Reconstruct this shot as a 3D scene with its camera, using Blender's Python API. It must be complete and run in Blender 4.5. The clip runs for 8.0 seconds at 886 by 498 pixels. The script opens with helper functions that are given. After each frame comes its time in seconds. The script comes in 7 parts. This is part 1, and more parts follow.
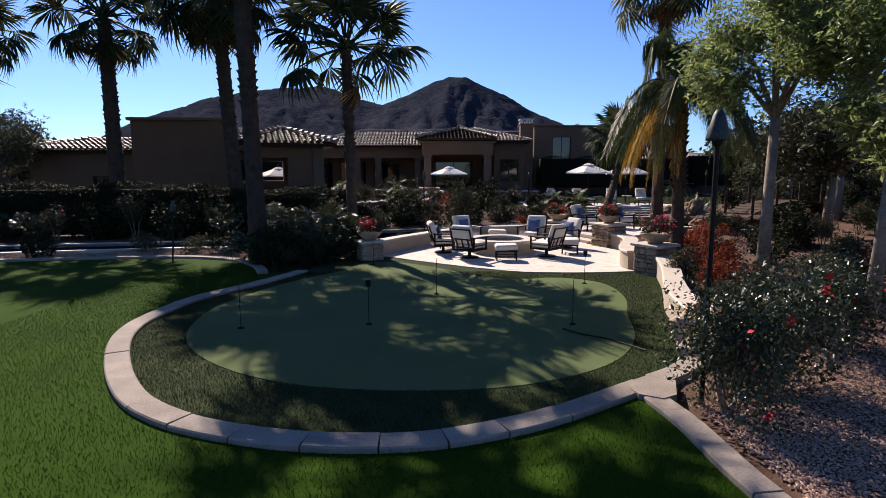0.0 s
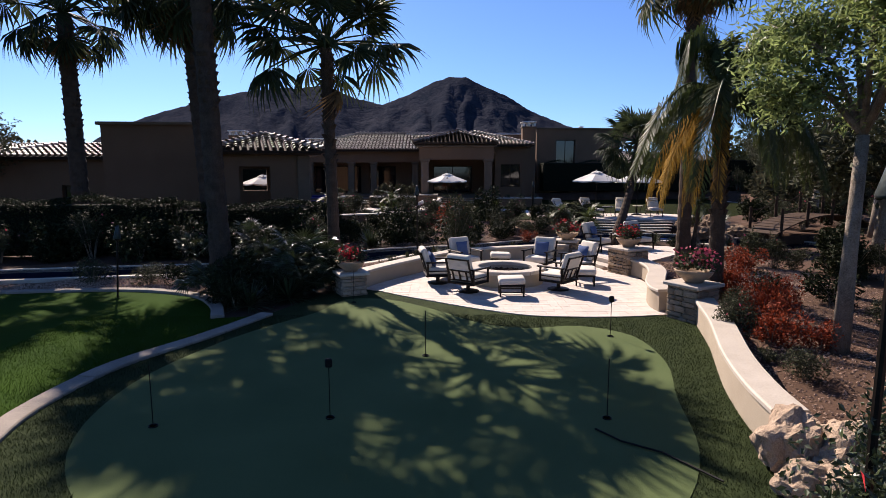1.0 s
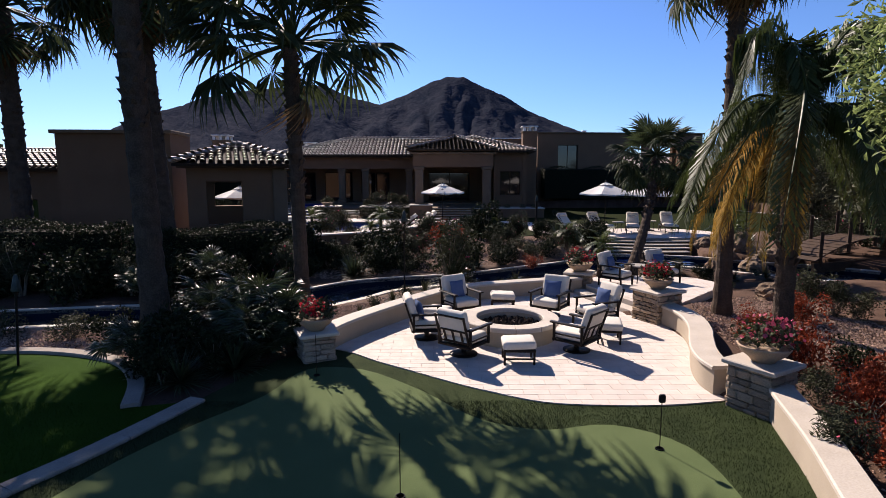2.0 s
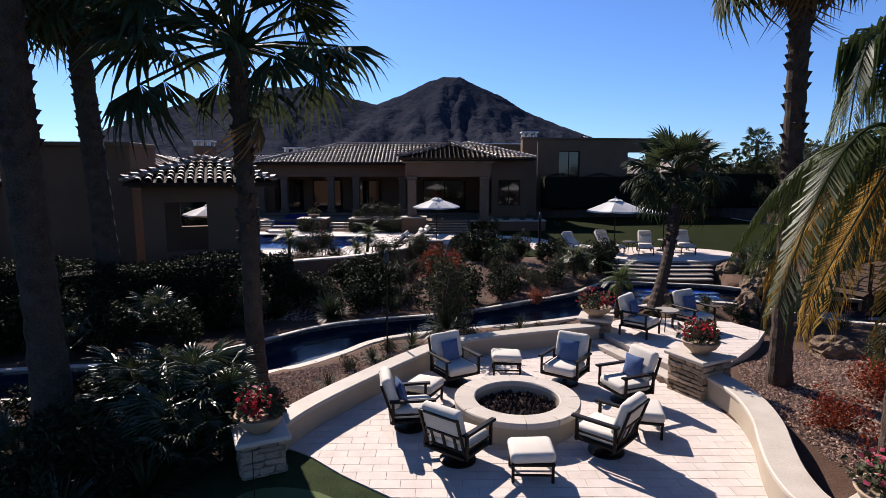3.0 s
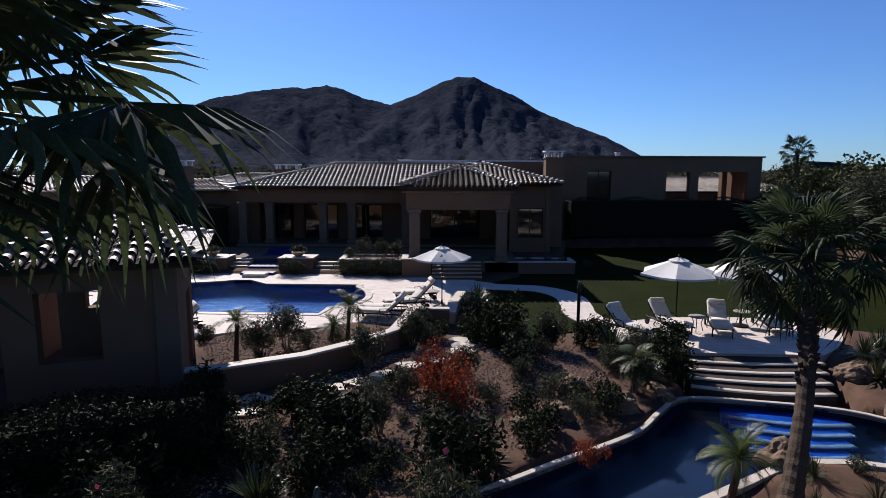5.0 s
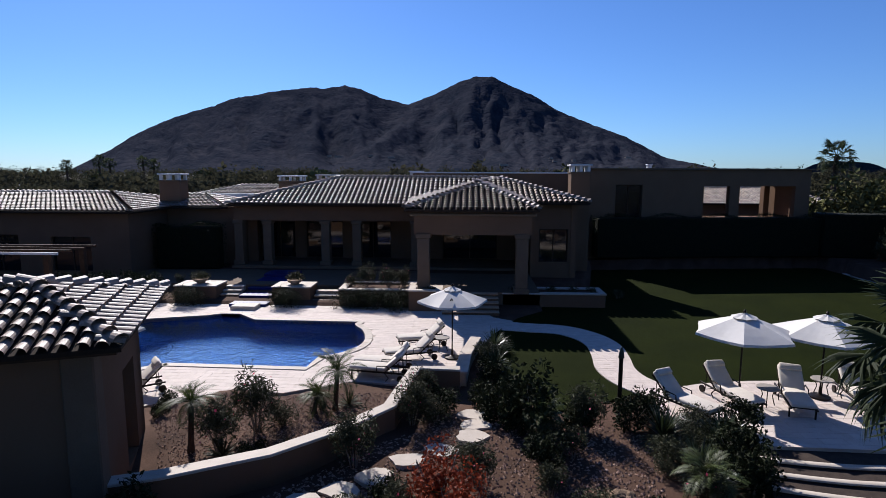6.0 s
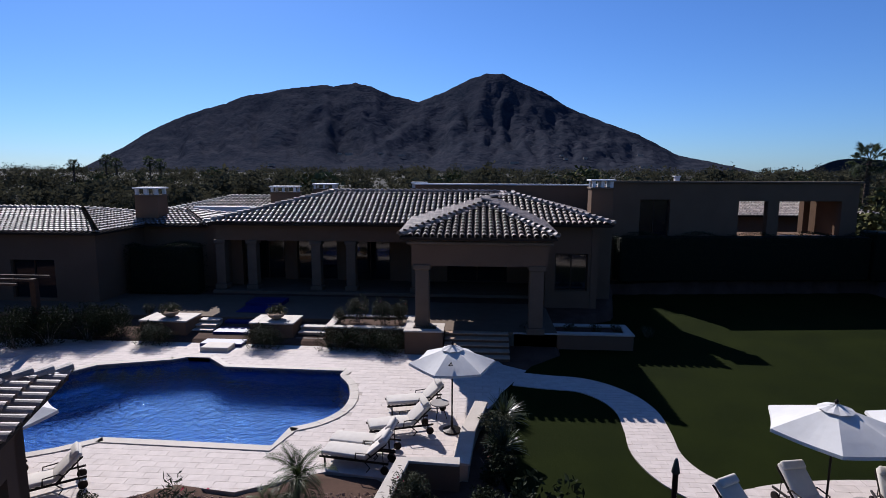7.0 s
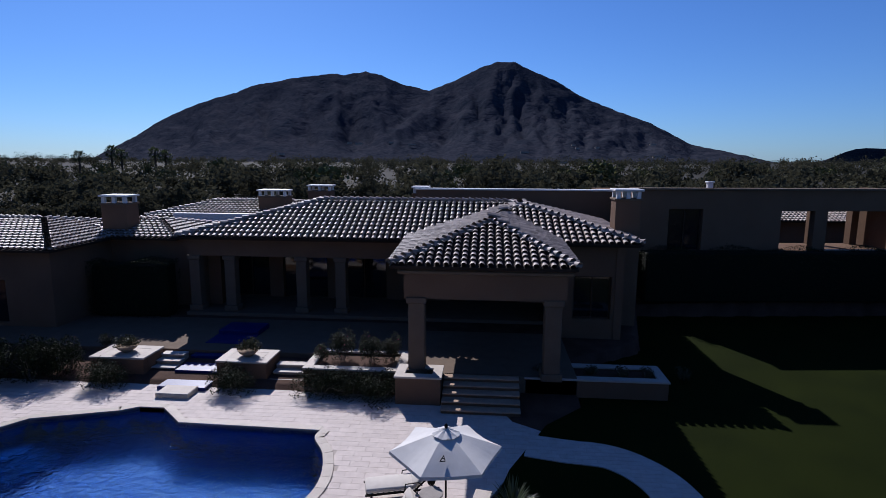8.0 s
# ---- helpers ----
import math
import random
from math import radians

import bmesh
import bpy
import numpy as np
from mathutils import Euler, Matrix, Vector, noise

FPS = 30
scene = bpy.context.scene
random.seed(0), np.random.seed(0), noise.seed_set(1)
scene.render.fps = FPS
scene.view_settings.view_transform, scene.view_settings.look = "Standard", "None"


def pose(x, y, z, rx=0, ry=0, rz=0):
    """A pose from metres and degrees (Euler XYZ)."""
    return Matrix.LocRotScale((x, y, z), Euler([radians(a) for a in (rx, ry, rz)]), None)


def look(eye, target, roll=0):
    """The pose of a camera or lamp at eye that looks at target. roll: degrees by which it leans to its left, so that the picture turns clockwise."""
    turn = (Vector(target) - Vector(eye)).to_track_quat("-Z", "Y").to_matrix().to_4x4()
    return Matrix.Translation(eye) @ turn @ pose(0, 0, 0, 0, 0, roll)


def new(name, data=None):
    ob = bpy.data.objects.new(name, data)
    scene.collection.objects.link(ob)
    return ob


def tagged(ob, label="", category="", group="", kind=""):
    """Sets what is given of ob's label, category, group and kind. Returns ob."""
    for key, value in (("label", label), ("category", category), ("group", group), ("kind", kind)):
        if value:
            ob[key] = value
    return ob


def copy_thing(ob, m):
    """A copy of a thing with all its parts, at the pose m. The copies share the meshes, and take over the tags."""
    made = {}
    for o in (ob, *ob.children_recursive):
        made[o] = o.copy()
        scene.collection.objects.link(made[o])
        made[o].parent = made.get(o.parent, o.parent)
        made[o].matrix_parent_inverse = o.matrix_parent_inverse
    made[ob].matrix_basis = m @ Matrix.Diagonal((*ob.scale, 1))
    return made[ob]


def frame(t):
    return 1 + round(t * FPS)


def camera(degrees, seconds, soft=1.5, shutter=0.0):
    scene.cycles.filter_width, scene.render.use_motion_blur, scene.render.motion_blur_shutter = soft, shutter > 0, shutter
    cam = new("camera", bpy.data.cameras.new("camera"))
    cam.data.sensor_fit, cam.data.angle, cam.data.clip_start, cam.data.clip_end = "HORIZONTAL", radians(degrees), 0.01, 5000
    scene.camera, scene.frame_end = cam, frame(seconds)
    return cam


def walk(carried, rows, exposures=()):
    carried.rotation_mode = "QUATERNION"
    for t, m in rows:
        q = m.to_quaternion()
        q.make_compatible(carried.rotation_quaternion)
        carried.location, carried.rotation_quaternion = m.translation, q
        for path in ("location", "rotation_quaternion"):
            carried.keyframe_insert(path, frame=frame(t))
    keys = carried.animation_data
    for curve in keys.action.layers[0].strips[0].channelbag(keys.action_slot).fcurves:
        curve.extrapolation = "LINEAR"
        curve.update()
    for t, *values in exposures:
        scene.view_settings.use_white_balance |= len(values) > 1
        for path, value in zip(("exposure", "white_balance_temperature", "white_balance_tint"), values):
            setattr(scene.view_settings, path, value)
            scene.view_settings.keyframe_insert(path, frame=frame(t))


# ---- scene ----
LENS = 76.7
cam = camera(LENS, 8.0, soft=0.7)
PATH = [
    # t, x, y, z, yaw, pitch, roll
    (0.0, 0.194, 0.854, 2.42, -0.0, -7.68, -0.1),
    (0.5, 0.266, 2.083, 2.641, -0.01, -7.68, -0.08),
    (1.0, 0.336, 3.32, 2.883, -0.01, -7.68, -0.05),
    (1.5, 0.423, 4.798, 3.196, -0.08, -7.69, -0.02),
    (3.0, 0.648, 8.992, 4.194, -0.6, -7.7, 0.05),
    (3.5, 0.732, 10.602, 4.61, -0.66, -7.7, 0.08),
    (4.0, 0.817, 12.272, 5.054, -0.39, -7.7, 0.1),
    (4.5, 0.895, 13.889, 5.491, -0.0, -7.71, 0.12),
    (6.0, 1.153, 19.44, 6.994, 2.54, -7.76, 0.2),
    (6.5, 1.229, 21.26, 7.467, 2.98, -7.87, 0.23),
    (7.0, 1.322, 23.432, 8.005, 3.58, -8.03, 0.25),
    (7.5, 1.396, 25.355, 8.451, 4.11, -8.34, 0.28),
    (8.0, 1.479, 27.507, 8.905, 4.62, -9.12, 0.3),
]
EXPOSURE = [(0.0, 1.1, 7200, 19), (2.0, 1.05, 7050, 19), (3.0, 0.95, 6700, 17), (4.5, 0.68, 6400, 15), (6.2, 0.6, 6200, 15), (7.0, 0.46, 6000, 16), (7.5, 0.35, 5850, 16), (8.0, 0.22, 5750, 18)]
walk(cam, [(t, pose(x, y, z, 90 + p, 0, w) @ pose(0, 0, 0, 0, 0, r)) for t, x, y, z, w, p, r in PATH], EXPOSURE)

# ---- light: clear winter sky, sun ahead and to the left ----
SUN_EL, SUN_AZ = 36.0, 26.0          # degrees above the horizon, degrees left of +y
world = bpy.data.worlds.new("world")
scene.world = world
world.use_nodes = True
wn, wl = world.node_tree.nodes, world.node_tree.links
sky = wn.new("ShaderNodeTexSky")
sky.sky_type = "NISHITA"
sky.sun_disc = False
sky.sun_elevation = radians(SUN_EL)
sky.sun_rotation = radians(-SUN_AZ)
sky.altitude = 400
sky.air_density, sky.dust_density, sky.ozone_density = 1.0, 0.25, 3.0
wn["Background"].inputs["Strength"].default_value = 0.0505
deep = wn.new("ShaderNodeMix")     # the deep desert blue of a dry winter sky
deep.data_type, deep.blend_type = "RGBA", "MULTIPLY"
deep.inputs["Factor"].default_value = 1.0
deep.inputs["B"].default_value = (0.62, 0.95, 1.45, 1)
wl.new(sky.outputs["Color"], deep.inputs["A"])
wl.new(deep.outputs["Result"], wn["Background"].inputs["Color"])
sun = new("sun", bpy.data.lights.new("sun", "SUN"))
sun.data.energy, sun.data.angle, sun.data.color = 5.0, radians(0.53), (1.0, 0.95, 0.88)
ve, va = radians(SUN_EL), radians(SUN_AZ)
sun_way = Vector((-math.sin(va) * math.cos(ve), math.cos(va) * math.cos(ve), math.sin(ve)))
sun.matrix_world = look(tuple(sun_way * 50), (0, 0, 0))

# ---- materials ----
MATS = {}


def mat(name, a, b=None, rough=0.8, scale=6.0, fine=60.0, bump=0.15, metal=0.0, island=0.0, obj=0.0, spec=0.1, trans=0.0):
    """A surface with two tones mixed by coarse and fine noise, with fine relief; island, obj: variation by piece."""
    if name in MATS:
        return MATS[name]
    m = bpy.data.materials.new(name)
    m.use_nodes = True
    n, l = m.node_tree.nodes, m.node_tree.links
    bs = n["Principled BSDF"]
    b = b or tuple(c * 0.75 for c in a)
    co = n.new("ShaderNodeTexCoord")
    n1, n2 = n.new("ShaderNodeTexNoise"), n.new("ShaderNodeTexNoise")
    n1.inputs["Scale"].default_value, n1.inputs["Detail"].default_value = scale, 4
    n2.inputs["Scale"].default_value, n2.inputs["Detail"].default_value = fine, 2
    for q in (n1, n2):
        l.new(co.outputs["Object"], q.inputs["Vector"])
    add = n.new("ShaderNodeMath")
    add.operation = "ADD"
    l.new(n1.outputs["Fac"], add.inputs[0])
    l.new(n2.outputs["Fac"], add.inputs[1])
    mr = n.new("ShaderNodeMapRange")
    mr.inputs["From Min"].default_value, mr.inputs["From Max"].default_value = 0.7, 1.3
    l.new(add.outputs[0], mr.inputs["Value"])
    mix = n.new("ShaderNodeMix")
    mix.data_type = "RGBA"
    mix.inputs["A"].default_value, mix.inputs["B"].default_value = (*a, 1), (*b, 1)
    l.new(mr.outputs[0], mix.inputs["Factor"])
    out = mix.outputs["Result"]
    for amount, kind in ((island, "ShaderNodeNewGeometry"), (obj, "ShaderNodeObjectInfo")):
        if amount:
            src = n.new(kind)
            r = n.new("ShaderNodeMapRange")
            r.inputs["To Min"].default_value, r.inputs["To Max"].default_value = 1 - amount, 1 + amount
            l.new(src.outputs["Random Per Island" if island and kind.endswith("Geometry") else "Random"], r.inputs["Value"])
            hs = n.new("ShaderNodeHueSaturation")
            l.new(r.outputs[0], hs.inputs["Value"])
            l.new(out, hs.inputs["Color"])
            out = hs.outputs["Color"]
    l.new(out, bs.inputs["Base Color"])
    bs.inputs["Roughness"].default_value, bs.inputs["Metallic"].default_value = rough, metal
    bs.inputs["Specular IOR Level"].default_value = spec
    if bump:
        bp = n.new("ShaderNodeBump")
        bp.inputs["Strength"].default_value, bp.inputs["Distance"].default_value = bump, 0.02
        l.new(add.outputs[0], bp.inputs["Height"])
        l.new(bp.outputs[0], bs.inputs["Normal"])
    if trans:
        tr = n.new("ShaderNodeBsdfTranslucent")
        l.new(out, tr.inputs["Color"])
        ms = n.new("ShaderNodeMixShader")
        ms.inputs[0].default_value = trans
        l.new(bs.outputs[0], ms.inputs[1])
        l.new(tr.outputs[0], ms.inputs[2])
        l.new(ms.outputs[0], n["Material Output"].inputs["Surface"])
    MATS[name] = m
    return m


def water_mat(name, colour, scale, strength, rough=0.03, ior=1.33, wave=0.08):
    m = bpy.data.materials.new(name)
    m.use_nodes = True
    n, l = m.node_tree.nodes, m.node_tree.links
    bs = n["Principled BSDF"]
    bs.inputs["Base Color"].default_value = (*colour, 1)
    bs.inputs["Roughness"].default_value = rough
    bs.inputs["IOR"].default_value = ior
    bs.inputs["Transmission Weight"].default_value = 1.0
    co, w = n.new("ShaderNodeTexCoord"), n.new("ShaderNodeTexNoise")
    w.inputs["Scale"].default_value, w.inputs["Detail"].default_value, w.inputs["Distortion"].default_value = scale, 3, 0.6
    l.new(co.outputs["Object"], w.inputs["Vector"])
    bp = n.new("ShaderNodeBump")
    bp.inputs["Strength"].default_value, bp.inputs["Distance"].default_value = strength, wave
    l.new(w.outputs["Fac"], bp.inputs["Height"])
    l.new(bp.outputs[0], bs.inputs["Normal"])
    return m


SOIL = mat("soil", (0.1, 0.058, 0.04), (0.045, 0.026, 0.018), 0.95, 1.2, 40, 0.5)
DESERT = mat("desert", (0.03, 0.026, 0.0185), (0.015, 0.015, 0.01), 0.95, 0.02, 0.6, 0.3)
LAWN = mat("lawn_grass", (0.025, 0.058, 0.004), (0.012, 0.033, 0.0024), 0.95, 0.7, 90, 0.6, spec=0.03)
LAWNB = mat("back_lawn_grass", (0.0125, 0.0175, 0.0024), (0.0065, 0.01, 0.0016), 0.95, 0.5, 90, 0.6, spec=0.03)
FRINGE = mat("fringe_turf", (0.036, 0.0496, 0.0192), (0.0176, 0.0264, 0.0104), 0.95, 2.0, 120, 0.8, spec=0.05)
FRINGE_B = mat("fringe_blade", (0.036, 0.0496, 0.0192), (0.0176, 0.0264, 0.0104), 0.7, 2, 60, 0.0, island=0.4, trans=0.3)
LAWN_B = mat("lawn_blade", (0.025, 0.058, 0.004), (0.012, 0.033, 0.0024), 0.7, 1, 60, 0.0, island=0.35, trans=0.3)
GREEN = mat("putting_turf", (0.09, 0.117, 0.05), (0.064, 0.089, 0.036), 0.95, 0.8, 150, 0.4, spec=0.05)
KERB = mat("kerb_concrete", (0.272, 0.2295, 0.1913), (0.17, 0.1445, 0.1232), 0.85, 3, 50, 0.2, obj=0.12)
PAVER = mat("travertine_paver", (0.5553, 0.4848, 0.4319), (0.4407, 0.379, 0.3349), 0.7, 4, 60, 0.12, obj=0.05)
PAVERJ = mat("travertine_field", (0.5553, 0.4848, 0.4319), (0.4407, 0.379, 0.3349), 0.7, 4, 60, 0.12, island=0.05)
GROUT = mat("grout", (0.429, 0.3744, 0.3276), (0.3588, 0.312, 0.2652), 0.95, 3, 50, 0.2)
COPING = mat("coping_stone", (0.468, 0.4134, 0.351), (0.3744, 0.3276, 0.273), 0.6, 3, 40, 0.15, obj=0.08)
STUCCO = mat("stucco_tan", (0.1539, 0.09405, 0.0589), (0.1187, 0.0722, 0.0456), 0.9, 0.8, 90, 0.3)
STUCCO_W = mat("stucco_cream", (0.3608, 0.3018, 0.2296), (0.2952, 0.2427, 0.1837), 0.85, 2, 90, 0.2)
TRIM = mat("trim_stone", (0.1425, 0.1026, 0.07125), (0.1092, 0.0779, 0.05415), 0.85, 2, 60, 0.2)
TILE = mat("clay_tile", (0.33, 0.265, 0.22), (0.15, 0.112, 0.09), 0.55, 3, 50, 0.25, island=0.35, spec=0.4)
TILEP = mat("clay_tile_piece", (0.33, 0.265, 0.22), (0.15, 0.112, 0.09), 0.55, 3, 50, 0.25, obj=0.35, spec=0.4)
# near-black: the shade in the troughs between tiles is put into this colour
ROOFPAN_SHADE = mat("roof_pan_shade", (0.035, 0.025, 0.02), (0.022, 0.017, 0.014), 0.9, 3, 40, 0.2)
STONE = mat("ledge_stone", (0.36, 0.27, 0.19), (0.2, 0.15, 0.11), 0.85, 5, 60, 0.5, obj=0.3)
BOULDER = mat("boulder_rock", (0.24, 0.165, 0.11), (0.085, 0.062, 0.045), 0.95, 2.2, 25, 0.9)
BOULDERL = mat("pale_boulder_rock", (0.44, 0.33, 0.24), (0.24, 0.17, 0.12), 0.95, 3.0, 25, 0.9)
DARKMETAL = mat("bronze_metal", (0.025, 0.02, 0.018), (0.015, 0.012, 0.01), 0.45, 10, 80, 0.05, metal=0.6)
CUSHION = mat("cream_cushion", (0.5544, 0.5124, 0.4536), (0.4872, 0.4452, 0.3864), 0.9, 5, 200, 0.1)
BLUE = mat("blue_fabric", (0.08, 0.12, 0.23), (0.06, 0.095, 0.19), 0.9, 8, 200, 0.1)
CANVAS = mat("umbrella_canvas", (0.5904, 0.574, 0.5412), (0.5248, 0.5084, 0.4756), 0.85, 4, 200, 0.08, trans=0.04)
TRUNK = mat("palm_trunk", (0.084, 0.0592, 0.044), (0.036, 0.0256, 0.02), 0.95, 5, 40, 0.7)
BARK = mat("grey_bark", (0.25, 0.21, 0.17), (0.1, 0.08, 0.062), 0.95, 6, 50, 0.6)
FAN = mat("fan_frond", (0.0475, 0.0625, 0.0275), (0.025, 0.035, 0.01625), 0.6, 8, 60, 0.0, obj=0.25, spec=0.1, trans=0.28)
DEADFAN = mat("dead_frond", (0.17, 0.1, 0.045), (0.09, 0.055, 0.03), 0.85, 8, 60, 0.0, obj=0.25, trans=0.15)
FEATHER = mat("feather_frond", (0.068, 0.086, 0.024), (0.038, 0.054, 0.014), 0.5, 8, 60, 0.0, obj=0.3, spec=0.22, trans=0.25)
GOLD = mat("golden_frond", (0.36, 0.21, 0.04), (0.22, 0.13, 0.03), 0.8, 8, 60, 0.0, obj=0.2, trans=0.3)
LEAFS = mat("leaf_glossy", (0.04, 0.055, 0.022), (0.022, 0.03, 0.014), 0.34, 3, 40, 0.0, island=0.5, spec=0.38, trans=0.12)
LEAF = mat("leaf_dark", (0.026, 0.032, 0.014), (0.012, 0.016, 0.008), 0.6, 3, 40, 0.0, island=0.5, spec=0.04, trans=0.07)
LEAFG = mat("leaf_grey_green", (0.062, 0.065, 0.034), (0.03, 0.034, 0.018), 0.65, 3, 40, 0.0, island=0.45, spec=0.1, trans=0.12)
LEAFB = mat("leaf_bright", (0.25, 0.31, 0.11), (0.09, 0.12, 0.042), 0.42, 3, 40, 0.0, island=0.5, spec=0.2, trans=0.45)
LEAFR = mat("leaf_red", (0.25, 0.045, 0.018), (0.11, 0.026, 0.012), 0.7, 3, 40, 0.0, island=0.5, trans=0.2)
PETAL = mat("red_petal", (0.42, 0.03, 0.035), (0.28, 0.02, 0.03), 0.6, 5, 40, 0.0, island=0.3, trans=0.2)
PINK = mat("pink_petal", (0.48, 0.1, 0.15), (0.36, 0.045, 0.075), 0.6, 5, 40, 0.0, island=0.4, trans=0.2)
FARLEAF = mat("far_foliage", (0.08075, 0.0765, 0.04675), (0.0357, 0.0357, 0.0238), 0.9, 0.08, 2, 0.0, island=0.25, spec=0.0, trans=0.25)
FARLEAFY = mat("far_foliage_olive", (0.12, 0.115, 0.048), (0.055, 0.06, 0.026), 0.9, 0.15, 2, 0.0, island=0.4, spec=0.0)
# dark scrub and rock, with the blue of distance haze painted into both tones
HAZE_ROCK = mat("haze_tinted_rock", (0.041, 0.042, 0.052), (0.014, 0.019, 0.029), 1.0, 0.011, 0.075, 1.0, spec=0.0)
for bump_node in [q for q in HAZE_ROCK.node_tree.nodes if q.bl_idname == "ShaderNodeBump"]:
    bump_node.inputs["Distance"].default_value = 5.5        # boulders and scrub, metres high
POOLTILE = mat("pool_plaster", (0.0015, 0.042, 0.23), (0.001, 0.022, 0.14), 0.5, 2, 12, 0.05)
CHANTILE = mat("channel_plaster", (0.005, 0.014, 0.034), (0.003, 0.008, 0.02), 0.6, 2, 12, 0.05)
BLUETILE = mat("cobalt_tile", (0.008, 0.02, 0.13), (0.005, 0.012, 0.08), 0.4, 4, 20, 0.05, spec=0.15)
WATER = water_mat("pool_water", (0.22, 0.66, 1.0), 4.6, 1.0, 0.01, 1.26, 0.16)
STILL = water_mat("channel_water", (0.4, 0.62, 0.95), 1.6, 0.3, 0.02, 1.09)
GLASS = mat("dark_glass", (0.012, 0.012, 0.014), (0.008, 0.008, 0.01), 0.05, 1, 5, 0.0, spec=0.6)
WOODD = mat("dark_wood", (0.07, 0.042, 0.026), (0.035, 0.022, 0.015), 0.7, 5, 60, 0.2)
WHITEP = mat("white_paint", (0.6375, 0.629, 0.612), (0.561, 0.5525, 0.5355), 0.6, 3, 40, 0.03)
TERRA = mat("planter_stone", (0.4, 0.29, 0.2), (0.28, 0.2, 0.14), 0.8, 5, 50, 0.2)
BLACK = mat("black_plastic", (0.01, 0.01, 0.01), (0.008, 0.008, 0.008), 0.5, 5, 40, 0.0)
LAVA = mat("lava_rock", (0.035, 0.022, 0.018), (0.016, 0.012, 0.011), 0.95, 12, 60, 0.6)
GRAVEL = mat("gravel_stone", (0.4, 0.27, 0.205), (0.18, 0.115, 0.085), 0.95, 20, 90, 0.2, island=0.45)

# ---- small mesh kit ----
MESH_N = 0


def mesh_of(verts, faces, material, smooth=False):
    global MESH_N
    MESH_N += 1
    me = bpy.data.meshes.new("mesh")
    me.from_pydata([tuple(v) for v in verts], [], faces)
    if smooth:
        me.polygons.foreach_set("use_smooth", [True] * len(me.polygons))
    me.materials.append(material)
    me.update()
    return me


def raw(name, verts, faces, material, parent=None, smooth=False, label=""):
    ob = new(name, mesh_of(verts, faces, material, smooth))
    ob.parent = parent
    return tagged(ob, label)


def part(name, bm, material, parent, label="", smooth=False):
    me = bpy.data.meshes.new("mesh")
    bm.to_mesh(me)
    bm.free()
    if smooth:
        me.polygons.foreach_set("use_smooth", [True] * len(me.polygons))
    me.materials.append(material)
    ob = new(name, me)
    ob.parent = parent
    return tagged(ob, label)


def thing(name, label, category, m=None, group="", kind=""):
    ob = new(name)
    ob.empty_display_size = 0.2
    if m is not None:
        ob.matrix_basis = m
    return tagged(ob, label, category, group, kind)


def box(bm, cx, cy, cz, sx, sy, sz, bevel=0.0, m=None, seg=1):
    """A box centred on (cx, cy), from cz up, into bm."""
    r = bmesh.ops.create_cube(bm, size=1.0)
    t = Matrix.Translation((cx, cy, cz + sz / 2)) @ Matrix.Diagonal((sx, sy, sz, 1))
    bmesh.ops.transform(bm, matrix=(m @ t) if m is not None else t, verts=r["verts"])
    if bevel:
        es = list({e for v in r["verts"] for e in v.link_edges})
        bmesh.ops.bevel(bm, geom=es, offset=bevel, segments=seg, profile=0.5, affect="EDGES")
    return bm


def boxes(*specs, bevel=0.0):
    bm = bmesh.new()
    for s in specs:
        box(bm, *s, bevel=bevel)
    return bm


def tube(pts, radii, sides=8, cap=True):
    """Vertices and faces of a tube along pts."""
    pts = [Vector(p) for p in pts]
    verts, faces = [], []
    k = len(pts)
    for i, p in enumerate(pts):
        d = (pts[min(i + 1, k - 1)] - pts[max(i - 1, 0)]).normalized()
        a = d.cross(Vector((0.31, 0.95, 0.05))).normalized()
        if a.length < 0.1:
            a = Vector((1, 0, 0))
        b = d.cross(a)
        r = radii[i] if hasattr(radii, "__len__") else radii
        for j in range(sides):
            w = 2 * math.pi * j / sides
            verts.append(p + a * (r * math.cos(w)) + b * (r * math.sin(w)))
    for i in range(k - 1):
        for j in range(sides):
            j2 = (j + 1) % sides
            faces.append((i * sides + j, i * sides + j2, (i + 1) * sides + j2, (i + 1) * sides + j))
    if cap:
        faces.append(tuple(range(sides))[::-1])
        faces.append(tuple((k - 1) * sides + j for j in range(sides)))
    return verts, faces


def join(*meshes):
    V, F = [], []
    for v, f in meshes:
        o = len(V)
        V += list(v)
        F += [tuple(i + o for i in q) for q in f]
    return V, F


def lathe(profile, sides=24):
    """A turned body from (radius, height) pairs."""
    V, F = [], []
    for r, z in profile:
        for j in range(sides):
            w = 2 * math.pi * j / sides
            V.append((r * math.cos(w), r * math.sin(w), z))
    for i in range(len(profile) - 1):
        for j in range(sides):
            j2 = (j + 1) % sides
            F.append((i * sides + j, i * sides + j2, (i + 1) * sides + j2, (i + 1) * sides + j))
    F.append(tuple(range(sides))[::-1])
    F.append(tuple((len(profile) - 1) * sides + j for j in range(sides)))
    return V, F


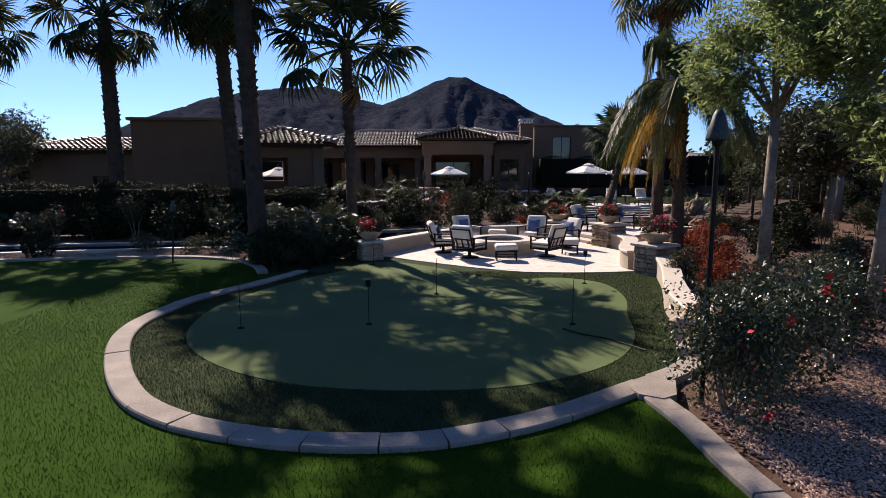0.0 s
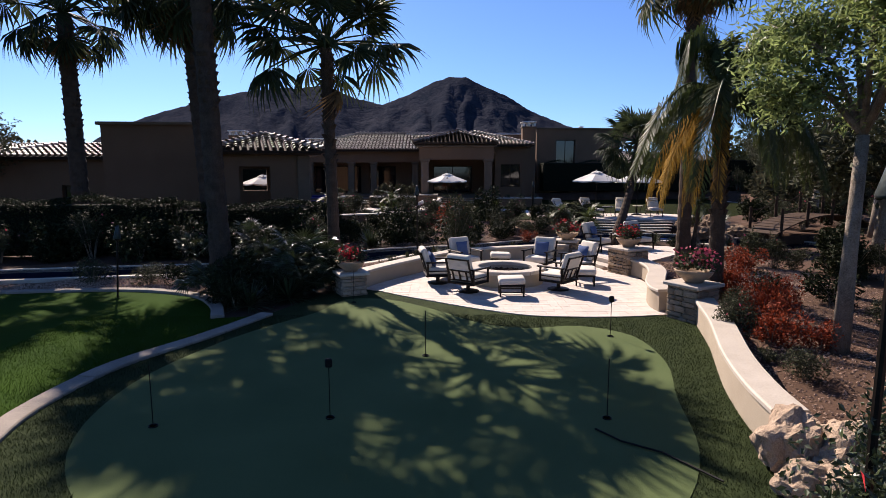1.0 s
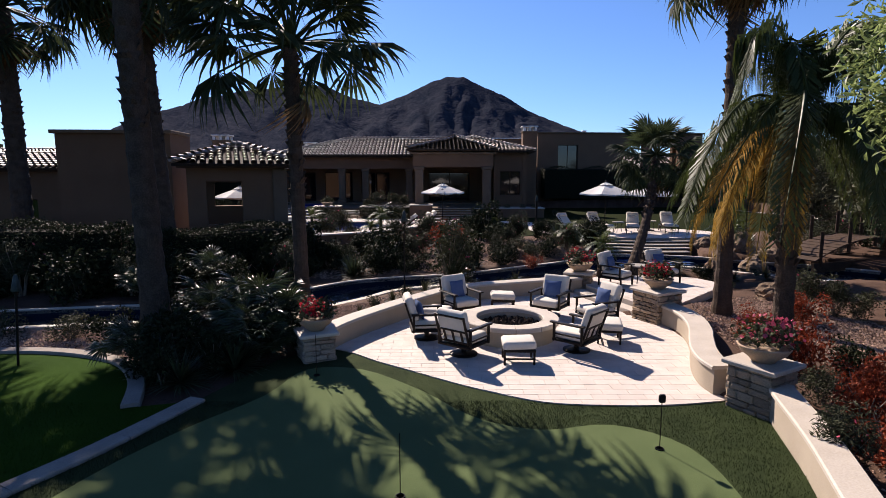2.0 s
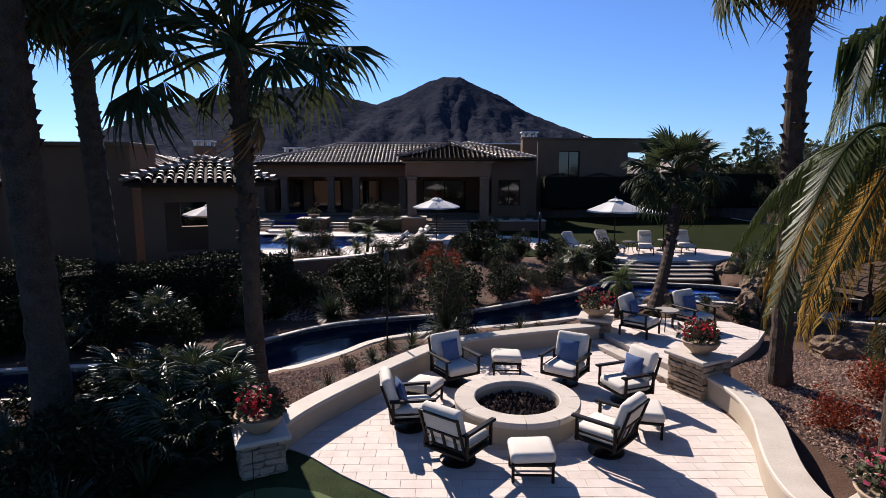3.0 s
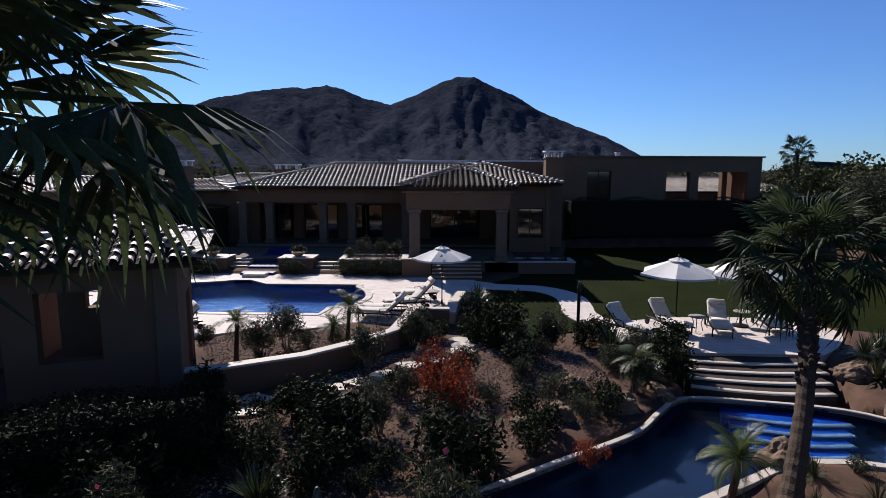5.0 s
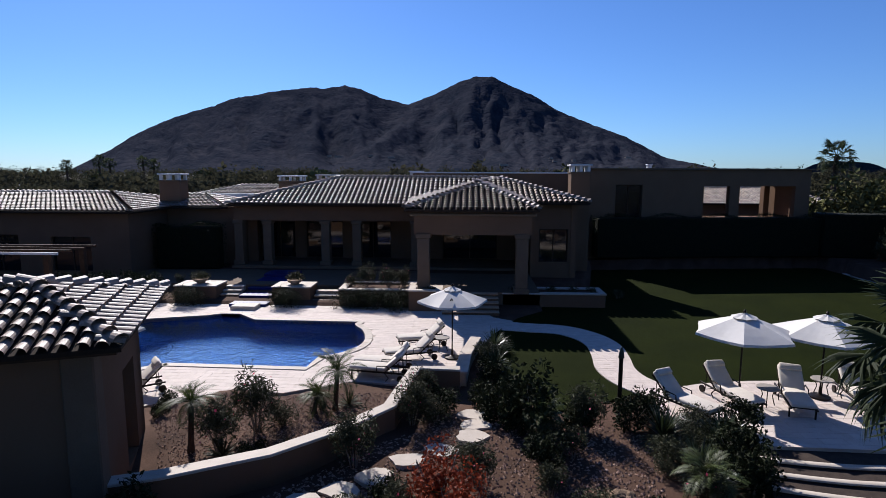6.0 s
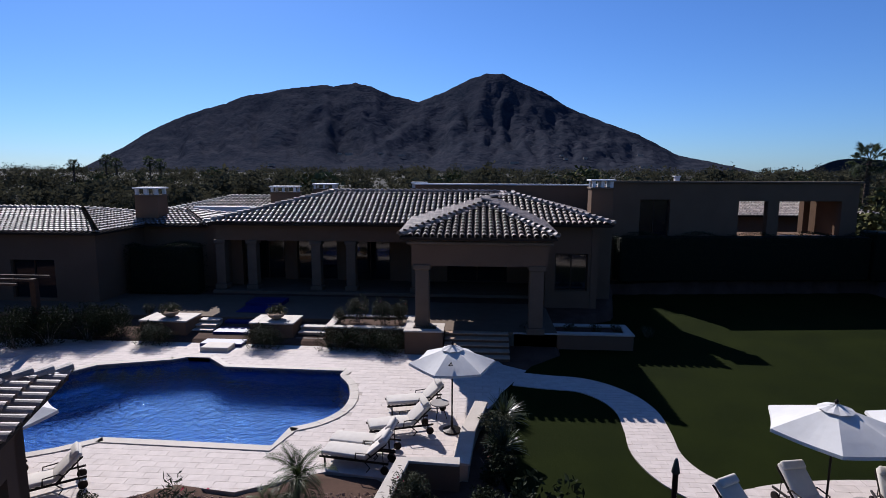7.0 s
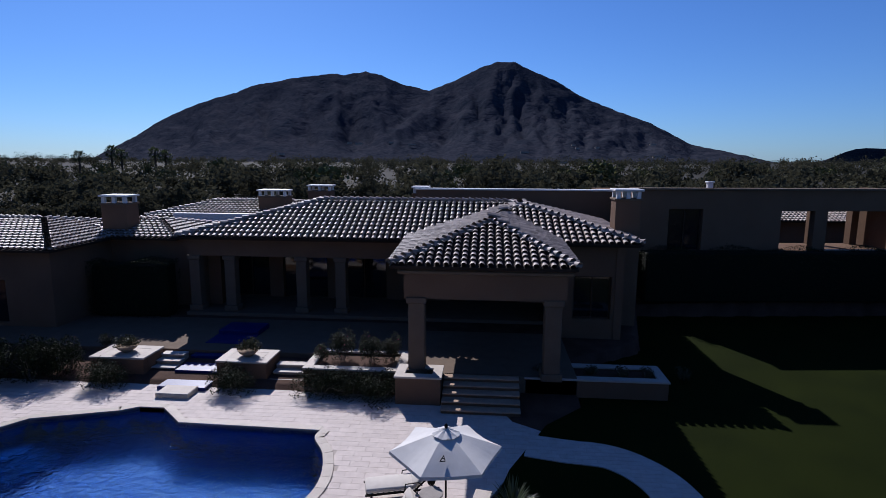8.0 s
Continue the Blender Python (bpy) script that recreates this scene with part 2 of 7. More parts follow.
def smooth_line(pts, n=6, closed=False):
    """A Catmull-Rom line through pts."""
    P = [Vector((*p, 0)) if len(p) == 2 else Vector(p) for p in pts]
    k, out = len(P), []
    for i in range(k if closed else k - 1):
        p0 = P[(i - 1) % k] if closed or i > 0 else P[0]
        p1, p2 = P[i % k], P[(i + 1) % k]
        p3 = P[(i + 2) % k] if closed or i + 2 < k else P[-1]
        for s in range(n):
            t = s / n
            out.append(0.5 * ((2 * p1) + (p2 - p0) * t + (2 * p0 - 5 * p1 + 4 * p2 - p3) * t * t + (3 * p1 - p0 - 3 * p2 + p3) * t ** 3))
    if not closed:
        out.append(P[-1])
    return [tuple(p) for p in out]


def offset(line, d, closed=False):
    """line moved d to its left."""
    out, k = [], len(line)
    for i, p in enumerate(line):
        a = line[(i - 1) % k] if closed or i else line[0]
        b = line[(i + 1) % k] if closed or i < k - 1 else line[-1]
        t = Vector((b[0] - a[0], b[1] - a[1]))
        t = t.normalized() if t.length else Vector((1, 0))
        out.append((p[0] - t.y * d, p[1] + t.x * d, p[2] if len(p) > 2 else 0))
    return out


def strip(line, w0, w1, z0, z1, closed=False, chamfer=0.02):
    """A solid bar along line between the offsets w0 < w1 and the heights z0 < z1, with chamfered top edges."""
    c = chamfer
    rows = [(w0, z0), (w0, z1 - c), (w0 + c, z1), (w1 - c, z1), (w1, z1 - c), (w1, z0)]
    V, F, k = [], [], len(line)
    for w, z in rows:
        V += [(p[0], p[1], z) for p in offset(line, w, closed)]
    for r in range(5):
        for i in range(k if closed else k - 1):
            j = (i + 1) % k
            F.append((r * k + i, r * k + j, (r + 1) * k + j, (r + 1) * k + i))
    if not closed:
        F.append(tuple(r * k for r in range(6)))
        F.append(tuple(r * k + k - 1 for r in range(6))[::-1])
    return V, [q[::-1] for q in F]


def slab(poly, z0, z1):
    """A flat slab with the outline poly (no hole)."""
    k = len(poly)
    area = sum(poly[i][0] * poly[(i + 1) % k][1] - poly[(i + 1) % k][0] * poly[i][1] for i in range(k))
    if area < 0:
        poly = poly[::-1]
    V = [(p[0], p[1], z0) for p in poly] + [(p[0], p[1], z1) for p in poly]
    F = [tuple(range(k, 2 * k))] + [(i, (i + 1) % k, k + (i + 1) % k, k + i) for i in range(k)]
    return V, F


def tri_slab(outer, holes, z0, z1):
    """A slab with holes: filled by triangles on top, with walls."""
    bm = bmesh.new()
    loops = []
    for lp in [outer] + holes:
        vs = [bm.verts.new((p[0], p[1], z1)) for p in lp]
        loops.append(vs)
        for i in range(len(vs)):
            bm.edges.new((vs[i], vs[(i + 1) % len(vs)]))
    bmesh.ops.triangle_fill(bm, use_beauty=True, edges=bm.edges[:])
    for f in bm.faces:
        f.normal_update()
        if f.normal.z < 0:
            f.normal_flip()
    for vs in loops:
        low = [bm.verts.new((v.co.x, v.co.y, z0)) for v in vs]
        for i in range(len(vs)):
            j = (i + 1) % len(vs)
            bm.faces.new((vs[i], vs[j], low[j], low[i]))
    return bm


def inside(poly, x, y):
    """Which of the points x, y (arrays) lie in poly."""
    x, y = np.asarray(x, float), np.asarray(y, float)
    res = np.zeros(x.shape, bool)
    k = len(poly)
    for i in range(k):
        x0, y0 = poly[i][:2]
        x1, y1 = poly[(i + 1) % k][:2]
        if y0 == y1:
            continue
        c = ((y0 > y) != (y1 > y)) & (x < (x1 - x0) * (y - y0) / (y1 - y0) + x0)
        res ^= c
    return res


def clip_rect(poly, x0, y0, x1, y1):
    """The part of poly within a rectangle."""
    for ax, lim, sg in ((0, x0, 1), (0, x1, -1), (1, y0, 1), (1, y1, -1)):
        out = []
        for i in range(len(poly)):
            a, b = poly[i - 1], poly[i]
            ia, ib = sg * (a[ax] - lim) >= 0, sg * (b[ax] - lim) >= 0
            if ia != ib:
                t = (lim - a[ax]) / (b[ax] - a[ax])
                out.append((a[0] + t * (b[0] - a[0]), a[1] + t * (b[1] - a[1])))
            if ib:
                out.append((b[0], b[1]))
        poly = out
        if len(poly) < 3:
            return []
    return poly

# ---- levels and outlines of the plan ----
Z_DECK, Z_LAWN2, Z_TERR, Z_FLOOR = 0.25, 0.28, 0.5, 1.0
KERB_RING = smooth_line([(-3.4, 14.6), (-4.0, 13.0), (-4.7, 11.5), (-4.88, 10.1), (-4.72, 9.0), (-4.15, 7.8), (-3.35, 6.65), (-2.6, 6.02),
                         (-1.76, 5.66), (-0.9, 5.48), (-0.05, 5.5), (0.65, 5.7), (1.45, 6.1), (2.72, 7.0)], 5)
KERB_RING = offset(KERB_RING, 0.13)
KERB_NEAR = smooth_line([(2.42, 6.85), (2.56, 6.0), (2.6, 5.0), (2.75, 4.0), (3.0, 2.5), (3.4, 0.0), (4.0, -4.0)], 4)
KERB_LEFT = smooth_line([(-22, 14.6), (-16, 15.6), (-11.5, 16.5), (-9.0, 16.9), (-7.2, 16.95), (-5.6, 16.4), (-4.7, 15.4), (-4.2, 14.3)], 5)
WALL_NEAR = smooth_line([(5.4, 13.95), (5.25, 13.45), (4.88, 12.2), (4.3, 10.6), (4.0, 9.5), (3.88, 8.75)], 6)
WALL_RIGHT = smooth_line([(5.68, 19.0), (5.78, 18.4), (5.75, 17.75), (5.55, 17.0), (5.25, 16.3), (5.0, 15.65), (4.88, 15.1), (4.9, 14.7)], 6)
WALL_BACK = smooth_line([(-1.95, 16.9), (-1.66, 17.65), (-1.12, 18.6), (0.05, 20.35), (0.82, 21.2), (1.6, 21.68), (3.0, 22.2), (4.6, 22.66)], 6)
PATIO_FRONT = smooth_line([(-1.9, 17.2), (-1.34, 16.92), (-0.68, 16.32), (0.0, 15.8), (0.7, 15.25), (1.3, 14.85), (2.1, 14.42), (3.0, 14.3), (3.9, 14.3), (4.6, 14.4), (5.0, 14.5)], 4)
PATIO = [p[:2] for p in PATIO_FRONT] + [p[:2] for p in WALL_RIGHT[::-1]] + [(5.32, 19.35), (4.5, 21.75), (4.5, 22.6)] + [p[:2] for p in WALL_BACK[::-1]]
B_PATIO = [(4.78, 22.35), (5.09, 21.3), (5.6, 19.75), (5.95, 19.4), (7.14, 20.6), (8.2, 21.7), (8.9, 22.6), (8.5, 23.5), (7.2, 23.9), (5.8, 23.9), (5.0, 23.4)]
CHAN_NEAR = smooth_line([(-24, 15.6), (-16, 17.0), (-12.5, 17.8), (-8.5, 18.7), (-5.0, 19.3), (-2.75, 20.45), (-1.7, 21.5), (-1.06, 22.45), (-0.2, 23.05),
                         (1.44, 23.64), (2.88, 24.08), (4.5, 24.75), (5.75, 25.45), (6.7, 26.0), (7.8, 26.6), (9.0, 26.8), (10.2, 26.5), (11.2, 25.4), (12.4, 24.2), (15.5, 23.4)], 4)
CHAN_FAR = smooth_line([(-24, 17.4), (-16, 18.8), (-12.5, 19.6), (-8.5, 20.4), (-5.3, 21.0), (-4.1, 22.0), (-2.5, 23.8), (-1.16, 24.5), (0.5, 25.0),
                        (1.91, 25.66), (3.33, 26.6), (4.83, 27.55), (5.6, 28.2), (6.4, 29.2), (7.3, 29.95), (9.2, 29.7), (11.0, 29.2), (12.2, 28.2), (14.5, 26.9), (16.0, 25.6)], 4)
CHANNEL = [p[:2] for p in CHAN_NEAR] + [p[:2] for p in CHAN_FAR[::-1]]
POOL = [p[:2] for p in smooth_line([(-3.8, 44.0), (-3.82, 43.5), (-3.3, 42.6), (-3.0, 41.4), (-3.1, 40.4), (-3.6, 39.6), (-4.3, 39.15)], 4)] + [(-4.42, 38.0), (-9.5, 38.15)] + \
       [p[:2] for p in smooth_line([(-10.4, 37.45), (-11.6, 36.95), (-13.0, 37.3), (-14.2, 38.5), (-14.9, 40.3), (-14.7, 42.2), (-13.7, 43.9)], 4)] + [(-11.1, 44.75), (-10.6, 45.1), (-9.7, 45.1), (-8.6, 44.1)]
DECK = [(-20, 35.0), (-15, 34.0), (-9.3, 33.9), (-7.6, 34.9), (-6.0, 35.9), (-4.5, 35.7), (-2.5, 36.8), (-0.4, 36.5), (0.95, 36.6), (1.5, 40.5), (2.3, 42.2), (3.7, 42.55), (3.95, 44.2), (2.4, 45.2), (1.7, 46.9), (-20, 47.2)]
LAWN_BACK = [p[:2] for p in smooth_line([(2.2, 42.2), (1.7, 40.0), (1.9, 37.5), (2.5, 35.4), (3.3, 34.7), (4.6, 35.1), (6.2, 36.0), (7.3, 36.4), (9.2, 36.95), (11.5, 37.15), (13.8, 36.6), (16.0, 35.4), (20.0, 36.0), (24.5, 39.5), (27.2, 44.5), (27.6, 49.0), (26.6, 53.5), (26.8, 58.0)], 4)] + [(26.4, 60.4), (9.7, 58.6), (8.3, 52.3), (5.0, 50.0), (4.9, 46.5), (3.5, 45.0)]
WALK_MID = smooth_line([(2.8, 43.6), (3.9, 43.35), (5.2, 43.1), (6.1, 42.2), (6.5, 41.0), (6.45, 39.6), (6.3, 38.2), (6.6, 37.0), (7.4, 36.0)], 5)
TERRACE = [p[:2] for p in smooth_line([(6.6, 35.3), (7.4, 36.1), (9.2, 36.7), (11.5, 36.9), (13.6, 36.4), (14.6, 35.0), (13.6, 33.4), (12.4, 32.35)], 5)] + [(10.2, 32.45), (8.0, 32.5), (8.43, 33.1), (8.38, 33.6), (7.4, 33.5), (6.5, 34.2)]
STEPS_AREA = [(7.6, 33.0), (12.4, 33.0), (11.9, 30.5), (11.2, 28.9), (7.2, 29.6)]
GREEN_OUT = [p[:2] for p in smooth_line([(-3.6, 12.3), (-3.95, 10.7), (-3.7, 9.1), (-2.9, 7.9), (-1.7, 7.1), (-0.3, 6.85), (1.1, 7.0), (2.3, 7.7), (3.0, 8.8), (3.35, 10.2), (3.75, 11.6), (3.7, 13.0),
                                         (2.9, 13.65), (1.9, 13.5), (1.0, 13.9), (0.2, 14.9), (-0.9, 15.9), (-1.9, 15.9), (-2.3, 14.7), (-3.0, 13.6)], 4, True)]
TURF = [p[:2] for p in KERB_RING] + [(3.05, 7.42), (3.5, 7.87), (3.85, 8.7)] + [p[:2] for p in WALL_NEAR[::-1]] + [p[:2] for p in PATIO_FRONT[::-1]] + [(-2.6, 16.4)]


def rise(x, y):
    """Height of the ground: flat lawn in front, beds that climb gently to the terraces behind."""
    x, y = np.asarray(x, float), np.asarray(y, float)
    g = np.interp(y, [-50, 17, 20, 24.5, 27, 30, 33, 36, 46, 50, 56, 90, 4000], [0, 0, 0.12, 0.04, 0.1, 0.2, 0.32, 0.25, 0.25, 0.7, 0.9, 0.9, 0.0])
    bed = 0.18 * np.clip((x - 4.0) / 2.0, 0, 1) * np.clip((21 - y) / 3.0, 0, 1)
    right = np.clip((x - 9) / 8, 0, 1) * np.clip((y - 12) / 10, 0, 1) * 0.25
    fine = 0.05 * np.sin(x * 1.7 + 0.6 * y) * np.sin(y * 1.3 - 0.4 * x) * (np.abs(y - 20) < 18)
    return g + bed + right + fine * (np.clip((np.abs(x - 0.5) - 4.5), 0, 1) + (y > 22.5))


def build_ground():
    def axis(a, b, step, far):
        mid = np.arange(a, b + step / 2, step)
        out = step * np.cumsum(1.22 ** np.arange(60))
        out = out[out < far]
        return np.concatenate([a - out[::-1], mid, b + out])
    xs, ys = axis(-24, 26, 0.2, 4300), axis(-4, 60, 0.2, 4300)
    X, Y = np.meshgrid(xs, ys)
    Z = rise(X, Y) - 0.02
    for poly, low in ((TURF, -0.06), (PATIO, -0.08), (B_PATIO, 0.0), (DECK, 0.12), (LAWN_BACK, 0.12), (TERRACE, 0.2), (STEPS_AREA, -0.3)):
        Z[inside(poly, X, Y)] = low
    lawn = (Y < 17.2) & (X < 3.2) & ~inside(TURF, X, Y)
    Z[lawn & (X < 2.9)] = np.minimum(Z[lawn & (X < 2.9)], -0.06)
    for dx, dy in ((0.14, 0), (-0.14, 0), (0, 0.14), (0, -0.14), (0, 0)):
        Z[inside(CHANNEL, X + dx, Y + dy)] = -1.0
    Z[inside(POOL, X, Y)] = -1.8
    V = np.c_[X.ravel(), Y.ravel(), Z.ravel()]
    ny, nx = X.shape
    i = np.arange(ny - 1)[:, None] * nx + np.arange(nx - 1)[None, :]
    F = np.stack([i, i + 1, i + nx + 1, i + nx], -1).reshape(-1, 4)
    me = bpy.data.meshes.new("ground")
    me.from_pydata(V.tolist(), [], F.tolist())
    me.materials.append(SOIL)
    me.materials.append(DESERT)
    far = (np.abs(V[F[:, 0], 0]) > 40) | (V[F[:, 0], 1] > 75) | (V[F[:, 0], 1] < -30)
    me.polygons.foreach_set("material_index", far.astype(int).tolist())
    me.polygons.foreach_set("use_smooth", [True] * len(F))
    return tagged(new("ground", me), "brown decomposed granite and soil ground with mulch beds", "ground", kind="structure")


build_ground()

# ---- lawns and green ----
KERB_END = smooth_line([KERB_RING[-1][:2], (3.05, 7.4), (3.5, 7.85)], 3)
LAWN_FRONT = [(-60, -40), (4.6, -40), (4.0, -4.0)] + [p[:2] for p in offset(KERB_NEAR, 0.0)[::-1]] + [p[:2] for p in offset(KERB_RING, 0.0)[::-1]] + [p[:2] for p in KERB_LEFT[::-1]] + [(-60, 12)]
lawn = part("lawn", tri_slab(LAWN_FRONT, [], -0.1, 0.0), LAWN, None)
tagged(lawn, "mown bright green front lawn with long tree shadows", "lawn", kind="structure")
fringe = part("fringe_turf", tri_slab(TURF, [], -0.1, 0.01), FRINGE, None)
tagged(fringe, "longer dark green turf collar round the putting green", "turf", kind="structure")
green = part("putting_green", tri_slab(GREEN_OUT, [], -0.05, 0.018), GREEN, None)
tagged(green, "pale green artificial putting surface with freeform edge", "putting green", kind="structure")
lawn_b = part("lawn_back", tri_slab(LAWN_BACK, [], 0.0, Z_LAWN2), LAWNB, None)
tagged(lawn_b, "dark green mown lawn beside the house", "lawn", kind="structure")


def kerb_run(line, width, label, step):
    """A kerb of separate cast blocks with joints between them."""
    k = thing("kerb", label, "kerb", kind="structure")
    n = max(1, len(line) // step)
    for i in range(n):
        seg = line[i * step:(i + 1) * step + 1]
        if len(seg) < 2:
            continue
        seg = list(seg)
        a, b = Vector(seg[0]), Vector(seg[1])
        seg[0] = tuple(a + (b - a).normalized() * 0.012)
        V, F = strip(seg, -width / 2, width / 2, -0.12, 0.055 + 0.004 * (i % 3), chamfer=0.015)
        raw("kerb_block", V, F, KERB, k)
    return k


kerb_run(KERB_RING, 0.3, "curved pale concrete mowing kerb round the putting green", 4)
kerb_end = kerb_run(KERB_END, 0.3, "curved pale concrete kerb end by the boulders", 3)
raw("kerb_block", *slab([(2.26, 6.78), (2.3, 6.62), (2.52, 6.5), (2.7, 6.6), (2.86, 7.02), (2.62, 7.2), (2.3, 6.98)], -0.1, 0.066), KERB, kerb_end)
kerb_run(KERB_NEAR, 0.26, "pale concrete kerb between lawn and mulch bed", 3)
kerb_run(KERB_LEFT, 0.26, "curved pale concrete kerb at the lawn's edge", 4)


# ---- paving ----
def pave(poly, z, holes, label, name, dx, dy, limit, box_near, mat_piece, mat_rest, thick=0.1, turn=0.0):
    """A paved slab with running-bond pavers standing 5 mm proud of a grout bed."""
    base = part(name, tri_slab(poly, holes, z - thick, z - 0.006), GROUT, None)
    tagged(base, label, "paving", kind="structure")
    xs, ys = [p[0] for p in poly], [p[1] for p in poly]
    RV, RF, count, row = [], [], 0, 0
    y = min(ys)
    gap = 0.004
    while y < max(ys):
        x = min(xs) - (dx / 2 if row % 2 else 0)
        while x < max(xs):
            r = (x + gap, y + gap, x + dx - gap, y + dy - gap)
            q = clip_rect(list(poly), *r)
            if len(q) >= 3:
                cx, cy = np.array([c[0] for c in q]), np.array([c[1] for c in q])
                bad = any(inside(h, cx, cy).any() for h in holes)
                ar = abs(sum(q[i - 1][0] * q[i][1] - q[i][0] * q[i - 1][1] for i in range(len(q)))) / 2
                if not bad and ar > 0.004:
                    V, F = slab(q, z - 0.01, z + 0.003 * random.random())
                    if count < limit and box_near[0] < cx.mean() < box_near[2] and box_near[1] < cy.mean() < box_near[3]:
                        raw("paver", V, F, mat_piece, base)
                        count += 1
                    else:
                        o = len(RV)
                        RV += V
                        RF += [tuple(i + o for i in f) for f in F]
            x += dx
        y += dy
        row += 1
    if RV:
        tagged(raw("paver_field", RV, RF, mat_rest, base), kind="stuff")
    return base


# ---- garden walls ----
def garden_wall(line, w, h, z0, label, cap=0.06, over=0.04, capmat=None, body=None):
    k = thing("garden_wall", label, "wall", kind="structure")
    V, F = strip(line, -w / 2, w / 2, z0, h - cap, chamfer=0.005)
    raw("wall_body", V, F, body or STUCCO_W, k)
    V, F = strip(line, -w / 2 - over, w / 2 + over, h - cap, h, chamfer=0.018)
    raw("wall_cap", V, F, capmat or COPING, k, label="smooth pale stone cap")
    return k


garden_wall(offset(WALL_BACK, -0.08), 0.32, 0.46, -0.1, "low curved cream stucco seat wall round the fire pit patio")
garden_wall(offset(WALL_RIGHT, 0.1), 0.36, 0.5, -0.1, "S-curved cream stucco wall beside the patio")
garden_wall(WALL_NEAR, 0.3, 0.5, -0.1, "S-curved cream stucco wall between green and bed")
TERRACE_WALL = [(0.95, 36.3, 0), (-0.45, 36.3, 0), (-0.85, 33.4, 0), (-1.85, 32.05, 0), (-3.15, 30.8, 0), (-5.0, 29.8, 0), (-7.2, 29.0, 0)]
garden_wall(TERRACE_WALL, 0.3, 0.95, -0.1, "zigzag tan retaining wall with a pale cap below the pool deck", body=STUCCO)
garden_wall([(0.98, 36.6, 0), (1.12, 38.5, 0), (1.5, 40.45, 0)], 0.35, 0.72, 0.0, "low pale wall at the edge of the pool deck")


# ---- stream and pond ----
def basin(poly, z_rim, z_floor, floor_mat, name, label, category):
    k = len(poly)
    bm = bmesh.new()
    lo = [bm.verts.new((p[0], p[1], z_floor)) for p in poly]
    hi = [bm.verts.new((p[0], p[1], z_rim)) for p in poly]
    es = [bm.edges.new((lo[i], lo[(i + 1) % k])) for i in range(k)]
    bmesh.ops.triangle_fill(bm, use_beauty=True, edges=es)
    for i in range(k):
        bm.faces.new((lo[i], lo[(i + 1) % k], hi[(i + 1) % k], hi[i]))
    ob = part(name, bm, floor_mat, None)
    return tagged(ob, label, category, kind="structure")


def water_sheet(poly, z, material, name, label):
    ob = part(name, tri_slab(poly, [], z - 0.001, z), material, None)
    ob.visible_shadow = False
    return tagged(ob, label, "water", kind="structure")


basin(CHANNEL, 0.05, -0.6, CHANTILE, "stream_bed", "dark blue plastered stream and pond basin", "basin")
water_sheet(CHANNEL, -0.1, STILL, "stream_water", "still dark blue stream water")


def coping_run(line, side, w, z, label, step=2, closed=False):
    k = thing("coping", label, "coping", kind="structure")
    pts = list(line) + ([line[0]] if closed else [])
    w0, w1 = (0.0, w) if side > 0 else (-w, 0.0)
    raw("mortar_bed", *strip([(*p[:2], 0) for p in line], w0 + 0.01, w1 - 0.01, z - 0.11, z - 0.008, closed, 0.004), COPING, k)
    for i in range(0, len(pts) - 1, step):
        seg = [(*p[:2], 0) for p in pts[i:i + step + 1]]
        if len(seg) < 2:
            continue
        a, b = Vector(seg[0]), Vector(seg[1])
        seg[0] = tuple(a + (b - a).normalized() * 0.006)
        V, F = strip(seg, w0, w1, z - 0.12, z + 0.004 * (i % 2), chamfer=0.012)
        raw("coping_stone", V, F, COPING, k)
    return k


coping_run(CHAN_NEAR, -1, 0.22, 0.09, "pale stone coping along the stream's near bank")
coping_run(CHAN_FAR, 1, 0.14, 0.09, "pale stone coping along the stream's far bank")

coping_run(smooth_line([(20.0, 36.0), (24.5, 39.5), (27.2, 44.5), (27.6, 49.0), (26.6, 53.5), (26.8, 58.0)], 5), 1, 0.25, 0.33, "pale stone edging round the back lawn", 3)

# ---- pool ----
basin(POOL, Z_DECK - 0.04, -1.3, POOLTILE, "pool_shell", "cobalt blue plastered swimming pool", "pool")
water_sheet(POOL, Z_DECK - 0.14, WATER, "pool_water", "rippled deep blue pool water")
coping_run(POOL, -1 if sum(POOL[i - 1][0] * POOL[i][1] - POOL[i][0] * POOL[i - 1][1] for i in range(len(POOL))) > 0 else 1, 0.32, Z_DECK + 0.03, "pale bullnose coping round the pool", 2, True)
for k in range(3):   # corner steps under water
    R = 2.6 - 0.55 * k
    arc = [(-14.3, 42.9)] + [(-14.3 + R * math.cos(a), 42.9 + R * math.sin(a)) for a in np.linspace(-1.9, 0.35, 10)]
    tagged(raw("pool_step", *slab(arc, -1.3, -0.95 + 0.2 * k), mat("deep_pool_tile", (0.003, 0.02, 0.1), (0.002, 0.014, 0.07), 0.8, 3, 20, 0.05, spec=0.0)), "submerged curved blue pool step", "pool step", "pool steps", "structure")

# ---- mountain and plain ----
SKYLINE = [(-2300, -30), (-1890, 10), (-1675, 110), (-1532, 190), (-1351, 262), (-1161, 314), (-1080, 343), (-894, 374), (-698, 394), (-654, 384), (-555, 402),
           (-478, 380), (-401, 348), (-273, 315), (-172, 353), (-46, 412), (32, 438), (102, 437), (203, 388), (279, 358), (406, 284), (531, 235), (707, 172), (884, 80), (1107, 36), (1300, -10), (1900, -40)]


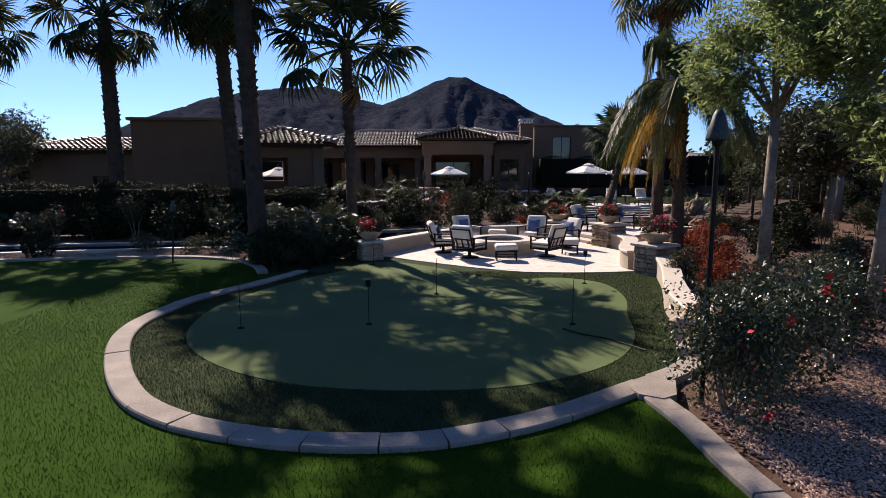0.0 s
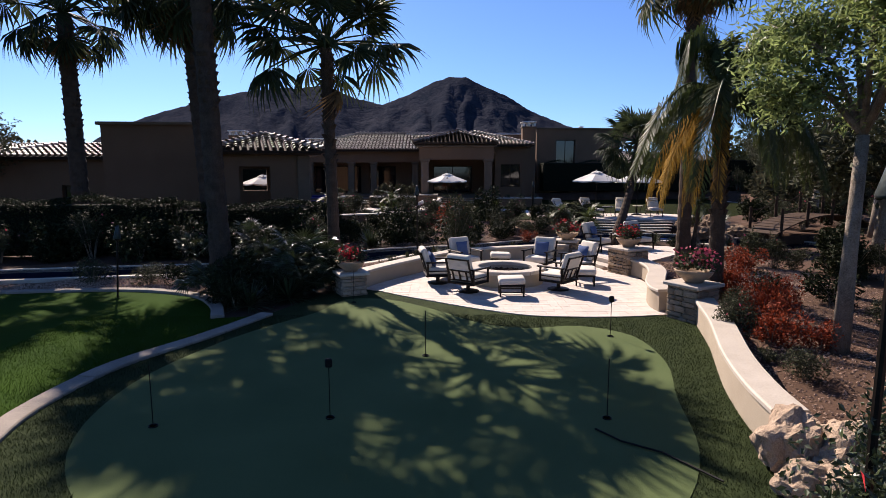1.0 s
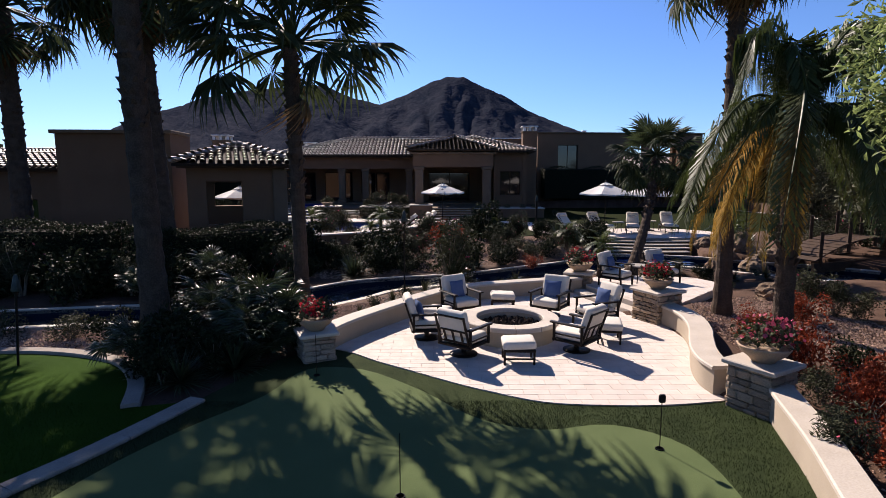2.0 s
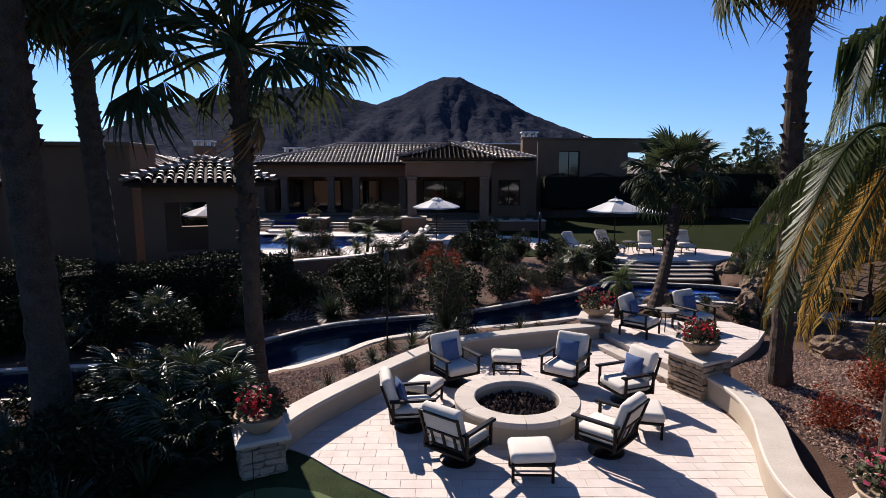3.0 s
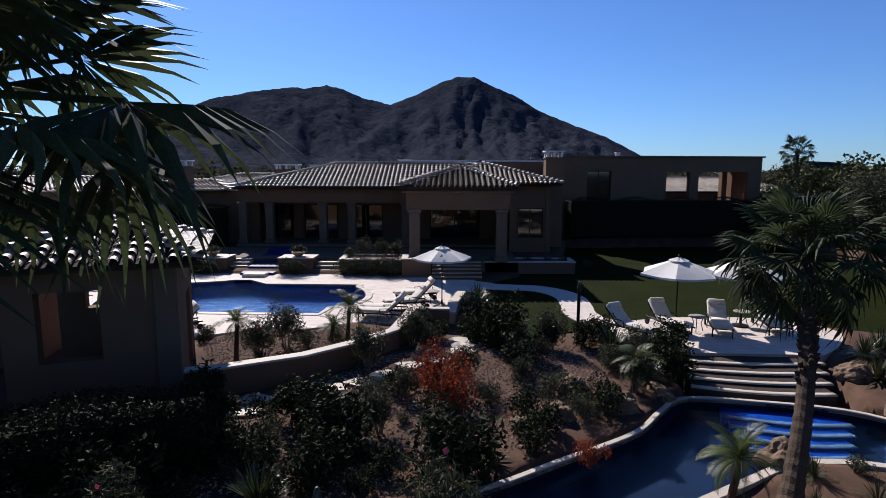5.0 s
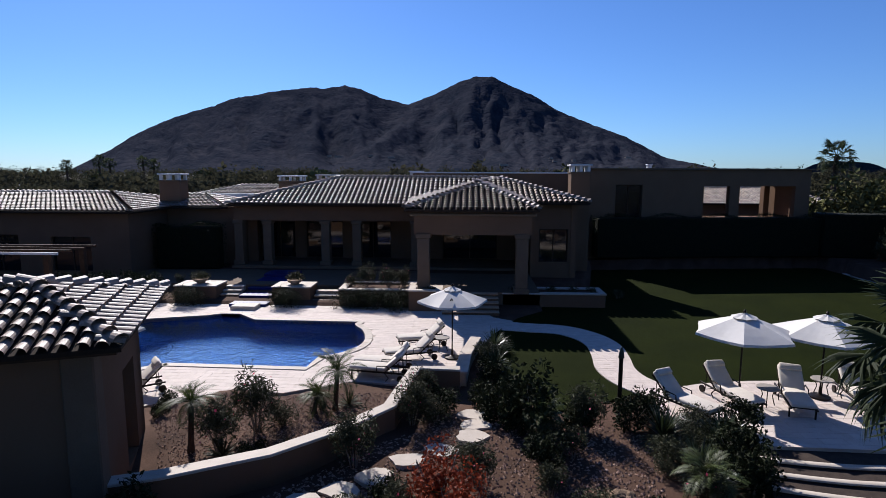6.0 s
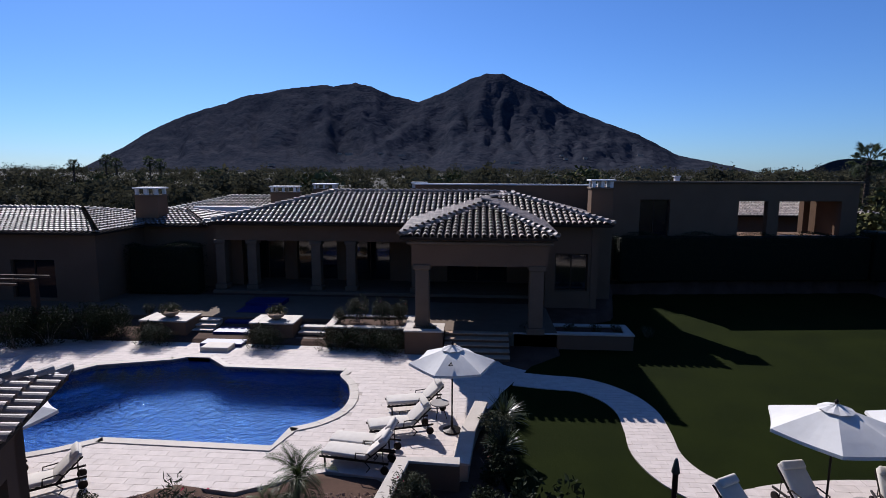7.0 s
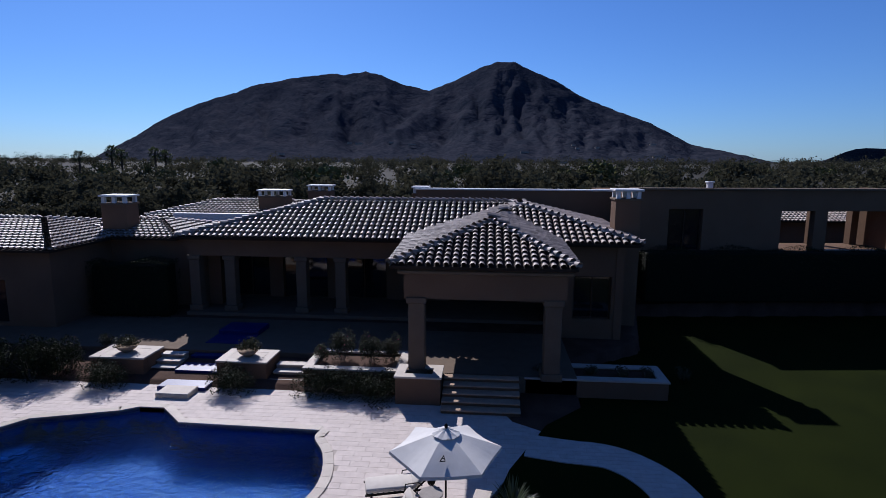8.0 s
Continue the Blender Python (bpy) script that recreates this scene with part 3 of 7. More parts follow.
def build_mountain():
    xs = np.linspace(-2400, 1900, 300)
    ys = np.concatenate([np.linspace(1250, 2500, 90), np.linspace(2515, 2700, 16), np.linspace(2750, 3400, 14)])
    X, Y = np.meshgrid(xs, ys)
    crest = np.interp(xs, [p[0] for p in SKYLINE], [p[1] for p in SKYLINE])
    t = np.clip((Y - 1250) / 1350, 0, 1)
    back = np.clip((3400 - Y) / 800, 0, 1)
    V = []
    for j in range(len(ys)):
        for i in range(len(xs)):
            x, y = xs[i], ys[j]
            tt = t[j, i]
            v = Vector((x / 300, y / 1500, 0.3))
            rid = 1 - abs(noise.fractal(v, 0.75, 2.2, 6)) * 1.9
            f2 = noise.fractal(Vector((x / 26, y / 80, 1.7)), 0.7, 2.2, 5)
            fall = tt ** 1.55 if y <= 2600 else back[j, i] ** 1.2
            # rays from the eye thin out towards the crest, so the crest follows the skyline
            sx = x * (y / 2600.0)
            h = crest[i] * fall * (1 + (rid - 0.55) * 0.6 * (1 - tt) * min(1, tt * 2.5)) + f2 * 5 * min(1, tt * 3) * (0.7 if tt > 0.97 else 1)
            V.append((sx if y <= 2600 else x * 1.0 * (y / 2600.0), y, max(h, -12) - 4))
    nx, ny = len(xs), len(ys)
    F = [(j * nx + i, j * nx + i + 1, (j + 1) * nx + i + 1, (j + 1) * nx + i) for j in range(ny - 1) for i in range(nx - 1)]
    ob = raw("mountain", V, F, HAZE_ROCK, smooth=True)
    return tagged(ob, "dark twin-peaked desert mountain with scrubby ridges, tinted with blue haze", "mountain", kind="structure")


build_mountain()
V, F = [], []
for i in range(14):
    a = i / 13
    V += [(2700 + 420 * (a - 0.5) * 2, 4200, -20), (2700 + 420 * (a - 0.5) * 2, 4200, 125 * math.sin(math.pi * a) ** 1.3 * (1 + 0.15 * math.sin(9 * a)) - 10), (2700 + 420 * (a - 0.5) * 2, 4500, -20)]
for i in range(13):
    F += [(3 * i, 3 * i + 3, 3 * i + 4, 3 * i + 1), (3 * i + 1, 3 * i + 4, 3 * i + 5, 3 * i + 2)]
# the hill's haze is only the blue tint in the rock colour
tagged(raw("far_hill", V, F, HAZE_ROCK), "small hill on the horizon with blue haze in its colour", "hill", kind="structure")


# ---- roofs of barrel tile ----
def tile_template(seg=7):
    V = []
    for z, r, lift in ((0.0, 0.118, 0.07), (0.5, 0.088, 0.0)):
        for j in range(seg + 1):
            w = math.pi * j / seg
            V.append((r * math.cos(w), z, lift + r * 0.95 * math.sin(w)))
    F = [(j + 1, j, seg + 1 + j, seg + 2 + j) for j in range(seg)]
    return np.array(V), F


TILE_V, TILE_F = tile_template()
TILE_ME = mesh_of(TILE_V, TILE_F, TILEP)


def roof_plane(parent, corners, parts=0, pitch_w=0.31, course=0.42):
    """Tiles on one roof plane. corners: eave left, eave right (seen from outside), then on round to the ridge."""
    C = [Vector(c) for c in corners]
    ux = (C[1] - C[0]).normalized()
    nrm = ux.cross(C[2] - C[1]).normalized()
    if nrm.z < 0:
        nrm = -nrm
    vy = nrm.cross(ux)
    loc = [((c - C[0]).dot(ux), (c - C[0]).dot(vy)) for c in C]
    w, h = max(p[0] for p in loc), max(p[1] for p in loc)
    k = len(C)
    # deck under the tiles, painted dark for the shade between the barrels
    raw("roof_deck", [c for c in C] + [c - nrm * 0.1 for c in C], [tuple(range(k)), tuple(range(k, 2 * k))[::-1]] + [(i, k + i, k + (i + 1) % k, (i + 1) % k) for i in range(k)], ROOFPAN_SHADE, parent)
    us, vs = np.arange(min(p[0] for p in loc) + 0.13, w, pitch_w), np.arange(-0.05, h, course)
    U, W = np.meshgrid(us, vs)
    ok = inside(loc, U, W + 0.12)
    U, W = U[ok], W[ok]
    V, F, made = [], [], 0
    for u, v in zip(U, W):
        jit = random.uniform(-0.008, 0.008)
        o = C[0] + ux * (u + jit) + vy * (v + random.uniform(-0.012, 0.012)) + nrm * 0.01
        if made < parts:
            ob = new("roof_tile", TILE_ME)
            ob.matrix_basis = Matrix(((ux.x, vy.x, nrm.x, o.x), (ux.y, vy.y, nrm.y, o.y), (ux.z, vy.z, nrm.z, o.z), (0, 0, 0, 1)))
            ob.parent = parent
            made += 1
        else:
            b = len(V)
            P = TILE_V @ np.array([ux, vy, nrm]) + np.array(o)
            V += P.tolist()
            F += [tuple(i + b for i in f) for f in TILE_F]
    if V:
        tagged(raw("tile_field", V, F, TILE, parent), kind="stuff")


def ridge_caps(parent, a, b):
    """A row of cap tiles along a hip or ridge."""
    a, b = Vector(a), Vector(b)
    d = (b - a)
    n = max(2, int(d.length / 0.36))
    d.normalize()
    s = d.cross(Vector((0, 0, 1))).normalized()
    up = s.cross(d)
    V, F = [], []
    for i in range(n):
        o = a + d * (i * (b - a).length / n) + up * 0.04
        k = len(V)
        V += (TILE_V * np.array([1.25, 0.95, 1.3]) @ np.array([s, d, up]) + np.array(o)).tolist()
        F += [tuple(q + k for q in f) for f in TILE_F]
    tagged(raw("ridge_capping", V, F, TILE, parent), kind="stuff")


def hip_roof(parent, x0, x1, y0, y1, ze, xr0, xr1, yr, zr, parts=0, back=True):
    A, B, C, D = (x0, y0, ze), (x1, y0, ze), (x1, y1, ze), (x0, y1, ze)
    P, Q = (xr0, yr, zr), (xr1, yr, zr)
    roof_plane(parent, [A, B, Q, P], parts)
    roof_plane(parent, [B, C, Q])
    roof_plane(parent, [D, A, P])
    if back:
        roof_plane(parent, [C, D, P, Q])
    for a, b in ((A, P), (B, Q), (C, Q), (D, P), (P, Q)):
        ridge_caps(parent, a, b)


def soffit(parent, x0, x1, y0, y1, z, t=0.16):
    part("fascia", boxes(((x0 + x1) / 2, (y0 + y1) / 2, z - t, x1 - x0 - 0.1, y1 - y0 - 0.1, t - 0.02)), WOODD, parent)


def wall_with_openings(parent, u0, u1, z0, z1, thick, openings, m, material=None, name="wall"):
    """A wall in the plane y=0 of m, from u0 to u1, its front at y=0 and its back at y=thick, with openings (a, b, low, high) right through."""
    bm = bmesh.new()
    cuts = sorted({u0, u1, *[o[0] for o in openings], *[o[1] for o in openings]})
    for a, b in zip(cuts[:-1], cuts[1:]):
        mid = (a + b) / 2
        spans = sorted((o[2], o[3]) for o in openings if o[0] < mid < o[1])
        z = z0
        for lo, hi in spans + [(z1, z1)]:
            if lo > z:
                box(bm, mid, thick / 2, z, b - a, thick, lo - z, m=m)
            z = max(z, hi)
    bmesh.ops.remove_doubles(bm, verts=bm.verts[:], dist=0.0005)
    return part(name, bm, material or STUCCO, parent)


def window(parent, a, b, lo, hi, y, m, panes=2, name="window"):
    """A framed window or glazed door: frame bars and panes."""
    bm = bmesh.new()
    t = 0.07
    w = b - a
    for cx, sx, z, sz in (((a + b) / 2, w, lo, t), ((a + b) / 2, w, hi - t, t), (a + t / 2, t, lo, hi - lo), (b - t / 2, t, lo, hi - lo)):
        box(bm, cx, y, z, sx, 0.09, sz, m=m)
    for k in range(1, panes):
        box(bm, a + w * k / panes, y, lo, t * 0.8, 0.08, hi - lo, m=m)
    fr = part(name, bm, WOODD, parent, "dark bronze framed glazing")
    for k in range(panes):
        bm = bmesh.new()
        box(bm, a + w * (k + 0.5) / panes, y + 0.01, lo + t, w / panes - t, 0.02, hi - lo - 2 * t, m=m)
        part("pane", bm, GLASS, fr)
    return fr


def chimney(parent, x, y, z0, z1, w, d):
    part("chimney_shaft", boxes((x, y, z0, w, d, z1 - z0 - 0.55), bevel=0.02), STUCCO, parent)
    part("chimney_band", boxes((x, y, z1 - 0.56, w + 0.12, d + 0.12, 0.1), bevel=0.02), TRIM, parent)
    for sx in (-1, 0, 1):
        for sy in (-1, 1):
            part("chimney_post", boxes((x + sx * (w / 2 - 0.12), y + sy * (d / 2 - 0.12), z1 - 0.47, 0.18, 0.18, 0.36)), WHITEP, parent)
    part("chimney_cap", boxes((x, y, z1 - 0.12, w + 0.16, d + 0.16, 0.1), bevel=0.02), WHITEP, parent, "white painted chimney cap")


def column(parent, x, y, z0, z1, w=0.62):
    bm = boxes((x, y, z0, w + 0.16, w + 0.16, 0.28), (x, y, z0 + 0.28, w, w, z1 - z0 - 0.5), (x, y, z1 - 0.22, w + 0.14, w + 0.14, 0.22), bevel=0.025)
    part("column", bm, TRIM, parent, "square tan stucco column with plinth and capital")


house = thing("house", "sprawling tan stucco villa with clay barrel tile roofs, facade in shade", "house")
I4 = Matrix.Identity(4)
# main hall: loggia front with columns, wall with glazed doors behind
part("floor_slab", boxes((-3.1, 58.4, 0.0, 22.0, 7.6, Z_FLOOR), bevel=0.03), TRIM, house)
W = pose(0, 55.05, 0)
wall_with_openings(house, -14.0, -1.0, 3.9, 4.9, 0.5, [], W, STUCCO, "loggia_beam")
for x in (-13.75, -11.85, -8.05, -6.0, -2.2):
    column(house, x, 55.3, Z_FLOOR, 3.92, 0.55)
W = pose(0, 58.2, 0)
doors = [(-13.2, -11.0, 1.0, 3.6), (-10.2, -7.6, 1.0, 3.6), (-6.8, -4.2, 1.0, 3.6), (-0.6, 3.2, 1.0, 3.6)]
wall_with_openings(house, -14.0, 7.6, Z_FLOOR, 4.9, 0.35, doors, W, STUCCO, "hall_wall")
for a, b, lo, hi in doors:
    window(house, a, b, lo, hi, 0.2, W, 2)
wall_with_openings(house, 0, 9.0, 0.3, 5.2, 0.35, [], pose(7.6, 52.75, 0, 0, 0, 90), STUCCO, "hall_side")
wall_with_openings(house, 0, 9.0, 0.3, 4.9, 0.35, [], pose(-13.65, 55.6, 0, 0, 0, 90), STUCCO, "hall_side")
wall_with_openings(house, 4.9, 7.6, 0.3, 5.2, 0.35, [(5.4, 7.1, 1.7, 3.7)], pose(0, 52.8, 0), STUCCO, "bay_wall")
window(house, 5.4, 7.1, 1.7, 3.7, 0.2, pose(0, 52.8, 0), 2)
part("loggia_ceiling", boxes((-3.3, 59.0, 4.78, 21.2, 7.6, 0.12)), STUCCO, house)
soffit(house, -14.1, 5.0, 54.25, 64.2, 5.0)
hip_roof(house, -14.15, 6.5, 54.2, 64.3, 4.98, -7.6, 2.6, 58.0, 6.6)
# bay roof, standing forward of the loggia
soffit(house, 2.0, 8.1, 51.9, 62.0, 5.32)
BA, BB, BP, BQ, BR = (-1.4, 51.85, 5.3), (8.15, 51.85, 5.3), (3.1, 55.9, 6.63), (3.1, 58.2, 6.63), (8.15, 62.0, 5.3)
roof_plane(house, [BA, BB, BP])
roof_plane(house, [BB, BR, BQ, BP])
roof_plane(house, [(-1.4, 58.2, 5.3), BA, BP, BQ])
ridge_caps(house, BB, BP)
ridge_caps(house, BP, BQ)
# porch
part("porch_floor", boxes((1.35, 49.95, 0.0, 7.0, 5.3, Z_FLOOR), bevel=0.03), TRIM, house)
for x in (-1.05, 3.85):
    column(house, x, 47.25, Z_FLOOR, 4.0, 0.6)
wall_with_openings(house, -1.5, 4.3, 3.95, 5.05, 0.6, [], pose(0, 46.95, 0), STUCCO, "porch_beam")
for x in (-1.5, 3.75):
    wall_with_openings(house, 0.45, 5.6, 3.95, 5.05, 0.55, [], pose(x + 0.55, 47.1, 0, 0, 0, 90), STUCCO, "porch_beam")
part("porch_cornice", boxes((1.4, 46.9, 4.88, 6.2, 0.2, 0.14), bevel=0.03), TRIM, house)
soffit(house, -1.9, 4.55, 46.55, 54.0, 5.24)
A, B, P = (-1.95, 46.5, 5.22), (4.6, 46.5, 5.22), (1.6, 51.3, 6.28)
Q2 = (2.4, 55.3, 6.32)
roof_plane(house, [A, B, P], 300)
roof_plane(house, [B, (4.6, 52.6, 5.4), Q2, P])
roof_plane(house, [(-2.05, 52.6, 5.45), A, P, Q2])
ridge_caps(house, A, P)
ridge_caps(house, B, P)
ridge_caps(house, P, Q2)
chimney(house, 8.15, 55.4, 0.3, 7.55, 1.2, 1.1)
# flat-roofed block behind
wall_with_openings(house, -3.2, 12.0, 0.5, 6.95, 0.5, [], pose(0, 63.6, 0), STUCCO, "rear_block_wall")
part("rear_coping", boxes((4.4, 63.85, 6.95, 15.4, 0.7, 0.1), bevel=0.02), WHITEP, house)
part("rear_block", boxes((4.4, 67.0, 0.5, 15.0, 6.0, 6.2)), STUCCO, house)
# left wing
wall_with_openings(house, -46, -19.1, 0.3, 4.62, 0.4, [(-33.5, -31, 0.9, 3.2), (-28.5, -26.0, 0.9, 3.2), (-24.0, -21.5, 1.0, 3.1)], pose(0, 51.9, 0), STUCCO, "wing_wall")
wall_with_openings(house, 0, 4.0, 0.3, 4.62, 0.4, [], pose(-19.1, 52.3, 0, 0, 0, 90), STUCCO, "wing_return")
wall_with_openings(house, -19.1, -12.95, 0.3, 4.7, 0.4, [], pose(0, 56.3, 0), STUCCO, "court_wall")
for a, b in ((-33.5, -31), (-28.5, -26), (-24, -21.5)):
    window(house, a, b, 0.9, 3.2, 0.2, pose(0, 51.9, 0), 2)
soffit(house, -46, -18.6, 51.3, 61.4, 4.68)
hip_roof(house, -50, -18.5, 51.2, 61.5, 4.66, -46, -22.9, 56.3, 5.5)
hip_roof(house, -21.0, -14.9, 55.5, 61.5, 4.68, -19.5, -17.5, 58.5, 5.3)
hip_roof(house, -22.0, -9.5, 64.0, 71.0, 4.9, -18.5, -12.5, 67.5, 5.75)
part("wing_parapet", boxes((-15.6, 62.5, 4.5, 6.8, 0.4, 0.85), bevel=0.03), WHITEP, house)
chimney(house, -18.9, 57.0, 0.3, 6.9, 1.45, 1.1)
chimney(house, -13.6, 66.2, 3.0, 6.75, 2.0, 1.2)
chimney(house, -12.2, 72.6, 3.0, 6.8, 1.9, 1.2)
chimney(house, -3.0, 64.6, 3.0, 7.15, 1.0, 1.0)

# right wing, turned away
RW = pose(9.65, 59.75, 0, 0, 0, 6)
wing = thing("house_wing", "two-storey flat-roofed stucco wing with an open upper loggia", "house")
ops = [(2.0, 3.95, 3.8, 6.2), (8.46, 10.4, 3.75, 6.1), (11.13, 15.3, 3.75, 6.1), (1.5, 3.5, 0.6, 2.4), (5.4, 7.4, 0.6, 2.4)]
wall_with_openings(wing, 0, 16.4, 0.2, 7.25, 0.45, ops, RW)
for a, b, lo, hi in ((2.0, 3.95, 3.8, 6.2), (1.5, 3.5, 0.6, 2.4), (5.4, 7.4, 0.6, 2.4)):
    window(wing, a, b, lo, hi, 0.25, RW, 2)
bm = bmesh.new()
box(bm, 8.2, 0.2, 7.25, 16.7, 0.75, 0.12, 0.02, m=RW)
part("parapet_cap", bm, TRIM, wing)
bm = bmesh.new()
box(bm, 4.1, 4.5, 0.2, 8.2, 8.0, 6.75, m=RW)
part("wing_body", bm, STUCCO, wing)
bm = bmesh.new()
box(bm, 16.2, 2.3, 0.2, 0.4, 3.7, 7.05, m=RW)
part("end_wall", bm, STUCCO, wing)
bm = bmesh.new()
box(bm, 12.2, 2.3, 3.3, 7.9, 3.7, 0.35, m=RW)
part("loggia_floor", bm, STUCCO, wing)
bm = bmesh.new()
box(bm, 12.2, 2.3, 6.45, 7.9, 3.7, 0.3, m=RW)
part("loggia_roof", bm, STUCCO, wing)
for u in (12.9, 15.5):
    bm = bmesh.new()
    box(bm, u, 3.8, 3.65, 0.45, 0.5, 2.8, m=RW)
    part("loggia_pier", bm, STUCCO, wing)
bm = bmesh.new()
box(bm, 13.2, 0.3, 3.75, 4.1, 0.2, 0.1, m=RW)
part("loggia_sill", bm, COPING, wing, "pale stone sill of the loggia opening")
vent = part("roof_vent", boxes((0, 0, 0, 0.3, 0.3, 0.6), (0, 0, 0.6, 0.42, 0.42, 0.08), bevel=0.02), WHITEP, wing)
vent.matrix_basis = RW @ pose(5.2, 2.0, 7.0)
rear = thing("rear_house", "sunlit clay tile roof of a courtyard range behind the wing", "house")
part("wall", boxes((26, 79.5, 0, 20, 8, 4.0)), STUCCO, rear)
hip_roof(rear, 15, 37, 74.5, 85, 4.1, 20, 32, 79.5, 5.5, 0, False)

# planters, steps and cascade in front of the hall
def planter(x0, x1, y0, y1, h, label, solid=False):
    p = thing("planter", label, "planter", group="stucco planters before the house")
    w = 0.28
    part("planter_wall", boxes(((x0 + x1) / 2, y0 + w / 2, 0.1, x1 - x0, w, h - 0.17), ((x0 + x1) / 2, y1 - w / 2, 0.1, x1 - x0, w, h - 0.17),
                               (x0 + w / 2, (y0 + y1) / 2, 0.1, w, y1 - y0 - 2 * w, h - 0.17), (x1 - w / 2, (y0 + y1) / 2, 0.1, w, y1 - y0 - 2 * w, h - 0.17), bevel=0.01), STUCCO, p)
    part("planter_cap", boxes(((x0 + x1) / 2, y0 + w / 2, h - 0.07, x1 - x0 + 0.08, w + 0.08, 0.07), ((x0 + x1) / 2, y1 - w / 2, h - 0.07, x1 - x0 + 0.08, w + 0.08, 0.07),
                              (x0 + w / 2, (y0 + y1) / 2, h - 0.069, w + 0.08, y1 - y0 - 2 * w, 0.07), (x1 - w / 2, (y0 + y1) / 2, h - 0.069, w + 0.08, y1 - y0 - 2 * w, 0.07), bevel=0.01), COPING, p, "pale stone cap")
    part("soil", boxes(((x0 + x1) / 2, (y0 + y1) / 2, 0.1, x1 - x0 - 2 * w, y1 - y0 - 2 * w, h - (0.17 if solid else 0.22))), SOIL, p)
    if solid:
        part("top_slab", boxes(((x0 + x1) / 2, (y0 + y1) / 2, h - 0.068, x1 - x0 - 2 * w - 0.09, y1 - y0 - 2 * w - 0.09, 0.064)), COPING, p)
    return p


planter(-14.2, -12.0, 47.6, 49.0, 1.1, "tan stucco planter with a pale cap beside the cascade", True)
planter(-9.0, -7.0, 47.6, 49.0, 1.1, "tan stucco planter with a pale cap beside the cascade", True)
planter(-5.4, -1.6, 47.2, 49.4, 1.1, "long tan stucco planter with a pale cap full of shrubs")
planter(-1.72, -0.1, 46.2, 47.4, 1.3, "small stucco pier planter at the porch steps")
planter(2.95, 8.1, 47.3, 48.9, 0.99, "long low stucco planter along the porch and bay")


def flight(x0, x1, ys, z0, z1, n, label, material=COPING):
    s = thing("steps", label, "steps", kind="structure")
    for i in range(n):
        z = z0 + (z1 - z0) * (i + 1) / n
        y = ys + 0.36 * i
        part("tread", boxes(((x0 + x1) / 2, y + 0.21, z - 0.05, x1 - x0, 0.42, 0.05), bevel=0.012), material, s)
        # the porch flight gets darker risers as well, shade put into the colour
        part("riser", boxes(((x0 + x1) / 2, y + 0.23, z0 - 0.1, x1 - x0 - 0.02, 0.34, z - z0 + 0.05)), STUCCO if material is TERRA else STUCCO_W, s)
    return s


# darker stone than the other flights: the porch's deep shade is partly in the colour
flight(-0.05, 2.7, 45.55, Z_DECK, Z_FLOOR, 5, "stone steps up to the porch, coloured darker tan for the shade", TERRA)
flight(-6.9, -5.5, 47.6, Z_DECK, 0.75, 3, "short pale stone steps between planters")
flight(-12.0, -11.0, 47.7, Z_DECK, 0.85, 4, "short pale stone steps beside the cascade")
cas = thing("cascade", "stepped cobalt-tiled water cascade running down to the pool", "fountain")
for i in range(5):
    part("cascade_basin", boxes((-9.95, 47.3 + 1.25 * i, 0.1, 1.9, 1.35, 0.28 + 0.16 * i), bevel=0.02), BLUETILE, cas)
part("spill_stone", boxes((-9.9, 46.3, 0.15, 1.25, 0.8, 0.28), bevel=0.03), COPING, cas, "pale stone spill slab")
part("spill_base", boxes((-10.1, 45.6, -0.2, 1.2, 0.7, 0.42), bevel=0.02), BLUETILE, cas)

# upper terrace before the house
up = part("house_terrace", boxes((-14.0, 52.3, 0.0, 24.0, 5.6, 0.82), bevel=0.02), TRIM, None)
tagged(up, "shaded paved terrace along the house front", "terrace", kind="structure")

# cabana with tile roof, left of the pool, and the flat casita behind it
cab = thing("cabana", "small tan stucco cabana with a hipped clay tile roof", "cabana", pose(-5.02, 28.85, 0, 0, 0, 20.5))
wall_with_openings(cab, -4.3, -0.6, 0.0, 3.75, 0.4, [(-3.62, -2.3, 1.5, 3.2)], pose(0, 0.6, 0), STUCCO)
wall_with_openings(cab, 0.6, 4.5, 0.0, 3.75, 0.4, [(2.6, 3.7, 0.3, 2.6)], pose(-0.6, 0, 0, 0, 0, 90), STUCCO)
wall_with_openings(cab, -4.1, -0.6, 0.0, 3.75, 0.4, [(-3.4, -2.25, 2.05, 3.1)], pose(0, 4.1, 0), STUCCO)
part("corner_pier", boxes((-0.85, 0.75, 0.0, 0.55, 0.55, 3.7), bevel=0.03), TRIM, cab)
soffit(cab, -4.65, -0.05, 0.05, 5.15, 3.88)
hip_roof(cab, -4.75, 0.0, 0.0, 5.2, 3.88, -2.6, -2.15, 2.6, 4.62, 150)
cas2 = thing("casita", "flat-roofed tan stucco guest casita with a moulded parapet", "house", pose(-16.45, 31.3, 0, 0, 0, 4))
wall_with_openings(cas2, 0, 4.9, 0.0, 5.25, 0.4, [], I4, STUCCO)
wall_with_openings(cas2, 0.4, 2.0, 0.0, 5.25, 0.4, [], pose(4.9, 0, 0, 0, 0, 90), STUCCO)
wall_with_openings(cas2, 0.4, 2.0, 0.0, 5.25, 0.4, [], pose(0.4, 0, 0, 0, 0, 90), STUCCO)
part("back_wall", boxes((2.45, 2.2, 0, 4.9, 0.4, 5.25)), STUCCO, cas2)
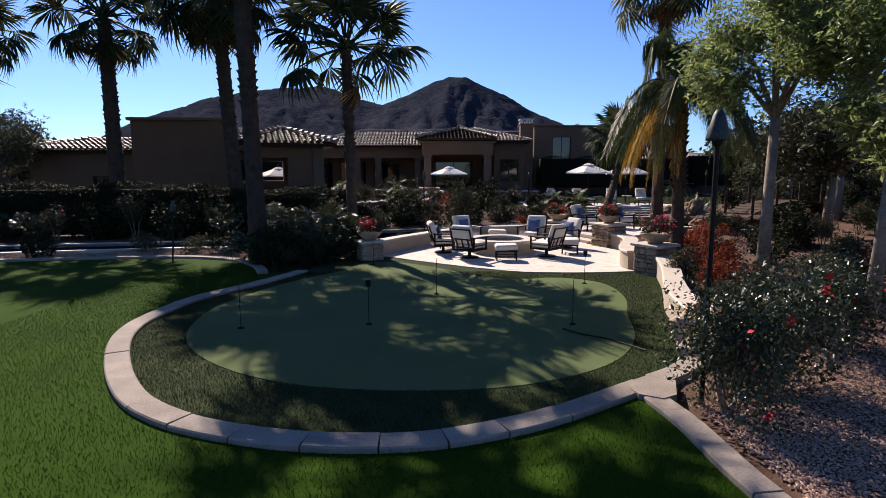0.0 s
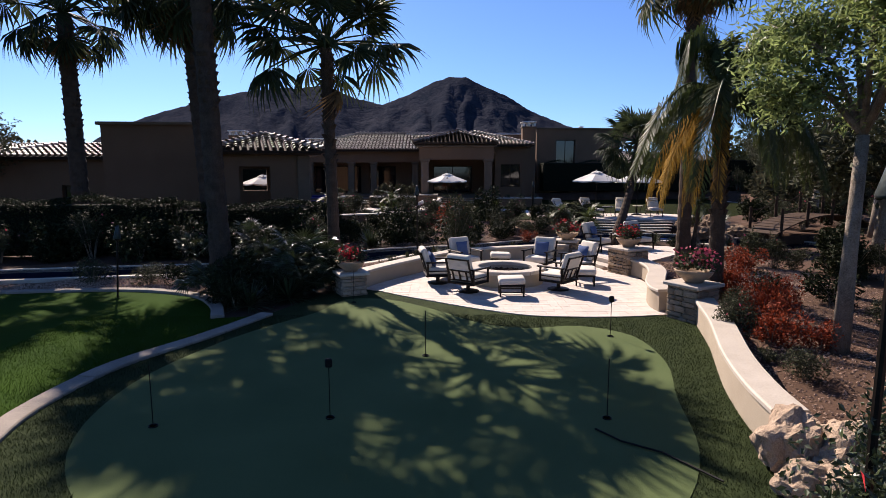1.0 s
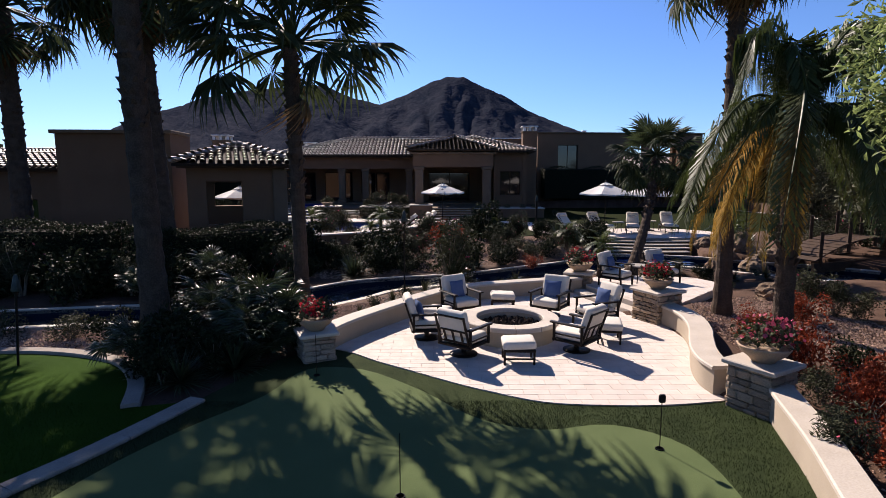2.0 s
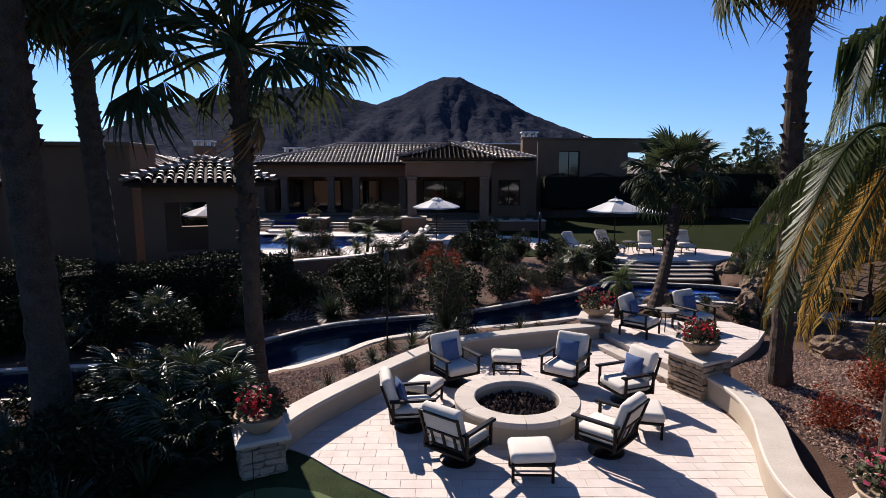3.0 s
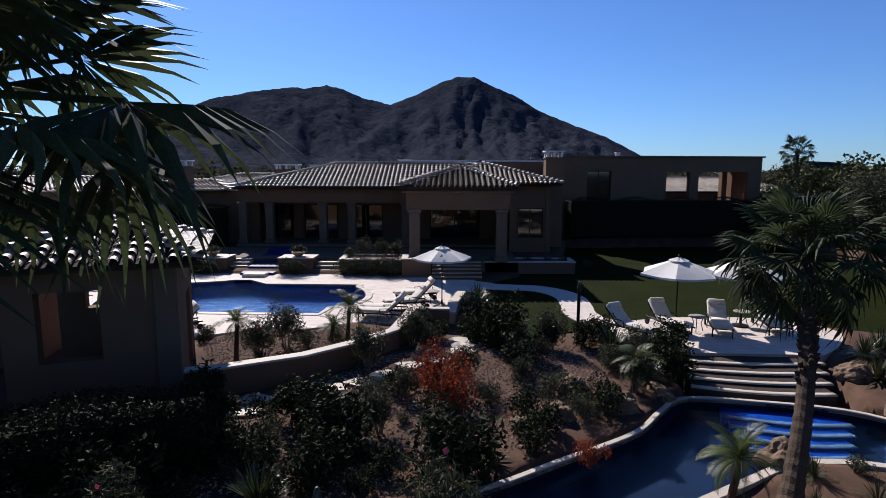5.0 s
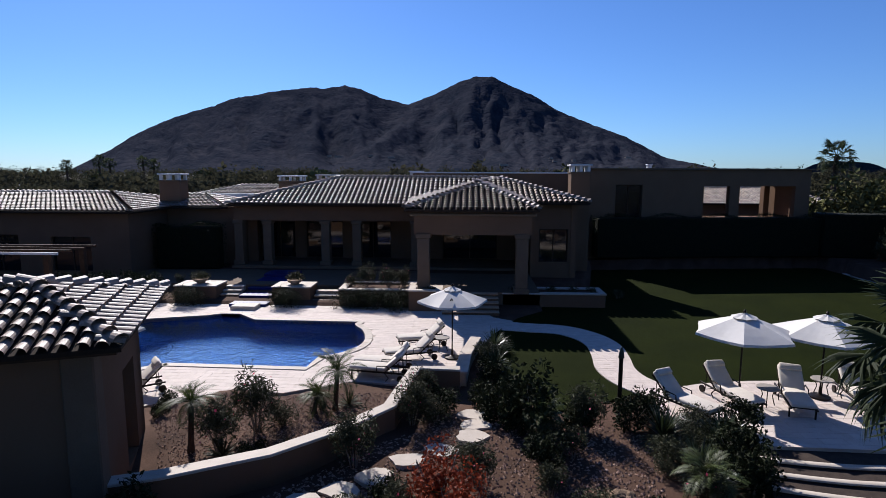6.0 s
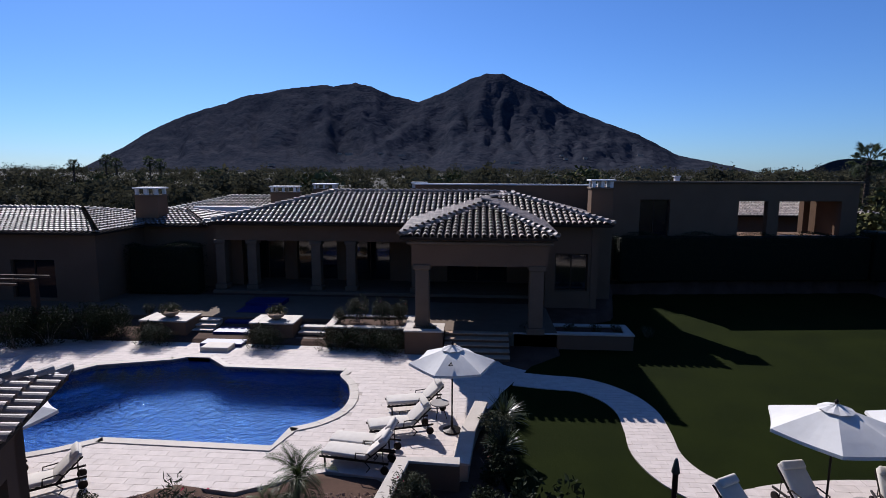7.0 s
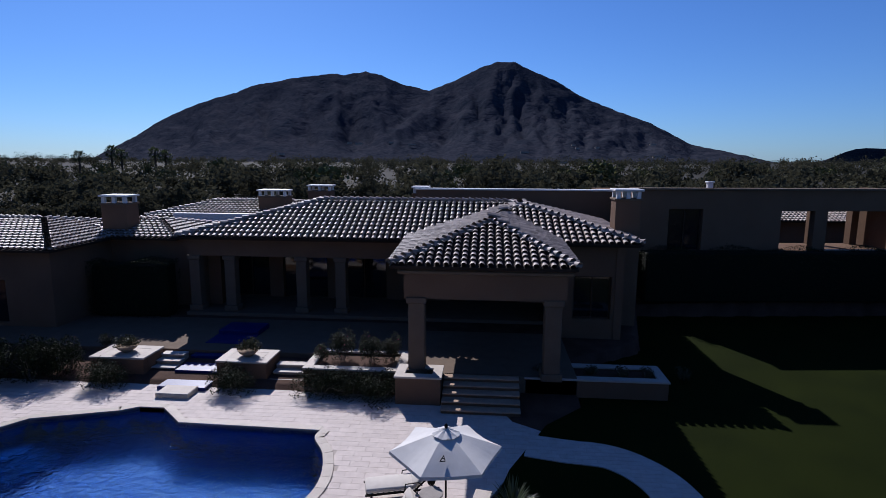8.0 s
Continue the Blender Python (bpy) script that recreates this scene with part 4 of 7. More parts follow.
part("parapet_cap", boxes((2.45, 0.15, 5.25, 5.2, 0.7, 0.16), (4.7, 1.3, 5.25, 0.7, 1.6, 0.16), bevel=0.03), TRIM, cas2)
wall_with_openings(cas2, -6.6, 0.0, 0.0, 3.65, 0.4, [(-3.2, -2.2, 1.0, 2.3)], pose(0, 2.0, 0), STUCCO, "side_wall")
window(cas2, -3.2, -2.2, 1.0, 2.3, 0.2, pose(0, 2.0, 0), 2)
soffit(cas2, -6.8, 0.0, 1.6, 7.0, 3.75)
roof_plane(cas2, [(-6.9, 1.55, 3.75), (0.0, 1.55, 3.75), (0.0, 4.6, 4.5), (-4.2, 4.6, 4.5)])
ridge_caps(cas2, (-6.9, 1.55, 3.75), (-4.2, 4.6, 4.5))
perg = thing("pergola", "white-topped pergola beams over a vine-clad post", "pergola")
for i in range(4):
    part("beam", boxes((-21.6, 44.0 + 0.9 * i, 3.2, 8.0, 0.09, 0.11)), WHITEP if i == 0 else WOODD, perg)
for x in (-24, -18.2):
    part("post", boxes((x, 44.1, 0.1, 0.26, 0.26, 3.1), bevel=0.02), WOODD, perg)
part("rear_post", boxes((-18.2, 46.5, 0.1, 0.26, 0.26, 3.1), bevel=0.02), WOODD, perg)


# ---- plants ----
RNG = np.random.default_rng(7)


def leaves(centres, size, spread=0.35, aspect=0.45, up=0.3):
    """Leaf blades (two-triangle folded diamonds) at centres, turned at random."""
    c = np.asarray(centres, float)
    n = len(c)
    d = RNG.normal(size=(n, 3))
    d[:, 2] = np.abs(d[:, 2]) * (0.5 + up)
    d /= np.linalg.norm(d, axis=1)[:, None]
    q = RNG.normal(size=(n, 3))
    s = np.cross(d, q)
    s /= np.linalg.norm(s, axis=1)[:, None] + 1e-9
    L = size * RNG.uniform(1 - spread, 1 + spread, n)[:, None]
    nrm = np.cross(s, d)
    a, b = c - d * L * 0.5, c + d * L * 0.5
    l, r = c + s * L * aspect * 0.5 + nrm * L * 0.06, c - s * L * aspect * 0.5 + nrm * L * 0.06
    V = np.stack([a, l, b, r], 1).reshape(-1, 3)
    i = np.arange(n) * 4
    F = np.stack([i, i + 1, i + 2, i + 3], 1)
    return V, F


def leaf_object(name, V, F, material, parent, label="", kind=""):
    me = bpy.data.meshes.new("mesh")
    me.from_pydata(V.tolist(), [], F.tolist())
    me.materials.append(material)
    ob = new(name, me)
    ob.parent = parent
    return tagged(ob, label, kind=kind)


def clumps(n, rx, ry, rz, lobes, z0=0.0, fill=0.35):
    """Points gathered in several lobes that together make an uneven dome."""
    L = []
    for _ in range(lobes):
        a, rr = RNG.uniform(0, 2 * math.pi), math.sqrt(RNG.uniform(0, 1)) * 0.62
        L.append((rr * math.cos(a) * rx, rr * math.sin(a) * ry, z0 + rz * RNG.uniform(0.3, 0.78), RNG.uniform(0.25, 0.48)))
    L = np.array(L)
    k = RNG.integers(0, lobes, n)
    d = RNG.normal(size=(n, 3))
    d /= np.linalg.norm(d, axis=1)[:, None]
    r = np.where(RNG.uniform(size=n) < fill, RNG.uniform(0.2, 1, n), RNG.uniform(0.8, 1.12, n))
    P = L[k, :3] + d * (r * L[k, 3])[:, None] * np.array([rx, ry, rz * 1.05])
    P[:, 2] = np.maximum(P[:, 2], z0 + 0.03 + 0.1 * RNG.uniform(size=n))
    return P


def stems(parent, n, r, h, material, thick=0.018):
    M = []
    for i in range(n):
        a = 2 * math.pi * (i + RNG.uniform()) / n
        e = r * RNG.uniform(0.3, 0.75)
        M.append(tube([(0.05 * math.cos(a), 0.05 * math.sin(a), -0.05), (0.4 * e * math.cos(a), 0.4 * e * math.sin(a), h * 0.35), (e * math.cos(a), e * math.sin(a), h * RNG.uniform(0.6, 0.9))], [thick, thick * 0.75, thick * 0.35], 5))
    return tagged(raw("branching", *join(*M), material, parent), kind="stuff")


PROTO = {}


def put(kind, build, x, y, z=None, s=1.0, rz=None, label="", sz=None):
    """Places one more plant of a kind: the first is built, the others copy it."""
    z = float(rise(x, y)) - 0.03 if z is None else z
    m = pose(x, y, z, 0, 0, RNG.uniform(0, 360) if rz is None else rz) @ Matrix.Diagonal((s, s, sz or s, 1))
    if kind not in PROTO:
        ob = build()
        PROTO[kind] = ob
        ob.matrix_basis = m
    else:
        ob = copy_thing(PROTO[kind], Matrix.Identity(4))
        ob.matrix_basis = m
    if label:
        ob["label"] = label
    return ob


def shrub(material, n, r, h, size, label, lobes=9, aspect=0.45, name="shrub", flowers=None, fcount=0, fsize=0.06):
    def build():
        t = thing(name, label, "shrub", group="garden shrubs")
        stems(t, 7, r, h, BARK)
        leaf_object("foliage", *leaves(clumps(n, r, r, h, lobes), size, aspect=aspect), material, t)
        if flowers:
            P = clumps(fcount, r * 1.02, r * 1.02, h * 1.03, lobes, fill=0.0)
            leaf_object("blossom", *leaves(P, fsize, aspect=0.9), flowers, t, "small bright blossoms")
        return t
    return build


dark_shrub = shrub(LEAF, 1500, 0.8, 1.1, 0.13, "dark green leafy garden shrub in mulch")
dark_shrub2 = shrub(LEAF, 1200, 0.7, 0.8, 0.1, "dense dark green rounded shrub", 7)
mound_shrub = shrub(LEAF, 4200, 0.95, 0.9, 0.065, "dense dark clipped mound, at planter feet or added to shade the deck", 16)
grey_shrub = shrub(LEAFG, 1500, 0.7, 0.75, 0.085, "grey-green desert shrub with fine leaves", 10, 0.3)
low_shrub = shrub(LEAFG, 700, 0.42, 0.4, 0.06, "low grey-green mounding shrub", 6, 0.35)
red_shrub = shrub(LEAFR, 1500, 0.75, 0.8, 0.075, "rust-red flowering shrub in the gravel bed", 10, 0.5)
rose_shrub = shrub(LEAFS, 7500, 0.95, 1.15, 0.058, "leafy rose shrub with a few red blooms", 16, 0.5, "rose_bush", PETAL, 7, 0.12)
olean_shrub = shrub(LEAFG, 1500, 0.7, 1.3, 0.16, "oleander-like shrub with narrow grey-green leaves", 10, 0.18, "oleander", PINK, 14, 0.07)


def spiky(n, length, label, material, width=0.035, droop=0.25, name="yucca"):
    """A rosette of stiff tapering blades."""
    def build():
        t = thing(name, label, "succulent", group="spiky garden plants")
        V, F = [], []
        for i in range(n):
            a, e = RNG.uniform(0, 2 * math.pi), RNG.uniform(0.12, 1.35)
            L = length * RNG.uniform(0.75, 1.1)
            d = Vector((math.cos(a) * math.cos(e), math.sin(a) * math.cos(e), math.sin(e)))
            s = Vector((-math.sin(a), math.cos(a), 0))
            k = len(V)
            for f, w in ((0.02, 0.7), (0.4, 1.0), (0.75, 0.6), (1.0, 0.02)):
                p = d * (L * f) + Vector((0, 0, -droop * L * f * f * math.cos(e) + 0.05))
                V += [p - s * width * w, p + s * width * w]
            for q in range(3):
                F.append((k + 2 * q, k + 2 * q + 1, k + 2 * q + 3, k + 2 * q + 2))
        tagged(raw("rosette", V, F, material, t), kind="stuff")
        return t
    return build


yucca = spiky(70, 0.75, "spiky grey-green yucca rosette in the bed", LEAFG)
agave = spiky(34, 0.5, "small spiky agave rosette", LEAFG, 0.05, 0.1, "agave")
sotol = spiky(150, 0.95, "large dark spiky desert spoon plant", LEAFS, 0.02, 0.35, "desert_spoon")
grassy = spiky(110, 0.7, "tuft of arching ornamental grass", LEAFG, 0.012, 0.7, "ornamental_grass")


# ---- palms ----
def fan_mesh(material, r=0.85, seg=26, span=300, fold=0.05, droop=0.3, petiole=0.9):
    """A fan frond: petiole along +x from the origin, then pleated blades radiating from its end."""
    V, F = [], []
    pv, pf = tube([(0, 0, 0), (petiole * 0.5, 0, 0.05), (petiole, 0, 0)], [0.035, 0.022, 0.016], 5)
    V += [tuple(v) for v in pv]
    F += pf
    rnd = random.Random(int(r * 1000) + seg)
    for i in range(seg):
        a = radians(-span / 2 + span * (i + 0.5) / seg)
        L = r * (0.78 + 0.22 * math.cos(a / 2)) * rnd.uniform(0.88, 1.08)
        half = radians(span / seg) * 0.5
        dr = droop * rnd.uniform(0.6, 1.5)
        k = len(V)

        def at(f, off, lift):
            x, y = math.cos(a + off) * L * f, math.sin(a + off) * L * f
            return (petiole + x, y, -dr * f * f * L * (0.6 + 0.4 * abs(math.sin(a))) + lift)
        V += [at(0.03, 0, 0), at(0.55, -half * 0.95, -fold * r * 0.5), at(0.55, 0, fold * r * 0.5), at(0.55, half * 0.95, -fold * r * 0.5), at(0.8, -half * 0.3, -0.02), at(0.8, half * 0.3, -0.02), at(1.0, rnd.uniform(-0.06, 0.06), -0.1 * L)]
        F += [(k, k + 1, k + 2), (k, k + 2, k + 3), (k + 1, k + 4, k + 2), (k + 2, k + 5, k + 3), (k + 2, k + 4, k + 6, k + 5)]
    return mesh_of(V, F, material)


FANS = [fan_mesh(FAN, 0.85, 24, 280, 0.05, 0.2, 1.15), fan_mesh(FAN, 0.82, 22, 250, 0.06, 0.45, 1.25), fan_mesh(FAN, 0.78, 20, 220, 0.07, 0.9, 1.2)]
DEADS = [fan_mesh(DEADFAN, 0.75, 18, 160, 0.1, 1.2, 0.7), fan_mesh(DEADFAN, 0.7, 16, 120, 0.12, 1.4, 0.6)]


def trunk_line(base, top, bend=0.0, n=14):
    b, t = Vector(base), Vector(top)
    side = Vector((t.y - b.y, b.x - t.x, 0))
    side = side.normalized() if side.length > 0.05 else Vector((1, 0, 0))
    return [b.lerp(t, i / n) + side * (bend * math.sin(math.pi * i / n)) for i in range(n + 1)]


def palm_trunk(parent, base, top, r0, r1, bend=0.0, rings=46, boots=True):
    """A tapered, swollen-based trunk with leaf-scar rings and stubs of old leaf bases."""
    pts, rad = [], []
    line = trunk_line(base, top, bend, rings)
    for i, p in enumerate(line):
        f = i / rings
        r = r0 + (r1 - r0) * f + 0.45 * r0 * math.exp(-f * 12)
        pts.append(p)
        rad.append(r * (1.0 + (0.06 if i % 2 else -0.03) + RNG.uniform(-0.02, 0.02)))
    tr = raw("trunk", *tube(pts, rad, 14), TRUNK, parent, smooth=False)
    if boots:
        V, F = [], []
        for i in range(120):
            f = RNG.uniform(0.45, 0.99)
            p = line[int(f * rings)]
            r = r0 + (r1 - r0) * f
            a = RNG.uniform(0, 2 * math.pi)
            o = Vector((math.cos(a), math.sin(a), 0))
            s = Vector((-o.y, o.x, 0))
            k = len(V)
            V += [p + o * r * 0.9 - s * 0.06, p + o * r * 0.9 + s * 0.06, p + o * (r + 0.07) + Vector((0, 0, 0.14)) + s * 0.025, p + o * (r + 0.07) + Vector((0, 0, 0.14)) - s * 0.025, p + o * (r * 0.8) + Vector((0, 0, 0.16))]
            F += [(k, k + 1, k + 2, k + 3), (k + 3, k + 2, k + 4), (k, k + 3, k + 4), (k + 1, k + 4, k + 2)]
        tagged(raw("leaf_sheathing", V, F, TRUNK, tr), kind="stuff")
    return tr


def frond_pose(top, az, el, roll=0.0, s=1.0):
    return Matrix.Translation(top) @ pose(0, 0, 0, 0, 0, math.degrees(az)) @ pose(0, 0, 0, 0, -math.degrees(el), 0) @ pose(0, 0, 0, roll, 0, 0) @ Matrix.Diagonal((s, s, s, 1))


def fan_palm(base, top, r0, r1, label, count=34, size=1.15, skirt=14, bend=0.0, low=-0.75, seed=1, petiole=1.0):
    rnd = random.Random(seed)
    p = thing("fan_palm", label, "palm tree", Matrix.Translation(base), group="tall fan palms")
    t = Vector(top) - Vector(base)
    palm_trunk(p, (0, 0, 0), t, r0, r1, bend)
    for i in range(count):
        f = (i + 0.5) / count
        el = 1.35 + (low - 1.35) * f ** 0.85 + rnd.uniform(-0.12, 0.12)
        az = i * 2.39996 + rnd.uniform(-0.2, 0.2)
        me = FANS[0] if el > 0.5 else FANS[1] if el > -0.2 else FANS[2]
        ob = new("frond", me)
        ob.parent = p
        ob.matrix_basis = frond_pose(t + Vector((0, 0, 0.12)), az, el, rnd.uniform(-25, 25), size * rnd.uniform(0.85, 1.1))
    for i in range(skirt):
        ob = new("dead_frond", DEADS[i % 2])
        ob.parent = p
        ob["label"] = "hanging brown dead frond"
        ob.matrix_basis = frond_pose(t - Vector((0, 0, rnd.uniform(0.0, 0.45))), i * 2.39996 + rnd.uniform(-0.3, 0.3), rnd.uniform(-1.35, -0.85), rnd.uniform(-20, 20), size * rnd.uniform(0.75, 1.0))
    return p


def palmetto():
    """A low clump of small fan fronds on bare stalks."""
    t = thing("palmetto", "low clump of dark fan-leaved palmetto in the bed", "palm", group="palmettos")
    rnd = random.Random(77)
    M = []
    for i in range(22):
        src = FANS[i % 2]
        q = frond_pose(Vector((0, 0, 0.1 + 0.25 * rnd.random())), i * 2.39996, 1.3 - 1.1 * (i + 0.5) / 22, rnd.uniform(-30, 30), rnd.uniform(0.36, 0.52))
        M.append(([q @ v.co for v in src.vertices], [tuple(f.vertices) for f in src.polygons]))
    tagged(raw("fan_foliage", *join(*M), LEAFS, t), kind="stuff")
    return t


fan_palm((-14.65, 26.6, 0), (-14.65, 26.5, 9.1), 0.33, 0.27, "tall fan palm with a full dark crown behind the hedge", 34, 1.45, 8, seed=2)
fan_palm((-8.35, 24.4, 0), (-8.85, 24.3, 9.7), 0.29, 0.25, "tall fan palm with a brown dead-frond skirt", 60, 1.5, 36, seed=3, low=-0.9)
fan_palm((-5.25, 17.3, 0), (-5.4, 17.1, 9.5), 0.24, 0.22, "fan palm with a shaggy trunk and brown skirt beside the lawn", 36, 1.4, 34, seed=4, low=-1.1)
fan_palm((-2.78, 19.3, 0.05), (-2.85, 19.2, 6.25), 0.165, 0.15, "fan palm with a wide open crown beside the patio wall", 34, 1.3, 1, seed=5, low=-0.45)
fan_palm((7.25, 19.3, 0.15), (7.42, 19.9, 8.7), 0.17, 0.175, "tall slender palm with a flared base beside the patio", 32, 1.15, 6, seed=6)
fan_palm((6.9, 24.85, 0.1), (8.75, 27.9, 4.1), 0.17, 0.13, "leaning fan palm with a full crown by the pond steps", 40, 0.95, 4, 0.15, seed=7, low=-0.9)
fan_palm((-18.1, 23.4, 0), (-18.2, 23.4, 7.9), 0.32, 0.25, "tall fan palm at the lawn's far side", 32, 1.3, 8, seed=8)


def feather_mesh(material, length=2.6, n=60, leaflet=0.5, up=0.5, droop=0.9, hang=0.6, seed=1):
    """A feather frond arching up and over along +x, with leaflets that hang."""
    rnd = random.Random(seed)

    def at(f):
        return Vector((length * (f - 0.22 * f * f), 0, length * (up * f - droop * f * f)))
    V, F = tube([at(i / 12) for i in range(13)], [0.03 * (1 - 0.9 * i / 12) + 0.003 for i in range(13)], 5)
    V = [tuple(v) for v in V]
    for i in range(n):
        f = 0.1 + 0.9 * i / n
        o = at(f)
        fw = (at(min(1, f + 0.03)) - at(f - 0.03)).normalized()
        for sgn in (-1, 1):
            L = leaflet * (0.45 + 0.75 * math.sin(math.pi * (0.12 + 0.8 * f))) * rnd.uniform(0.8, 1.2)
            side = Vector((0, sgn, 0))
            d = (side * (1.0 - 0.6 * hang) + fw * 0.4 + Vector((0, 0, rnd.uniform(-0.1, 0.25) - 0.35 * hang))).normalized()
            w = 0.017
            k = len(V)
            mid = o + d * L * 0.45
            end = mid + (d * (1 - hang) + Vector((0, 0, -1)) * hang + fw * 0.15).normalized() * L * 0.6
            V += [tuple(o), tuple(mid - fw * w), tuple(mid + fw * w), tuple(end)]
            F += [(k, k + 1, k + 2), (k + 1, k + 3, k + 2)]
    return mesh_of(V, F, material)


FEATH = [feather_mesh(FEATHER, 2.7, 130, 0.66, 0.75, 1.4, 0.93, 1), feather_mesh(FEATHER, 2.5, 120, 0.62, 0.6, 1.3, 0.94, 2)]
STIFF = [feather_mesh(FEATHER, 2.4, 60, 0.42, 0.3, 0.55, 0.15, 4), feather_mesh(FEATHER, 2.2, 60, 0.42, 0.25, 0.75, 0.25, 5)]
ARCH = [feather_mesh(FEATHER, 1.25, 130, 0.62, 4.6, 4.5, 0.95, 6), feather_mesh(FEATHER, 1.1, 120, 0.58, 4.4, 4.8, 0.96, 7)]
GOLDF = feather_mesh(GOLD, 2.1, 90, 0.6, 0.3, 1.15, 0.97, 3)


def feather_palm(base, top, r0, r1, label, count, size, gold=0, seed=1, low=-0.7, name="feather_palm", bend=0.0, top_el=1.3):
    rnd = random.Random(seed)
    p = thing(name, label, "palm tree", Matrix.Translation(base), group="feather palms")
    t = Vector(top) - Vector(base)
    palm_trunk(p, (0, 0, 0), t, r0, r1, bend, 30, size > 0.6)
    for i in range(count):
        f = (i + 0.5) / count
        ob = new("frond", (ARCH[i // 2 % 2] if i % 2 else FEATH[i // 2 % 2]) if size > 0.6 else STIFF[i % 2])
        ob.parent = p
        ob.matrix_basis = frond_pose(t, i * 2.39996 + rnd.uniform(-0.2, 0.2), (top_el + (low - top_el) * f if size < 0.6 else 0.0) + rnd.uniform(-0.15, 0.15), rnd.uniform(-15, 15), size * rnd.uniform(0.85, 1.1))
    for i in range(gold):
        ob = new("golden_frond", GOLDF)
        ob.parent = p
        ob["label"] = "hanging golden yellow withered frond"
        ob.matrix_basis = frond_pose(t - Vector((0, 0, 0.1)), math.pi * (0.72 + 0.13 * i) + rnd.uniform(-0.1, 0.1), 0.05 - 0.12 * (i % 3), 0, size * rnd.uniform(0.85, 1.0))
    return p


feather_palm((6.35, 15.5, 0.15), (6.3, 15.5, 4.35), 0.16, 0.13, "queen palm with drooping sunlit fronds and golden withered ones", 24, 1.04, 6, 11, -0.25, "queen_palm", top_el=1.25)
for x, y, h, s in ((-5.5, 31.95, 1.25, 0.36), (-2.6, 34.6, 1.15, 0.4), (-3.1, 34.2, 0.5, 0.33), (3.0, 33.0, 0.6, 0.34), (5.9, 30.2, 0.8, 0.36), (5.83, 24.8, 1.05, 0.36), (9.7, 24.1, 1.7, 0.36)):
    z = float(rise(x, y))
    feather_palm((x, y, z), (x + 0.1, y - 0.05, z + h), 0.07, 0.06, "small pygmy date palm in the gravel bed", 20, s, 0, int(10 * h + y), -0.5, "pygmy_palm")


# ---- broadleaf trees ----
def tree(x, y, h, crown_r, label, material, bark, seed, n=9000, leaf=0.16, trunk_h=2.0, r=0.14, aspect=0.4, lobes=26, lean=(0.3, 0.2), trunks=1, low=0.25):
    rnd = random.Random(seed)
    z = float(rise(x, y)) - 0.05
    t = thing("tree", label, "tree", pose(x, y, z), group="garden trees")
    M, ends = [], []
    for q in range(trunks):
        ox = 0.15 * q
        fork = Vector((lean[0] * 0.4 + ox, lean[1] * 0.4, trunk_h))
        M.append(tube([(ox, 0, 0), (ox + lean[0] * 0.15, lean[1] * 0.1, trunk_h * 0.5), fork], [r * 1.35, r, r * 0.85], 9))
        for i in range(7):
            a = 2 * math.pi * (i + rnd.random()) / 7
            e = Vector((lean[0] + math.cos(a) * crown_r * rnd.uniform(0.45, 0.8), lean[1] + math.sin(a) * crown_r * rnd.uniform(0.45, 0.8), trunk_h + (h - trunk_h) * rnd.uniform(low, 0.85)))
            mid = fork.lerp(e, 0.5) + Vector((0, 0, 0.25))
            M.append(tube([fork, mid, e], [r * 0.55, r * 0.35, r * 0.1], 6))
            ends += [e, mid.lerp(e, 0.5)]
            for _ in range(3):
                e2 = mid.lerp(e, rnd.uniform(0.2, 0.9)) + Vector((rnd.uniform(-1, 1), rnd.uniform(-1, 1), rnd.uniform(-0.3, 0.7))) * crown_r * 0.36
                M.append(tube([mid.lerp(e, 0.4), e2], [r * 0.22, r * 0.06], 5))
                ends.append(e2)
    raw("trunk", *join(*M), bark, t, smooth=True)
    E = np.array([tuple(e) for e in ends])
    k = RNG.integers(0, len(E), n // 9)
    R = RNG.uniform(0.16, 0.36, len(E)) * crown_r
    d = RNG.normal(size=(n // 9, 3))
    d /= np.linalg.norm(d, axis=1)[:, None]
    o = E[k] + d * (R[k] * RNG.uniform(0.1, 1.0, n // 9) ** 0.6)[:, None]
    # nine leaflets along each hanging spray
    w = d * 0.8 + RNG.normal(0, 0.35, d.shape)
    w[:, 2] -= 0.55
    w /= np.linalg.norm(w, axis=1)[:, None]
    f = np.tile(np.arange(9) / 8.0, len(o))
    P = np.repeat(o, 9, 0) + np.repeat(w, 9, 0) * (f * leaf * 2.6)[:, None] + RNG.normal(0, leaf * 0.3, (len(f), 3))
    P[:, 2] -= 0.5 * leaf * f * f
    leaf_object("crown", *leaves(P, leaf, aspect=aspect), material, t)
    return t


tree(6.4, 11.6, 7.2, 1.6, "leafy green tree with a pale trunk in the mulch bed", LEAFB, BARK, 21, 18000, 0.13, 3.3, 0.1, 0.3, lean=(0.1, 0.0), low=0.02)
tree(6.95, 9.5, 6.6, 1.9, "leafy green tree with a pale trunk beside the lawn", LEAFB, BARK, 22, 20000, 0.13, 2.8, 0.09, 0.3, lean=(0.45, 0.1), low=0.0)
tree(11.5, 13.5, 6.0, 2.8, "shade tree with a dense crown in the side garden", LEAFB, BARK, 23, 9000, 0.22, 2.2, 0.15)
tree(13.0, 19.5, 5.5, 2.8, "shade tree with a dense crown in the side garden", LEAFG, BARK, 24, 8000, 0.22, 2.0, 0.15)
tree(17.5, 25.5, 6.0, 3.2, "olive-green desert tree beyond the pond", LEAFG, BARK, 25, 18000, 0.13, 1.9, 0.18)
